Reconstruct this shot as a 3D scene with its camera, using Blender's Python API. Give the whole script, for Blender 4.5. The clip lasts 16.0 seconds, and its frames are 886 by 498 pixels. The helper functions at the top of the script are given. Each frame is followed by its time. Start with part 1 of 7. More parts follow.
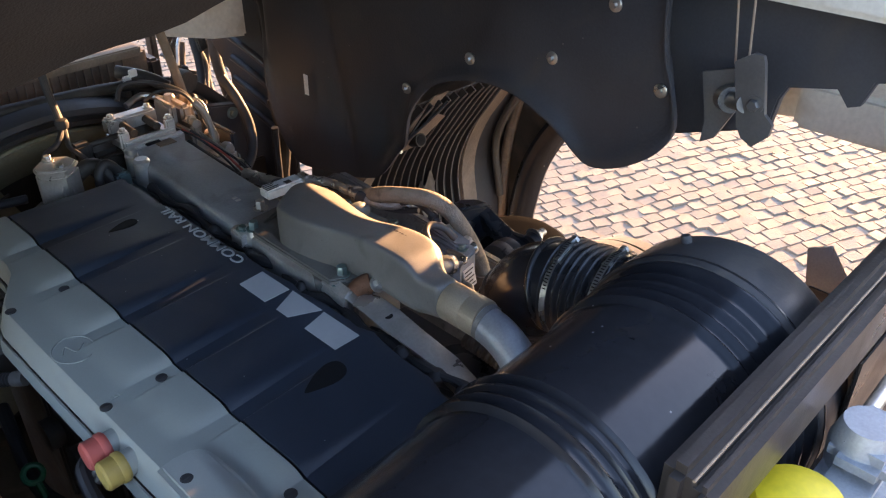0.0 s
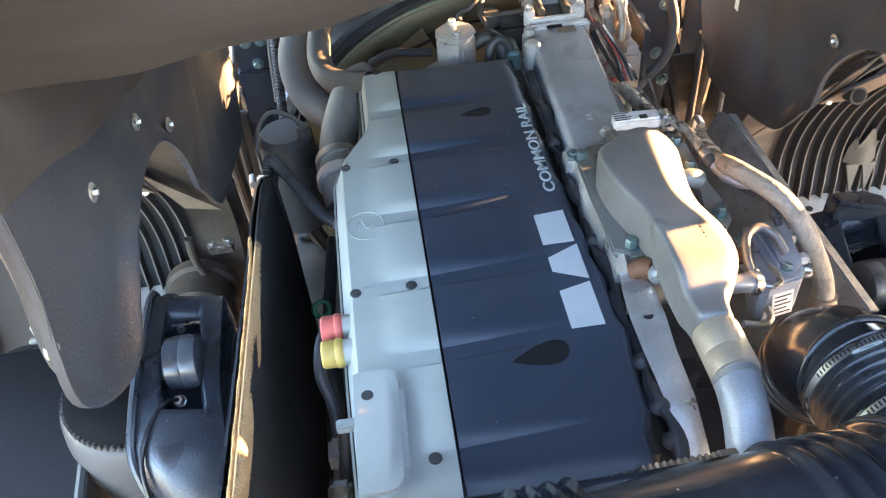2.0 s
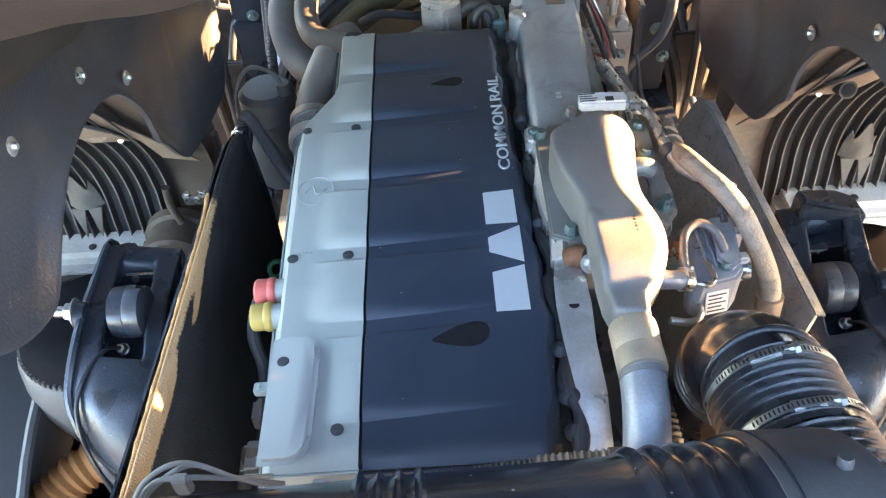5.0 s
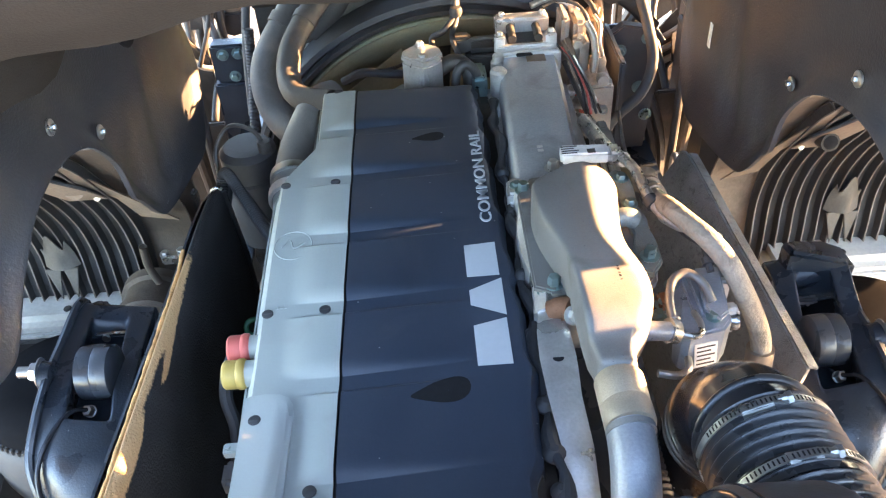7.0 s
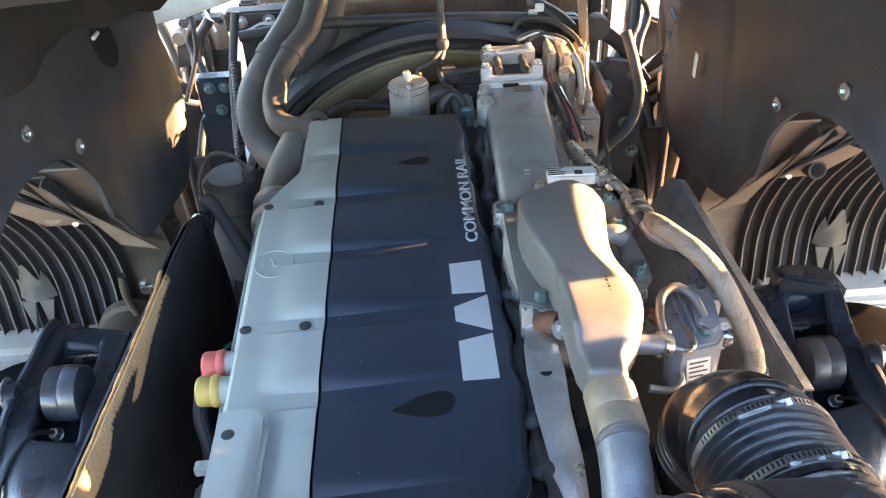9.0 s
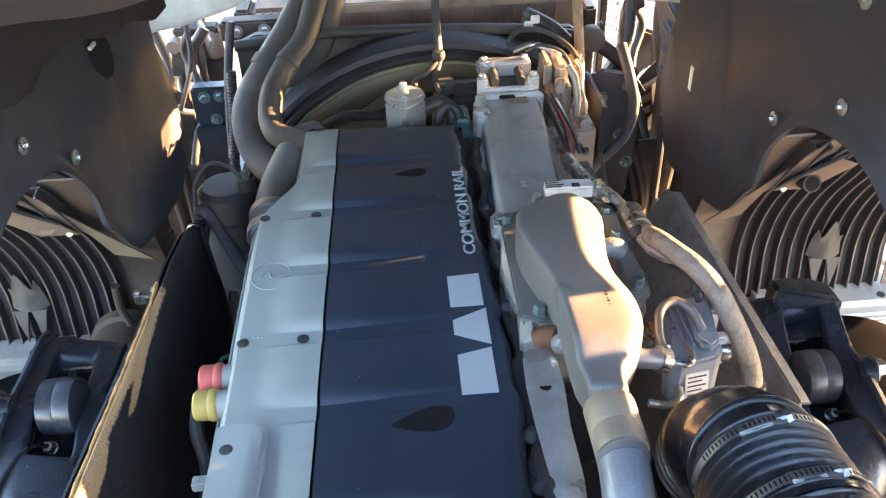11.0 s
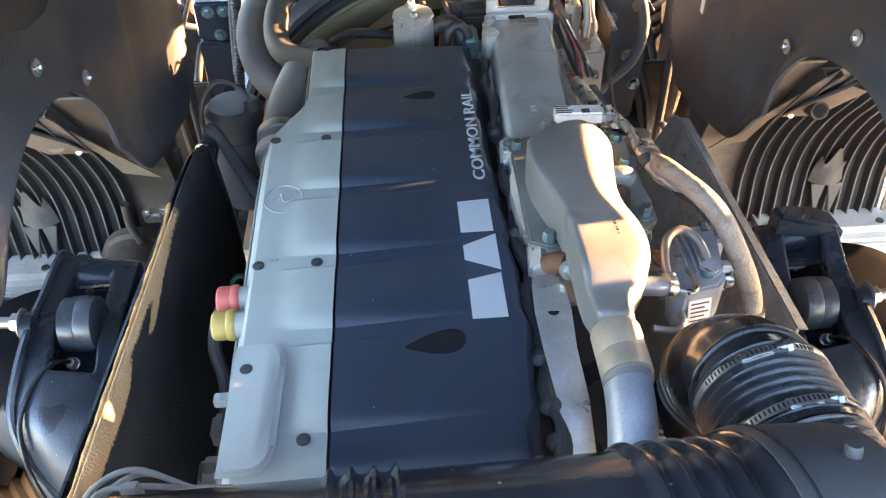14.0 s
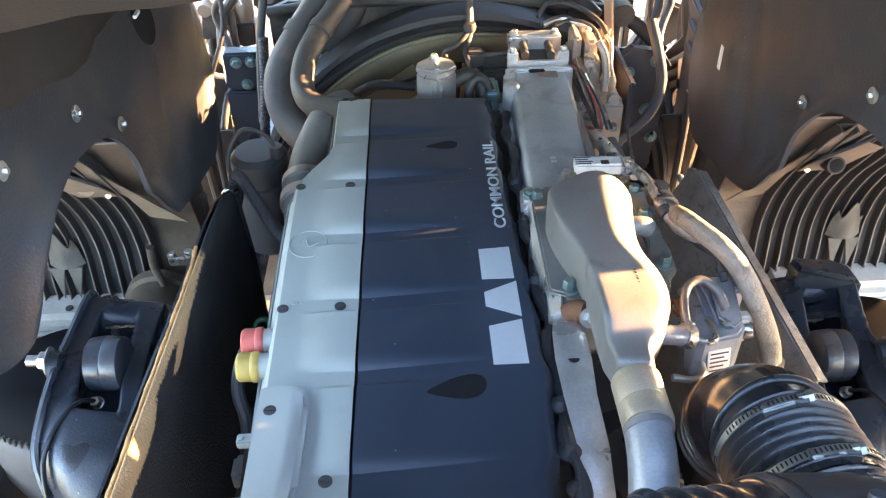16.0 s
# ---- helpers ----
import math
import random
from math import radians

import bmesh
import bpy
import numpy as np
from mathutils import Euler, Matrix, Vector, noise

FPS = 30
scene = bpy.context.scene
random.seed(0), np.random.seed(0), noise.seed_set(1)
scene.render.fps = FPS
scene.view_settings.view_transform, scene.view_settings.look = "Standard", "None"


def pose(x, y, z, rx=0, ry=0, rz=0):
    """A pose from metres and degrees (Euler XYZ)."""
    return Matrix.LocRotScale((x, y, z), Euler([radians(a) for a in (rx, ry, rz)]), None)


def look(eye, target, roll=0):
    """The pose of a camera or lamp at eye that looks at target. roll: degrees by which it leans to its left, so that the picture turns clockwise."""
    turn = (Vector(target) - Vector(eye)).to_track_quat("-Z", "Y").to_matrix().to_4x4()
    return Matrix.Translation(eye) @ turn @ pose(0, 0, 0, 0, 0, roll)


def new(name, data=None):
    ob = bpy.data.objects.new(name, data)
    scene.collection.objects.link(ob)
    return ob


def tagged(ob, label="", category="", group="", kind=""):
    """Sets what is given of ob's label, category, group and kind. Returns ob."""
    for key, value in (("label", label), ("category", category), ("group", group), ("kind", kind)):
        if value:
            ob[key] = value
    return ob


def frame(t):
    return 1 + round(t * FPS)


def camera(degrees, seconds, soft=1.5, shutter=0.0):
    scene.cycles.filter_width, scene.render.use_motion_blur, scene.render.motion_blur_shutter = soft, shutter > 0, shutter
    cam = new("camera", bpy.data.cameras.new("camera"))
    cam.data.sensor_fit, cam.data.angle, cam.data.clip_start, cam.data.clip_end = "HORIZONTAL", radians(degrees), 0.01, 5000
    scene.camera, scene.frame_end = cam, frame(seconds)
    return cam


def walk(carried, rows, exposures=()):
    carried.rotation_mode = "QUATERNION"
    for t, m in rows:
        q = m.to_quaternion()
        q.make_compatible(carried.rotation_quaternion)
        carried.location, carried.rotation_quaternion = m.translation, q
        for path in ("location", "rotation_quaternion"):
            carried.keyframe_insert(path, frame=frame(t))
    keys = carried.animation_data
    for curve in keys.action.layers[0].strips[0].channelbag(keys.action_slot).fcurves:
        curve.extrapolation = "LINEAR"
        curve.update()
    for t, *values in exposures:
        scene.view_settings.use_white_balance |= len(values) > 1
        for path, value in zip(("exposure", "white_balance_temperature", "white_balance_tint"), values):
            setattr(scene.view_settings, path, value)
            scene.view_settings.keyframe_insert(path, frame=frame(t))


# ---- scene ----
cam = camera(57.3, 16.0, 1.2)

PATH = [
    (0, (-0.355, -0.597, 2.174), (0.862, 0.578, 1.106), 0.3),
    (0.5, (-0.287, -0.605, 2.245), (0.62, 0.704, 1.036), -1.4),
    (1, (-0.128, -0.573, 2.244), (0.473, 0.885, 1.014), -3.4),
    (1.5, (-0.02, -0.557, 2.235), (0.255, 0.935, 0.932), -4.6),
    (2, (-0.002, -0.558, 2.26), (0.091, 0.908, 0.903), -5.4),
    (2.5, (0.046, -0.539, 2.247), (0.093, 0.906, 0.865), -5.2),
    (3, (0.097, -0.53, 2.252), (0.088, 0.861, 0.815), -4.1),
    (3.5, (0.126, -0.536, 2.276), (0.102, 0.842, 0.827), -4.3),
    (5.8, (0.166, -0.551, 2.269), (0.145, 0.887, 0.879), -4.5),
    (6, (0.168, -0.55, 2.259), (0.156, 0.932, 0.917), -4.3),
    (6.5, (0.173, -0.545, 2.24), (0.173, 0.954, 0.916), -4.1),
    (7, (0.174, -0.542, 2.234), (0.182, 0.967, 0.921), -4.0),
    (7.5, (0.174, -0.545, 2.218), (0.188, 0.967, 0.909), -3.9),
    (8, (0.186, -0.572, 2.171), (0.216, 0.979, 0.909), -3.4),
    (8.5, (0.185, -0.571, 2.167), (0.225, 1.021, 0.957), -3.1),
    (9, (0.175, -0.564, 2.161), (0.222, 1.041, 0.968), -2.9),
    (9.5, (0.166, -0.555, 2.166), (0.223, 1.062, 0.991), -2.7),
    (11.8, (0.16, -0.557, 2.169), (0.236, 1.047, 0.977), -2.1),
    (12, (0.154, -0.552, 2.178), (0.229, 1.025, 0.949), -2.3),
    (12.5, (0.14, -0.55, 2.183), (0.224, 1.006, 0.93), -2.0),
    (13, (0.139, -0.551, 2.184), (0.229, 0.992, 0.915), -1.8),
    (13.5, (0.143, -0.552, 2.185), (0.22, 0.936, 0.85), -1.9),
    (14, (0.141, -0.559, 2.195), (0.212, 0.919, 0.849), -1.4),
    (14.5, (0.141, -0.564, 2.205), (0.199, 0.904, 0.847), -1.3),
    (15, (0.14, -0.57, 2.207), (0.194, 0.967, 0.928), -1.1),
    (15.5, (0.141, -0.57, 2.202), (0.189, 0.982, 0.941), -1.0),
    (16, (0.127, -0.576, 2.205), (0.172, 0.982, 0.952), -1.2),
]
EXPOSURE = [(0, 3.66), (0.5, 4.34), (1.0, 4.97), (1.5, 5.48), (2.5, 5.58), (3.5, 5.56), (7, 5.52), (8, 5.42), (9, 5.24), (12.5, 5.20), (14.5, 5.42), (16, 5.42)]
walk(cam, [(t, look(eye, target, roll)) for t, eye, target, roll in PATH], [(t, stops, 6200, 20 + 6 * max(0.0, 1 - t / 1.5)) for t, stops in EXPOSURE])

# ---- light ----
SUN = Vector((1.0, 0.15, 0.16)).normalized()
world = bpy.data.worlds.new("sky")
scene.world = world
world.use_nodes = True
wn, wl = world.node_tree.nodes, world.node_tree.links
sky = wn.new("ShaderNodeTexSky")
sky.sky_type = "NISHITA"
sky.sun_disc = False
sky.sun_elevation = math.asin(SUN.z)
sky.sun_rotation = math.atan2(SUN.x, SUN.y)
wl.new(sky.outputs[0], wn["Background"].inputs[0])
wn["Background"].inputs[1].default_value = 0.106
lamp = bpy.data.lights.new("sun", "SUN")
lamp.energy, lamp.angle, lamp.color = 2.9, radians(0.5), (1.0, 0.56, 0.22)
new("sun", lamp).matrix_world = look(SUN * 20, (0, 0, 0))

# ---- materials ----
def material(name, color, rough=0.6, metal=0.0, vary=0.25, scale=6.0, grain=120.0, bump=0.15, dirt=None, dirt_amount=0.0,
             dirt_scale=9.0, per_object=0.0, per_island=0.0, coat=0.0, rough_vary=0.15, sheen=0.0, speck=0.35):
    """A node material: base colour varied at a large and a fine scale, patches of dirt, fine relief."""
    m = bpy.data.materials.new(name)
    m.use_nodes = True
    nt = m.node_tree
    n, l = nt.nodes, nt.links
    b = n["Principled BSDF"]
    co = n.new("ShaderNodeTexCoord")

    def noise_at(s, detail=4.0, distort=0.0):
        t = n.new("ShaderNodeTexNoise")
        t.inputs["Scale"].default_value = s
        t.inputs["Detail"].default_value = detail
        t.inputs["Distortion"].default_value = distort
        l.new(co.outputs["Object"], t.inputs["Vector"])
        return t.outputs["Fac"]

    def mix(kind, fac, a, c):
        x = n.new("ShaderNodeMix")
        x.data_type, x.blend_type = "RGBA", kind
        for slot, v in ((0, fac), (6, a), (7, c)):
            if hasattr(v, "node"):
                l.new(v, x.inputs[slot])
            else:
                x.inputs[slot].default_value = v if slot == 0 else (*v, 1.0)
        return x.outputs[2]

    def ramp(src, lo, hi, a=0.0, c=1.0):
        r = n.new("ShaderNodeMapRange")
        l.new(src, r.inputs[0])
        for k, v in enumerate((lo, hi, a, c), 1):
            r.inputs[k].default_value = v
        return r.outputs[0]

    big, fine = noise_at(scale, 5.0, 0.4), noise_at(grain, 3.0)
    dark = tuple(c * (1 - vary) for c in color)
    light = tuple(min(1.0, c * (1 + vary)) for c in color)
    col = mix("MIX", ramp(big, 0.3, 0.7), dark, light)
    col = mix("MULTIPLY", ramp(fine, 0.3, 0.7, 0.0, speck), col, (0.6, 0.6, 0.6))
    if per_object or per_island:
        if per_object:
            rnd = n.new("ShaderNodeObjectInfo").outputs["Random"]
        else:
            rnd = n.new("ShaderNodeNewGeometry").outputs["Random Per Island"]
        h = n.new("ShaderNodeHueSaturation")
        l.new(ramp(rnd, 0, 1, 1 - (per_object or per_island), 1 + (per_object or per_island)), h.inputs["Value"])
        l.new(col, h.inputs["Color"])
        col = h.outputs[0]
    if dirt:
        spots = ramp(noise_at(dirt_scale, 6.0, 0.8), 0.62 - 0.3 * dirt_amount, 0.8 - 0.25 * dirt_amount, 0.0, min(1.0, 0.4 + dirt_amount))
        col = mix("MIX", spots, col, dirt)
    l.new(col, b.inputs["Base Color"])
    l.new(ramp(big, 0.3, 0.7, max(0.03, rough - rough_vary), min(1.0, rough + rough_vary)), b.inputs["Roughness"])
    b.inputs["Metallic"].default_value = metal
    b.inputs["Coat Weight"].default_value = coat
    b.inputs["Sheen Weight"].default_value = sheen
    if bump:
        bp = n.new("ShaderNodeBump")
        bp.inputs["Strength"].default_value = bump
        bp.inputs["Distance"].default_value = 0.004
        l.new(fine, bp.inputs["Height"])
        l.new(bp.outputs[0], b.inputs["Normal"])
    return m


M_LINER = material("moulded black plastic", (0.031, 0.033, 0.040), 0.52, vary=0.35, scale=4, grain=220, bump=0.22, dirt=(0.050, 0.046, 0.043), dirt_amount=0.3, dirt_scale=7)
M_FELT = material("black felt", (0.042, 0.042, 0.044), 0.97, vary=0.3, scale=9, grain=260, bump=0.8, dirt=(0.03, 0.025, 0.02), dirt_amount=0.1)
M_SHIELD = material("speckled coated steel", (0.21, 0.205, 0.20), 0.55, metal=0.2, vary=0.25, scale=20, grain=420, bump=0.5, dirt=(0.05, 0.048, 0.045), dirt_amount=0.25, dirt_scale=90)


def add_sun_patch(m, color):
    """Paints sunlight: the mesh's own values mix in another colour, ragged at its edges."""
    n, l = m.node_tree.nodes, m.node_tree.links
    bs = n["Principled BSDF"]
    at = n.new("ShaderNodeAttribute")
    at.attribute_name = "sun_patch"
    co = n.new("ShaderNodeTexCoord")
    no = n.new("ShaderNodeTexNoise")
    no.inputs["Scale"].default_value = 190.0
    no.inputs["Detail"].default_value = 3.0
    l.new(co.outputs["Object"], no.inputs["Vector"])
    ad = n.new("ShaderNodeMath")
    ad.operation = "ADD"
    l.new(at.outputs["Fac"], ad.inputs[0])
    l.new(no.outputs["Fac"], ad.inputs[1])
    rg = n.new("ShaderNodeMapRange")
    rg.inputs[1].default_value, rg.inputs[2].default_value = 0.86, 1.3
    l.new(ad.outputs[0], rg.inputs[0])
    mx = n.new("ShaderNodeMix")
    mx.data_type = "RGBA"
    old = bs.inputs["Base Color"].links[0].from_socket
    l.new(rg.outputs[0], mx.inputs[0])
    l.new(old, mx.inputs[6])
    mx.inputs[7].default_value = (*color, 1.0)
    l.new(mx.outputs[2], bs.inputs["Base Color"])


def add_specks(m, color, scale, share=0.8):
    """Sparse small pale specks of grit on a dark surface."""
    n, l = m.node_tree.nodes, m.node_tree.links
    bs = n["Principled BSDF"]
    co = n.new("ShaderNodeTexCoord")
    vo = n.new("ShaderNodeTexVoronoi")
    vo.inputs["Scale"].default_value = scale
    l.new(co.outputs["Object"], vo.inputs["Vector"])
    near = n.new("ShaderNodeMath")
    near.operation = "LESS_THAN"
    near.inputs[1].default_value = 0.075
    l.new(vo.outputs["Distance"], near.inputs[0])
    sep = n.new("ShaderNodeSeparateColor")
    l.new(vo.outputs["Color"], sep.inputs[0])
    few = n.new("ShaderNodeMath")
    few.operation = "GREATER_THAN"
    few.inputs[1].default_value = share
    l.new(sep.outputs[0], few.inputs[0])
    both = n.new("ShaderNodeMath")
    both.operation = "MULTIPLY"
    l.new(near.outputs[0], both.inputs[0])
    l.new(few.outputs[0], both.inputs[1])
    mx = n.new("ShaderNodeMix")
    mx.data_type = "RGBA"
    l.new(both.outputs[0], mx.inputs[0])
    l.new(bs.inputs["Base Color"].links[0].from_socket, mx.inputs[6])
    mx.inputs[7].default_value = (*color, 1.0)
    l.new(mx.outputs[2], bs.inputs["Base Color"])


# The tan mixed into this felt stands in for sun falling on it.
M_LITFELT = material("black felt with painted sun patches", (0.042, 0.042, 0.044), 0.97, vary=0.3, scale=9, grain=260, bump=0.8, dirt=(0.03, 0.025, 0.02), dirt_amount=0.1)
add_sun_patch(M_LITFELT, (0.64, 0.40, 0.20))
M_LITEDGE = material("felt edge in painted sunlight", (0.66, 0.37, 0.14), 0.95, vary=0.35, scale=40, grain=300, bump=0.9)
M_MAT = material("dusty insulation mat", (0.038, 0.034, 0.032), 0.95, vary=0.3, scale=5, grain=420, bump=0.25, dirt=(0.036, 0.030, 0.026), dirt_amount=0.3, dirt_scale=14)

M_COVER = material("dark blue grey cover", (0.029, 0.039, 0.059), 0.48, vary=0.18, scale=5, grain=240, bump=0.06, dirt=(0.05, 0.057, 0.072), dirt_amount=0.2, dirt_scale=7, speck=0.08)
M_GREY = material("pale grey painted panel", (0.315, 0.338, 0.315), 0.58, vary=0.03, scale=3, grain=300, bump=0.02, dirt=(0.27, 0.28, 0.255), dirt_amount=0.2, dirt_scale=9, rough_vary=0.08, speck=0.08)
M_PAD = material("pale painted pad", (0.355, 0.375, 0.355), 0.5, vary=0.03, scale=4, grain=300, bump=0.02, rough_vary=0.06, speck=0.08)
M_PRINT = material("silver print", (0.44, 0.46, 0.48), 0.5, vary=0.05, bump=0.0, speck=0.08)
M_BLACK = material("matt black rubber", (0.040, 0.040, 0.043), 0.6, vary=0.3, scale=12, grain=150, bump=0.1, dirt=(0.04, 0.035, 0.03), dirt_amount=0.1)
M_VOID = material("black recess", (0.016, 0.016, 0.018), 0.7, vary=0.1, bump=0)
M_GLOSS = material("glossy black duct plastic", (0.020, 0.021, 0.025), 0.16, vary=0.3, scale=6, grain=90, bump=0.03, dirt=(0.035, 0.03, 0.026), dirt_amount=0.15, dirt_scale=8, rough_vary=0.05)
M_RUBBER = material("satin black rubber", (0.022, 0.023, 0.026), 0.33, vary=0.25, scale=14, grain=200, bump=0.06, dirt=(0.035, 0.032, 0.03), dirt_amount=0.15, dirt_scale=20)
M_IRON = material("black painted cast iron", (0.027, 0.034, 0.045), 0.30, vary=0.25, scale=10, grain=300, bump=0.14, dirt=(0.06, 0.055, 0.05), dirt_amount=0.1)
M_LATCH = material("worn grey steel plate", (0.105, 0.105, 0.108), 0.42, metal=0.3, vary=0.2, scale=14, grain=220, bump=0.1, dirt=(0.16, 0.14, 0.12), dirt_amount=0.2)
M_BUSH = material("grey black moulded rubber", (0.036, 0.041, 0.050), 0.33, vary=0.15, scale=16, grain=300, bump=0.05, dirt=(0.09, 0.085, 0.08), dirt_amount=0.15, dirt_scale=20)
M_CAST = material("sand cast aluminium", (0.235, 0.230, 0.222), 0.60, metal=0.40, vary=0.16, scale=7, grain=520, bump=0.13, dirt=(0.14, 0.135, 0.125), dirt_amount=0.25, dirt_scale=14)
# Tan base colour imitates the golden sun on the neck ring.
M_LITNECK = material("sand casting tinted by painted sun", (0.44, 0.37, 0.28), 0.55, metal=0.5, vary=0.15, scale=12, grain=420, bump=0.2)
M_ALU = material("machined aluminium", (0.60, 0.59, 0.58), 0.38, metal=0.7, vary=0.14, scale=14, grain=220, bump=0.12, dirt=(0.30, 0.27, 0.23), dirt_amount=0.2)
M_RAIL = material("dull grey aluminium casting", (0.37, 0.39, 0.42), 0.45, metal=0.5, vary=0.14, scale=7, grain=260, bump=0.15, dirt=(0.17, 0.165, 0.155), dirt_amount=0.25, dirt_scale=10)
M_FLANGE = material("greenish grey casting", (0.21, 0.235, 0.225), 0.55, metal=0.3, vary=0.2, scale=14, grain=320, bump=0.25, dirt=(0.12, 0.11, 0.095), dirt_amount=0.3, dirt_scale=14)
M_VALVE = material("blue grey machined casting", (0.27, 0.30, 0.34), 0.42, metal=0.4, vary=0.2, scale=14, grain=280, bump=0.15, dirt=(0.10, 0.09, 0.08), dirt_amount=0.25, dirt_scale=20)
M_STEEL = material("zinc plated steel", (0.50, 0.50, 0.48), 0.35, metal=0.9, vary=0.15, scale=20, bump=0.08)
M_BOLT = material("green tinged bolt", (0.23, 0.32, 0.32), 0.4, metal=0.8, vary=0.2, scale=30, bump=0.1)
M_RUST = material("rusty brown steel", (0.17, 0.08, 0.045), 0.75, metal=0.3, vary=0.4, scale=20, bump=0.4)
M_FUEL = material("tan grey plated casting", (0.40, 0.35, 0.30), 0.5, metal=0.4, vary=0.2, scale=14, grain=280, bump=0.15, dirt=(0.16, 0.12, 0.09), dirt_amount=0.25, dirt_scale=18)
M_SOOT = material("grimy dark metal", (0.058, 0.053, 0.048), 0.6, metal=0.4, vary=0.4, scale=10, grain=140, bump=0.3, dirt=(0.14, 0.11, 0.085), dirt_amount=0.3, dirt_scale=10)
M_BAR = material("dark brown painted steel", (0.034, 0.028, 0.025), 0.42, vary=0.25, scale=8, grain=200, bump=0.1, dirt=(0.075, 0.058, 0.046), dirt_amount=0.2)
M_DRUM = material("dusty black plastic", (0.055, 0.054, 0.055), 0.45, vary=0.25, scale=9, grain=200, bump=0.08, dirt=(0.10, 0.088, 0.076), dirt_amount=0.3, dirt_scale=16)
M_DUSTY = material("dusty tan metal", (0.265, 0.20, 0.145), 0.7, metal=0.1, vary=0.3, scale=9, grain=140, bump=0.3, dirt=(0.10, 0.075, 0.055), dirt_amount=0.3)
M_RIB = material("dusty mudguard rib edge", (0.24, 0.205, 0.17), 0.7, vary=0.3, scale=9, grain=160, bump=0.2)
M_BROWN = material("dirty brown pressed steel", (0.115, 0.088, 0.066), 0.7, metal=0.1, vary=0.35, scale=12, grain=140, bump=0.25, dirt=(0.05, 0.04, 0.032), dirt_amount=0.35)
M_LEAF = material("grey dusty sheet bracket", (0.12, 0.108, 0.093), 0.6, metal=0.2, vary=0.25, scale=14, grain=180, bump=0.15)
M_GUARD = material("dusty ribbed mudguard plastic", (0.042, 0.039, 0.037), 0.55, vary=0.3, scale=7, grain=160, bump=0.2, dirt=(0.05, 0.04, 0.032), dirt_amount=0.2, dirt_scale=11)
M_HOSE = material("brownish grey rubber hose", (0.070, 0.062, 0.056), 0.6, vary=0.2, scale=8, grain=190, bump=0.12, dirt=(0.14, 0.11, 0.085), dirt_amount=0.25)
M_GREYHOSE = material("speckled grey hose", (0.29, 0.25, 0.20), 0.8, vary=0.2, scale=12, grain=240, bump=0.5, dirt=(0.09, 0.08, 0.07), dirt_amount=0.3, dirt_scale=30)
# Base darker than rubber: paints in the shade that the dome lacks.
M_DOME = material("rubber darkened as shade", (0.010, 0.010, 0.011), 0.6, vary=0.2, scale=10, bump=0.05)
M_TYRE = material("dusty tyre rubber", (0.060, 0.063, 0.066), 0.85, vary=0.2, scale=7, grain=120, bump=0.08, dirt=(0.10, 0.10, 0.10), dirt_amount=0.3)
M_BELLOWS = material("grey rubber skirt", (0.20, 0.195, 0.185), 0.75, vary=0.15, scale=10, grain=160, bump=0.2)
M_WHITE = material("dusty white paint", (0.66, 0.64, 0.58), 0.4, vary=0.08, scale=5, grain=100, bump=0.05, dirt=(0.42, 0.37, 0.30), dirt_amount=0.3, dirt_scale=7)
M_RED = material("red plastic cap", (0.50, 0.105, 0.085), 0.6, vary=0.15, scale=20, bump=0.1, speck=0.08)
M_YELLOW = material("yellow plastic cap", (0.47, 0.33, 0.085), 0.6, vary=0.15, scale=20, bump=0.1, speck=0.08)
M_BRIGHTYELLOW = material("bright yellow plastic", (0.80, 0.60, 0.02), 0.4, vary=0.08, bump=0.02)
M_GREEN = material("green plastic", (0.012, 0.11, 0.05), 0.5, vary=0.1, bump=0.02)
M_ORANGE = material("orange brown conduit", (0.30, 0.13, 0.04), 0.7, vary=0.2, bump=0.1)
M_FOIL = material("silver braided foil", (0.42, 0.415, 0.41), 0.35, metal=0.85, vary=0.3, scale=60, grain=300, bump=0.7)
M_LABEL = material("white printed label", (0.72, 0.71, 0.68), 0.5, vary=0.08, scale=30, bump=0.02)
M_FAN = material("olive grey fan plastic", (0.26, 0.25, 0.17), 0.5, vary=0.2, scale=6, grain=120, bump=0.1)
M_FIN = material("dusty radiator fins", (0.20, 0.155, 0.115), 0.7, metal=0.2, vary=0.3, scale=12, bump=0.3)
M_STONE = material("sand coloured paving stone", (0.205, 0.178, 0.140), 0.9, vary=0.2, scale=10, grain=90, bump=0.6, dirt=(0.19, 0.14, 0.088), dirt_amount=0.3, dirt_scale=6, per_object=0.12)
M_STONES = material("sand coloured paving", (0.205, 0.178, 0.140), 0.9, vary=0.2, scale=10, grain=90, bump=0.6, dirt=(0.19, 0.14, 0.088), dirt_amount=0.3, dirt_scale=6, per_island=0.12)
M_SAND = material("sandy ground", (0.21, 0.16, 0.105), 0.95, vary=0.2, scale=1.5, grain=60, bump=0.5)

for m in (M_VOID, M_DOME, M_FELT, M_LITFELT, M_MAT):
    m.node_tree.nodes["Principled BSDF"].inputs["Specular IOR Level"].default_value = 0.12

M_DOME.node_tree.nodes["Principled BSDF"].inputs["Specular IOR Level"].default_value = 0.0

for m in (M_GLOSS, M_DRUM):
    m.node_tree.nodes["Principled BSDF"].inputs["Specular IOR Level"].default_value = 0.30

add_specks(M_COVER, (0.30, 0.30, 0.29), 60, 0.82)
add_specks(M_GLOSS, (0.26, 0.25, 0.24), 55, 0.78)
add_specks(M_IRON, (0.22, 0.21, 0.20), 70, 0.8)
add_specks(M_LINER, (0.10, 0.095, 0.09), 45, 0.85)
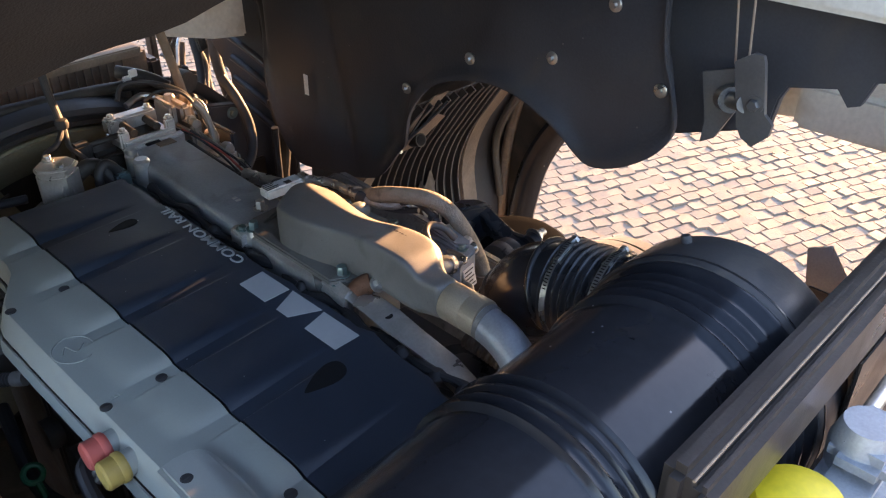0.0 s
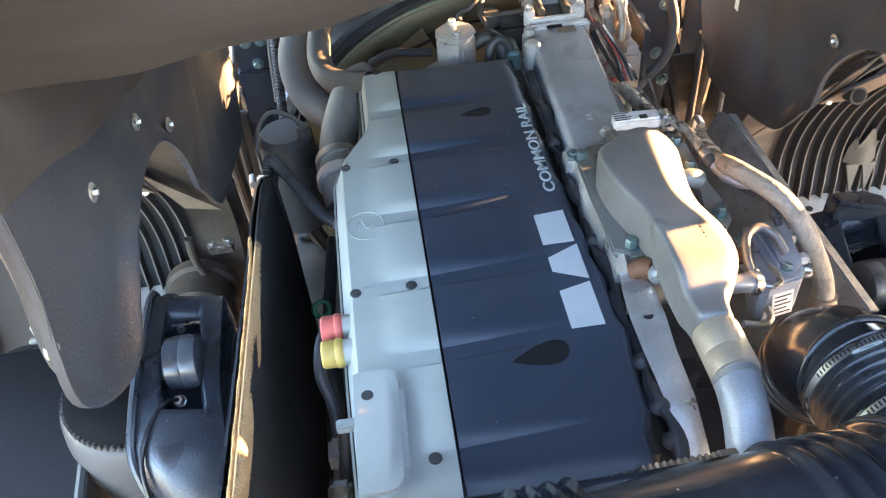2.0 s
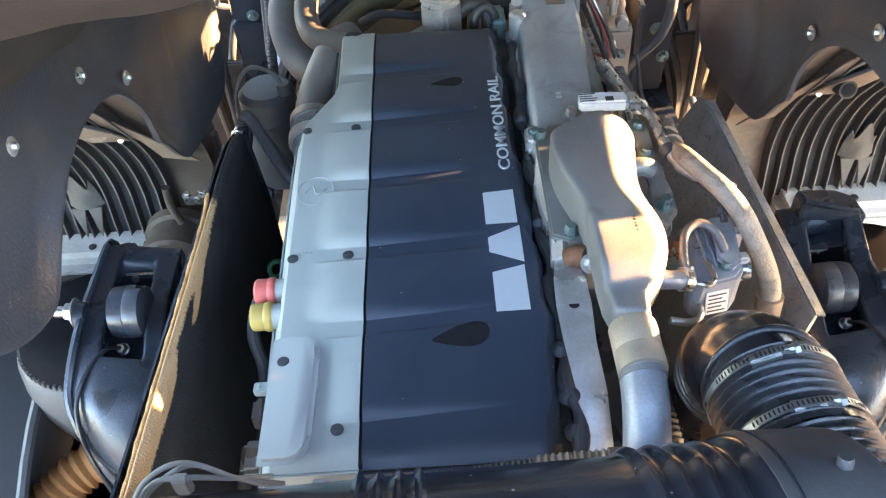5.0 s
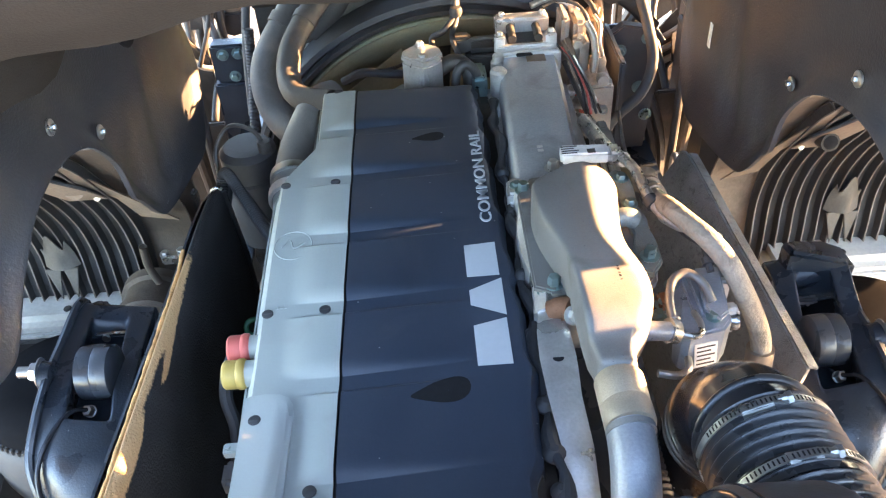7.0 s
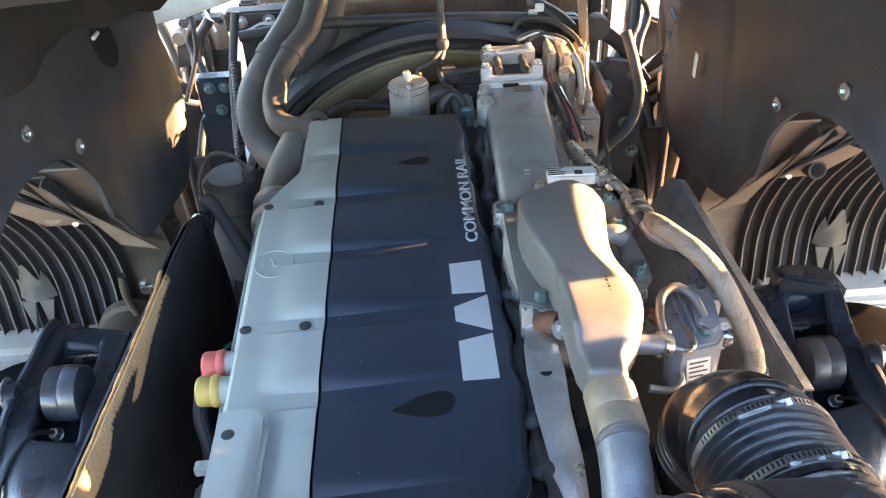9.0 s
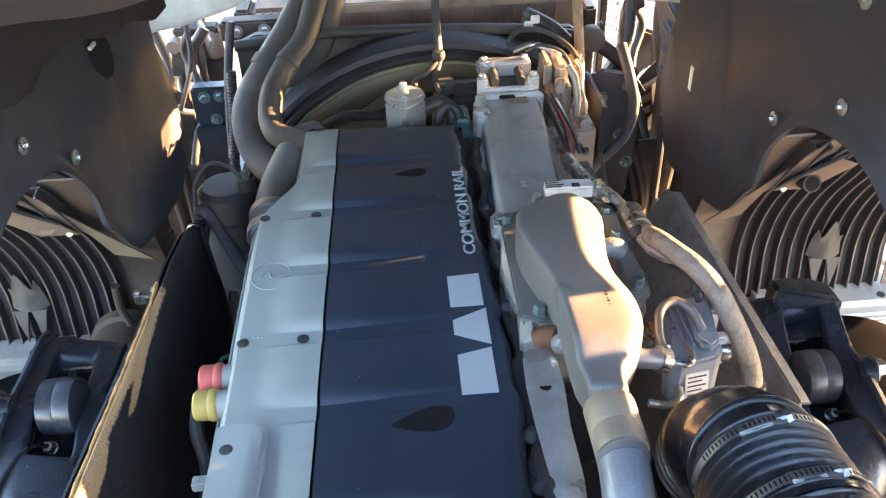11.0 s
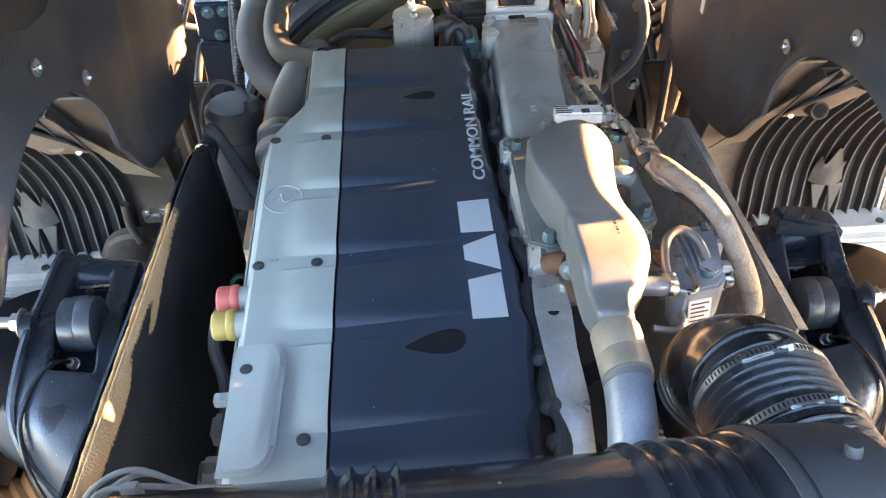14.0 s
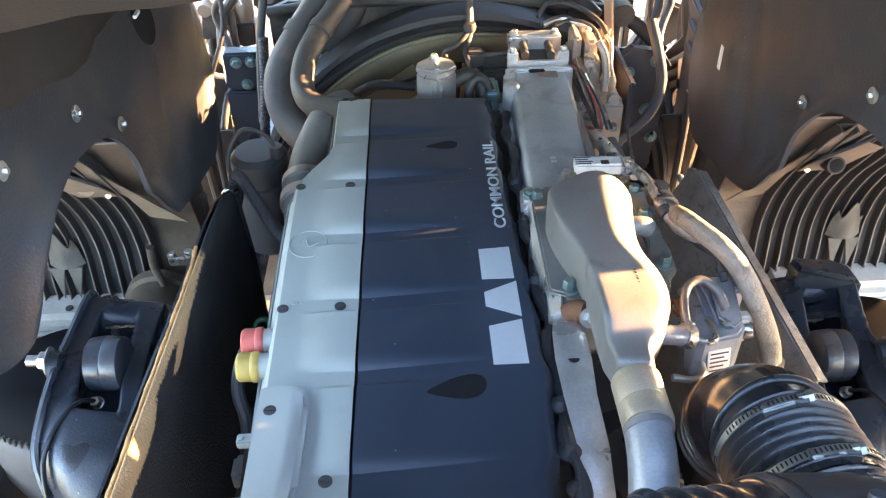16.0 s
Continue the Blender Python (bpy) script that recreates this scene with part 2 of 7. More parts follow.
add_specks(M_CAST, (0.09, 0.085, 0.08), 120, 0.7)
add_specks(M_GREYHOSE, (0.07, 0.065, 0.06), 140, 0.5)

# ---- mesh helpers ----
MID = 0.205          # the truck's middle plane
FLIP = [False]       # build the mirror image across the middle plane


def finish(name, bm, mat, sharp=35, subsurf=0):
    if FLIP[0]:
        for v in bm.verts:
            v.co.x = 2 * MID - v.co.x
        bmesh.ops.reverse_faces(bm, faces=bm.faces)
    me = bpy.data.meshes.new(name)
    bm.to_mesh(me)
    bm.free()
    me.materials.append(mat)
    me.shade_smooth()
    if sharp < 180:
        me.set_sharp_from_angle(angle=radians(sharp))
    ob = new(name, me)
    if subsurf:
        s = ob.modifiers.new("round", "SUBSURF")
        s.levels = s.render_levels = subsurf
    return ob


def thing(name, loc, label, category, group="", kind=""):
    ob = new(name)
    if FLIP[0]:
        loc = (2 * MID - loc[0], loc[1], loc[2])
    ob.empty_display_size = 0.05
    ob.location = loc
    return tagged(ob, label, category, group, kind)


def part(name, bm, mat, parent, label="", sharp=35, subsurf=0):
    """One mesh in world places as a part of a thing (an Empty) or of a part."""
    ob = finish(name, bm, mat, sharp, subsurf)
    ob.parent = parent
    if parent.type == "EMPTY":
        ob.matrix_parent_inverse = Matrix.Translation(-parent.location)
    return tagged(ob, label)


def solo(name, bm, mat, label, category, group="", kind="", sharp=35, subsurf=0):
    return tagged(finish(name, bm, mat, sharp, subsurf), label, category, group, kind)


def merged(*bms):
    out = bmesh.new()
    for b in bms:
        me = bpy.data.meshes.new("t")
        b.to_mesh(me)
        out.from_mesh(me)
        b.free()
        bpy.data.meshes.remove(me)
    return out


def box(x0, x1, y0, y1, z0, z1, bevel=0.004, m=None):
    bm = bmesh.new()
    bmesh.ops.create_cube(bm, size=1)
    for v in bm.verts:
        v.co = Vector(((x0 + x1) / 2 + v.co.x * (x1 - x0), (y0 + y1) / 2 + v.co.y * (y1 - y0), (z0 + z1) / 2 + v.co.z * (z1 - z0)))
    if bevel:
        bmesh.ops.bevel(bm, geom=bm.edges, offset=bevel, segments=2, affect="EDGES")
    if m:
        bm.transform(m)
    return bm


def smooth_path(pts, steps=6):
    """A curve through the points."""
    pts = [Vector(p) for p in pts]
    if len(pts) < 3:
        a, b = pts
        return [a.lerp(b, k / steps) for k in range(steps + 1)]
    ext = [2 * pts[0] - pts[1]] + pts + [2 * pts[-1] - pts[-2]]
    out = []
    for i in range(1, len(ext) - 2):
        p0, p1, p2, p3 = ext[i - 1:i + 3]
        for k in range(steps):
            t = k / steps
            out.append(0.5 * (2 * p1 + (p2 - p0) * t + (2 * p0 - 5 * p1 + 4 * p2 - p3) * t * t + (3 * p1 - p0 - 3 * p2 + p3) * t ** 3))
    out.append(pts[-1])
    return out


def sweep(path, radius, n=14, flat=1.0, caps=True):
    """A tube along a path; radius is a number or a function of the share of the length."""
    bm = bmesh.new()
    path = [Vector(p) for p in path]
    lens = [0.0]
    for a, b in zip(path, path[1:]):
        lens.append(lens[-1] + (b - a).length)
    side, rings = None, []
    for i, p in enumerate(path):
        d = (path[min(i + 1, len(path) - 1)] - path[max(i - 1, 0)]).normalized()
        if side is None:
            side = d.orthogonal().normalized() if abs(d.z) > 0.9 else d.cross(Vector((0, 0, 1))).normalized()
        side = (side - side.dot(d) * d).normalized()
        up = side.cross(d)
        r = radius(lens[i] / lens[-1]) if callable(radius) else radius
        rings.append([bm.verts.new(p + r * (math.cos(2 * math.pi * k / n) * side + flat * math.sin(2 * math.pi * k / n) * up)) for k in range(n)])
    for a, b in zip(rings, rings[1:]):
        for k in range(n):
            bm.faces.new((a[k], a[(k + 1) % n], b[(k + 1) % n], b[k]))
    if caps:
        bm.faces.new(rings[0][::-1])
        bm.faces.new(rings[-1])
    bmesh.ops.recalc_face_normals(bm, faces=bm.faces)
    return bm


def tube(pts, radius, n=14, steps=6, flat=1.0):
    return sweep(smooth_path(pts, steps), radius, n, flat)


def corrugated(pts, r, pitch, depth=0.12, n=14, per=6):
    """A ribbed hose: ripples of a given pitch along a smooth path."""
    fine = smooth_path(pts, 24)
    length = sum((b - a).length for a, b in zip(fine, fine[1:]))
    count = max(2, round(length / pitch))
    want, out, acc, i = count * per, [fine[0]], 0.0, 0
    seg = [(b - a).length for a, b in zip(fine, fine[1:])]
    cum = np.concatenate([[0], np.cumsum(seg)])
    for k in range(1, want + 1):
        s = length * k / want
        i = min(int(np.searchsorted(cum, s, side="left")) - 1, len(seg) - 1)
        out.append(fine[i].lerp(fine[i + 1], (s - cum[i]) / seg[i]))
    return sweep(out, lambda u: r * (1 + depth * math.cos(2 * math.pi * u * count)), n)


def revolve(profile, centre, axis="z", n=32):
    """A body turned round an axis: profile of (radius, along)."""
    bm = bmesh.new()
    rings = []
    for r, h in profile:
        ring = []
        for k in range(n):
            a = 2 * math.pi * k / n
            c, s = r * math.cos(a), r * math.sin(a)
            ring.append(bm.verts.new(Vector(centre) + Vector({"z": (c, s, h), "x": (h, c, s), "y": (s, h, c)}[axis])))
        rings.append(ring)
    for a, b in zip(rings, rings[1:]):
        for k in range(n):
            bm.faces.new((a[k], a[(k + 1) % n], b[(k + 1) % n], b[k]))
    closed = tuple(profile[0]) == tuple(profile[-1])
    if profile[0][0] > 1e-6 and not closed:
        bm.faces.new(rings[0][::-1])
    if profile[-1][0] > 1e-6 and not closed:
        bm.faces.new(rings[-1])
    bmesh.ops.remove_doubles(bm, verts=bm.verts, dist=1e-6)
    bmesh.ops.recalc_face_normals(bm, faces=bm.faces)
    return bm


def plate(outline, thick, place=lambda u, v, w: (u, v, w), bevel=0.0):
    """A flat plate of a 2D outline, its points laid into the world by place(u, v, w)."""
    bm = bmesh.new()
    lo = [bm.verts.new((u, v, 0)) for u, v in outline]
    face = bm.faces.new(lo)
    ext = bmesh.ops.extrude_face_region(bm, geom=[face])
    for v in ext["geom"]:
        if isinstance(v, bmesh.types.BMVert):
            v.co.z += thick
    if bevel:
        rim = [e for e in bm.edges if abs(e.verts[0].co.z - e.verts[1].co.z) < 1e-6]
        bmesh.ops.bevel(bm, geom=rim, offset=bevel, segments=2, affect="EDGES")
    for v in bm.verts:
        v.co = Vector(place(*v.co))
    bmesh.ops.recalc_face_normals(bm, faces=bm.faces)
    return bm


def grid(us, vs, place, thick=0.0, skip=lambda i, j: False):
    """A sheet of quads at place(u, v), given a thickness downwards along its normals."""
    bm = bmesh.new()
    vv = [[bm.verts.new(place(u, v)) for v in vs] for u in us]
    for i in range(len(us) - 1):
        for j in range(len(vs) - 1):
            if not skip(i, j):
                bm.faces.new((vv[i][j], vv[i + 1][j], vv[i + 1][j + 1], vv[i][j + 1]))
    bmesh.ops.delete(bm, geom=[v for v in bm.verts if not v.link_faces], context="VERTS")
    if thick:
        bmesh.ops.solidify(bm, geom=bm.faces[:], thickness=thick)
    bmesh.ops.recalc_face_normals(bm, faces=bm.faces)
    return bm


def turned(axis, origin=(0, 0, 0)):
    """A pose whose z points along axis."""
    return Matrix.Translation(origin) @ Vector(axis).to_track_quat("Z", "Y").to_matrix().to_4x4()


def bolt(centre, axis=(0, 0, 1), r=0.008, h=0.008, washer=1.5):
    """A hexagon head on a washer."""
    w = revolve([(0, 0), (r * washer, 0), (r * washer, 0.002), (r * 0.9, 0.002), (0, 0.002)], (0, 0, 0), n=18)
    hx = revolve([(0, 0.002), (r, 0.002), (r, h * 0.8), (r * 0.82, h), (0, h)], (0, 0, 0), n=6)
    bm = merged(w, hx)
    bm.transform(turned(axis, centre))
    return bm


def disc(centre, axis, r, h, n=20, dome=0.3):
    bm = revolve([(0, 0), (r, 0), (r, h * (1 - dome)), (r * 0.85, h), (0, h)], (0, 0, 0), n=n)
    bm.transform(turned(axis, centre))
    return bm


def clamp_band(centre, axis, r, width=0.012, screw_angle=0.0):
    """A worm drive band with its screw housing: (band, screw)."""
    m = turned(axis, centre)
    band = revolve([(r, -width / 2), (r + 0.002, -width / 2), (r + 0.002, width / 2), (r, width / 2), (r, -width / 2)], (0, 0, 0), n=40)
    band.transform(m)
    sc = merged(box(-0.022, 0.018, -0.0075, 0.0075, 0, 0.013, 0.003), sweep([(-0.020, 0, 0.007), (0.034, 0, 0.007)], 0.0055, 10), revolve([(0, 0), (0.0075, 0), (0.0075, 0.006), (0, 0.006)], (0.030, 0, 0.007), "x", 6))
    sc.transform(Matrix.Rotation(math.pi / 2, 4, "X"))
    sc.transform(Matrix.Translation((0, r + 0.001, 0)))
    sc.transform(m @ Matrix.Rotation(screw_angle, 4, "Z"))
    return band, sc


def interp(x, table):
    xs, ys = zip(*table)
    return float(np.interp(x, xs, ys))


def smoothstep(a, b, x):
    t = min(1.0, max(0.0, (x - a) / (b - a)))
    return t * t * (3 - 2 * t)

# ---- engine covers ----
RIDGES = (0.010, 0.175, 0.320, 0.478, 0.638, 0.788)


def ridge_height(y, wide=0.022):
    """Relief of the pads: a rounded step up at each crease, a falling top and a shallow channel before the next crease."""
    h = 0.0
    for k, r in enumerate(RIDGES):
        nxt = RIDGES[k + 1] if k + 1 < len(RIDGES) else 0.96
        if r <= y < nxt:
            q = min(1.0, (y - r) / wide)
            h = q * (2 - q) * (1 - 0.4 * smoothstep(r + 0.03, nxt - 0.04, y)) * (1 - smoothstep(nxt - 0.031, nxt - 0.026, y))
    return h


COVER_YS = sorted({round(v, 4) for r in RIDGES for v in (r - 0.033, r - 0.031, r - 0.0297, r - 0.0285, r - 0.0273, r - 0.026, r - 0.022, r - 0.002, r, r + 0.001, r + 0.003, r + 0.006, r + 0.010, r + 0.015, r + 0.022, r + 0.03, r + 0.06, r + 0.09)}
                  | {-0.052, -0.049, -0.042, -0.03, 0.90, 0.92, 0.931, 0.937, 0.94})
DARK_EDGE = [(-0.05, 0.268), (0.045, 0.284), (0.156, 0.293), (0.33, 0.287), (0.49, 0.281), (0.715, 0.279), (0.94, 0.272)]
GREY_EDGE = [(-0.05, -0.098), (0.157, -0.105), (0.5, -0.110), (0.615, -0.110), (0.645, -0.103), (0.69, -0.078), (0.72, -0.055), (0.76, -0.047), (0.94, -0.047)]


def dark_place(u, y):
    x1 = interp(y, DARK_EDGE) + 0.003 * math.sin(y * 55) + 0.002 * math.sin(y * 131)
    x = 0.031 + u * (x1 - 0.031)
    fade = max(0.0, 1 - (x - 0.031) / 0.19)
    z = 1.396 + 0.0105 * ridge_height(y, 0.008 + 0.016 * fade) * fade
    z -= 0.022 * smoothstep(0.93, 1.0, u) ** 2 + 0.010 * smoothstep(-0.035, -0.052, y) + 0.010 * smoothstep(0.925, 0.94, y)
    # the creases run slightly aslant
    slant = 0.07 * (x - 0.031) * smoothstep(-0.05, 0.0, y) * smoothstep(0.94, 0.86, y)
    return (x, y + slant, z)


def grey_place(u, y):
    x0 = interp(y, GREY_EDGE)
    x = x0 + u * (0.027 - x0)
    pad = smoothstep(-0.060, -0.008, x - 0.02 * smoothstep(0.5, 0.9, y) - 0.028 * smoothstep(0.19, 0.165, y))
    z = 1.397 + 0.0075 * ridge_height(y) * pad
    z -= 0.035 * smoothstep(0.16, 0.0, u) ** 2 + 0.008 * smoothstep(-0.03, -0.052, y) + 0.008 * smoothstep(0.928, 0.94, y)
    return (x, y, z)


def drop(cx, cy, length, width, n=28):
    """The outline of a drop with its tip on the low-x side."""
    out = []
    for k in range(n):
        a = 2 * math.pi * k / n
        out.append((cx + length * (0.5 - 0.5 * math.cos(a)), cy + width * math.sin(a) * (0.25 + 0.75 * (0.5 - 0.5 * math.cos(a))) * 0.5 + 0.22 * width * (0.5 - 0.5 * math.cos(a))))
    return out


cover = thing("engine_cover", (0.15, 0.45, 1.34), "dark blue-grey plastic engine cover with slanting ridges and silver lettering", "engine cover")
part("panel", grid([0, 0.008, 0.05, 0.1, 0.2, 0.3, 0.4, 0.5, 0.6, 0.7, 0.8, 0.88, 0.93, 0.96, 0.985, 1.0], COVER_YS, dark_place, 0.004), M_COVER, cover)
part("side_lip", grid([0, 0.5, 1.0], COVER_YS, lambda u, y: (dark_place(1, y)[0] + 0.004 * u, dark_place(1, y)[1], dark_place(1, y)[2] - 0.002 - 0.05 * u), 0.003), M_COVER, cover)
part("rear_lip", grid(np.linspace(0, 1, 12), [0, 0.5, 1], lambda u, v: (dark_place(u, -0.052)[0], -0.053 - 0.004 * v, dark_place(u, -0.052)[2] - 0.002 - 0.06 * v), 0.003), M_COVER, cover)
for dx, dy, dl, dw in ((0.122, 0.130, 0.080, 0.060), (0.137, 0.735, 0.060, 0.040)):
    pts = drop(dx, dy, dl, dw)
    mx, my = dx + 0.62 * dl, dy + 0.12 * dw

    def on_cover(k, v):
        x, y = mx + v * (pts[k % 28][0] - mx), my + v * (pts[k % 28][1] - my)
        fade = max(0.0, 1 - (x - 0.031) / 0.19)
        return (x, y, 1.3966 + 0.0105 * ridge_height(y - 0.07 * (x - 0.031), 0.008 + 0.016 * fade) * fade)
    part("recess", grid(range(29), [0.02, 0.3, 0.5, 0.7, 0.85, 1.0], on_cover, 0.0008), M_VOID, cover, "black drop-shaped recess")
# words along the cover's edge, read from the side
cu = bpy.data.curves.new("words", "FONT")
cu.body, cu.size, cu.extrude, cu.offset = "COMMON RAIL", 0.0275, 0.0006, 0.0003
probe = new("words", cu)
me = bpy.data.meshes.new_from_object(probe.evaluated_get(bpy.context.evaluated_depsgraph_get()))
bpy.data.objects.remove(probe)
bm = bmesh.new()
bm.from_mesh(me)
bpy.data.meshes.remove(me)
wide = max(v.co.x for v in bm.verts)
bm.transform(Matrix(((0, -1, 0, 0.2625), (0.272 / wide, 0, 0, 0.478), (0, 0, 1, 1.3972), (0, 0, 0, 1))))
part("lettering", bm, M_PRINT, cover, "silver printed words COMMON RAIL", sharp=180)
# the maker's mark as three plain silver shapes
for shape in (((0.262, 0.176), (0.262, 0.262), (0.214, 0.250), (0.214, 0.176)),
              ((0.263, 0.268), (0.263, 0.345), (0.213, 0.322), (0.213, 0.292)),
              ((0.261, 0.352), (0.261, 0.428), (0.212, 0.424), (0.212, 0.352))):
    part("mark", plate(list(shape), 0.0008, lambda u, v, w: (u, v, 1.3966 + w)), M_PRINT, cover, "plain silver mark")

grey = thing("valve_cover_panel", (-0.03, 0.45, 1.34), "pale grey pressed metal panel with raised pads beside the dark cover", "engine cover")
part("panel", grid([0, 0.02, 0.05, 0.09, 0.13, 0.18, 0.3, 0.36, 0.40, 0.43, 0.46, 0.49, 0.52, 0.56, 0.6, 0.7, 0.8, 0.9, 1.0], sorted(COVER_YS + [0.089, 0.096, 0.103, 0.61, 0.67, 0.7]), grey_place, 0.003), M_GREY, grey)
part("side_wall", grid([0, 0.4, 1.0], sorted(COVER_YS + [0.61, 0.67, 0.7]), lambda u, y: (interp(y, GREY_EDGE) - 0.002 - 0.003 * u, y, grey_place(0, y)[2] - 0.002 - 0.028 * u), 0.003), M_GREY, grey)
part("rear_lip", grid(np.linspace(0, 1, 10), [0, 1], lambda u, v: (grey_place(u, -0.052)[0], -0.053, grey_place(u, -0.052)[2] - 0.022 * v), 0.003), M_GREY, grey)
part("raised_pad", plate([(-0.0965, -0.046), (-0.058, -0.046), (-0.044, -0.041), (-0.035, -0.028), (-0.0315, -0.010), (-0.0295, 0.06), (-0.0285, 0.115), (-0.031, 0.131), (-0.038, 0.143), (-0.050, 0.149), (-0.070, 0.151), (-0.088, 0.149), (-0.095, 0.146)], 0.0125, lambda u, v, w: (u, v, 1.394 + w), 0.0065), M_PAD, grey, "pale grey raised pad", sharp=80)
part("joint_strip", box(0.0270, 0.0318, -0.05, 0.938, 1.385, 1.3935, 0.001), M_VOID, grey, "black gap strip")
for bx, by in ((0, 0), (0, 0.305), (0, 0.62), (-0.009, 0.932), (-0.087, 0.619), (-0.084, 0.304), (-0.077, 0.106)):
    z = 1.397 if by > 0.0 else 1.400
    if by == 0.106:
        z = 1.4050
    part("bolt", merged(disc((bx, by - 0.001, z), (0, 0, 1), 0.0085, 0.002), box(bx - 0.007, bx + 0.007, by - 0.0025, by + 0.0005, z, z + 0.0028, 0.0005)), M_BLACK, grey, "black slotted quarter-turn fastener")
ring = sweep([(-0.060 + 0.030 * math.cos(a), 0.455 + 0.034 * math.sin(a), 1.3974) for a in np.linspace(0, 2 * math.pi, 41)], 0.0009, 6, caps=False)
bar = tube([(-0.078, 0.452, 1.397), (-0.066, 0.468, 1.3975), (-0.058, 0.448, 1.3975), (-0.042, 0.460, 1.397)], 0.0012, 6)
part("emblem", merged(ring, bar), M_GREY, grey, "pressed ring emblem")
part("stamp", merged(*[box(-0.072 + 0.006 * k, -0.0685 + 0.006 * k, 0.312, 0.318, 1.3965, 1.3982, 0.0004) for k in range(3)]), M_GREY, grey)
part("tab", merged(box(-0.125, -0.098, 0.088, 0.104, 1.352, 1.366, 0.002), disc((-0.119, 0.096, 1.366), (0, 0, 1), 0.004, 0.002)), M_GREY, grey)
part("foot_tab", box(-0.03, -0.015, -0.066, -0.05, 1.368, 1.38, 0.002), M_GREY, grey)

# ---- engine body under the covers ----
engine = thing("engine_block", (0.17, 0.45, 0.55), "grimy dark cast engine block under the covers", "engine")
part("block", merged(box(-0.06, 0.30, -0.04, 0.98, 0.60, 1.365, 0.02), box(-0.09, 0.05, 0.0, 0.62, 1.0, 1.355, 0.015), box(-0.03, 0.05, 0.6, 0.93, 1.0, 1.355, 0.01)), M_SOOT, engine)
part("head_gallery", merged(box(0.298, 0.47, 0.30, 1.0, 1.10, 1.355, 0.01), box(0.312, 0.33, 0.26, 0.56, 1.355, 1.385, 0.008)), M_RAIL, engine, "dull aluminium casting")
# Dark block stands in for the shaded gap under the outlet pipe.
part("rear_gallery", box(0.298, 0.47, 0.0, 0.298, 1.0, 1.29, 0.01), M_IRON, engine)
for k in range(5):
    y = 0.0 + 0.14 * k
    part("rib", box(-0.098, -0.085, y, y + 0.02, 1.02, 1.34, 0.004), M_SOOT, engine)
for k, (y, z) in enumerate(((0.07, 1.22), (0.22, 1.17), (0.40, 1.24), (0.55, 1.19))):
    part("boss", revolve([(0, 0), (0.028, 0), (0.028, 0.03), (0.018, 0.034), (0, 0.034)], (-0.128 + 0.004 * k, y, z), "x", 20), M_SOOT, engine)

# black clutter between the dark cover and the manifold: rubber blobs and clips
seal = thing("cover_seal", (0.295, 0.4, 1.34), "crumpled black rubber seal along the engine cover", "seal")
part("seal", tube([(0.30 + 0.006 * math.sin(k * 2.1), -0.04 + 0.049 * k, 1.374 + 0.004 * math.sin(k * 1.3)) for k in range(20)], lambda u: 0.009 + 0.003 * math.sin(u * 70), 10, 4), M_BLACK, seal)
for y, r in ((0.64, 0.012), (0.52, 0.010), (0.37, 0.011), (0.245, 0.012), (0.12, 0.013), (0.045, 0.014), (-0.01, 0.012)):
    part("grommet", revolve([(0, 0), (r, 0), (r * 1.1, 0.006), (r * 0.8, 0.012), (r * 0.4, 0.016), (0, 0.016)], (0.297, y, 1.37), "z", 16), M_BLACK, seal)

# ---- long aluminium charge-air box ----
rail = thing("charge_air_box", (0.38, 0.8, 1.33), "long dull grey cast aluminium box beside the engine cover", "intake manifold")


def rail_place(u, v):
    """Cross-section u from left foot over the top to right foot; v along the engine."""
    y = 0.53 + v * (1.02 - 0.53)
    x0, x1 = 0.303 + 0.018 * v, 0.430 + 0.026 * v
    prof = [(0.0, 1.30), (0.02, 1.362), (0.05, 1.393), (0.14, 1.404), (0.5, 1.406), (0.92, 1.404), (0.985, 1.392), (1.0, 1.36), (1.0, 1.29)]
    i = u
    a, z = prof[i]
    return (x0 + a * (x1 - x0), y, z)


part("body", grid(range(9), np.linspace(0, 1, 12), rail_place, 0.004), M_RAIL, rail, sharp=50)
for y in (0.70, 0.86):
    part("flute", box(0.303, 0.312, y, y + 0.012, 1.31, 1.372, 0.003), M_RAIL, rail)
part("pocket", box(0.385, 0.425, 0.985, 1.012, 1.4055, 1.4075, 0.0005), M_DUSTY, rail, "small tan pocket with a dark clip")
part("clip", box(0.365, 0.400, 1.008, 1.018, 1.4055, 1.411, 0.002), M_VOID, rail)
part("casting_mark", merged(*[box(0.362, 0.372, 0.655 + 0.012 * k, 0.662 + 0.012 * k, 1.4055, 1.4070, 0.0003) for k in range(2)]), M_ALU, rail)
part("post", revolve([(0, 0), (0.016, 0), (0.016, 0.045), (0.012, 0.049), (0.012, 0.060), (0.007, 0.064), (0, 0.064)], (0.326, 1.005, 1.355), "z", 20), M_ALU, rail)
part("post", revolve([(0, 0), (0.018, 0), (0.018, 0.05), (0.013, 0.056), (0, 0.056)], (0.322, 0.955, 1.355), "z", 20), M_ALU, rail)
part("end_lip", box(0.318, 0.462, 1.012, 1.03, 1.36, 1.412, 0.005), M_ALU, rail)
part("bolt", bolt((0.38, 0.601, 1.405), r=0.010, h=0.018), M_STEEL, rail)

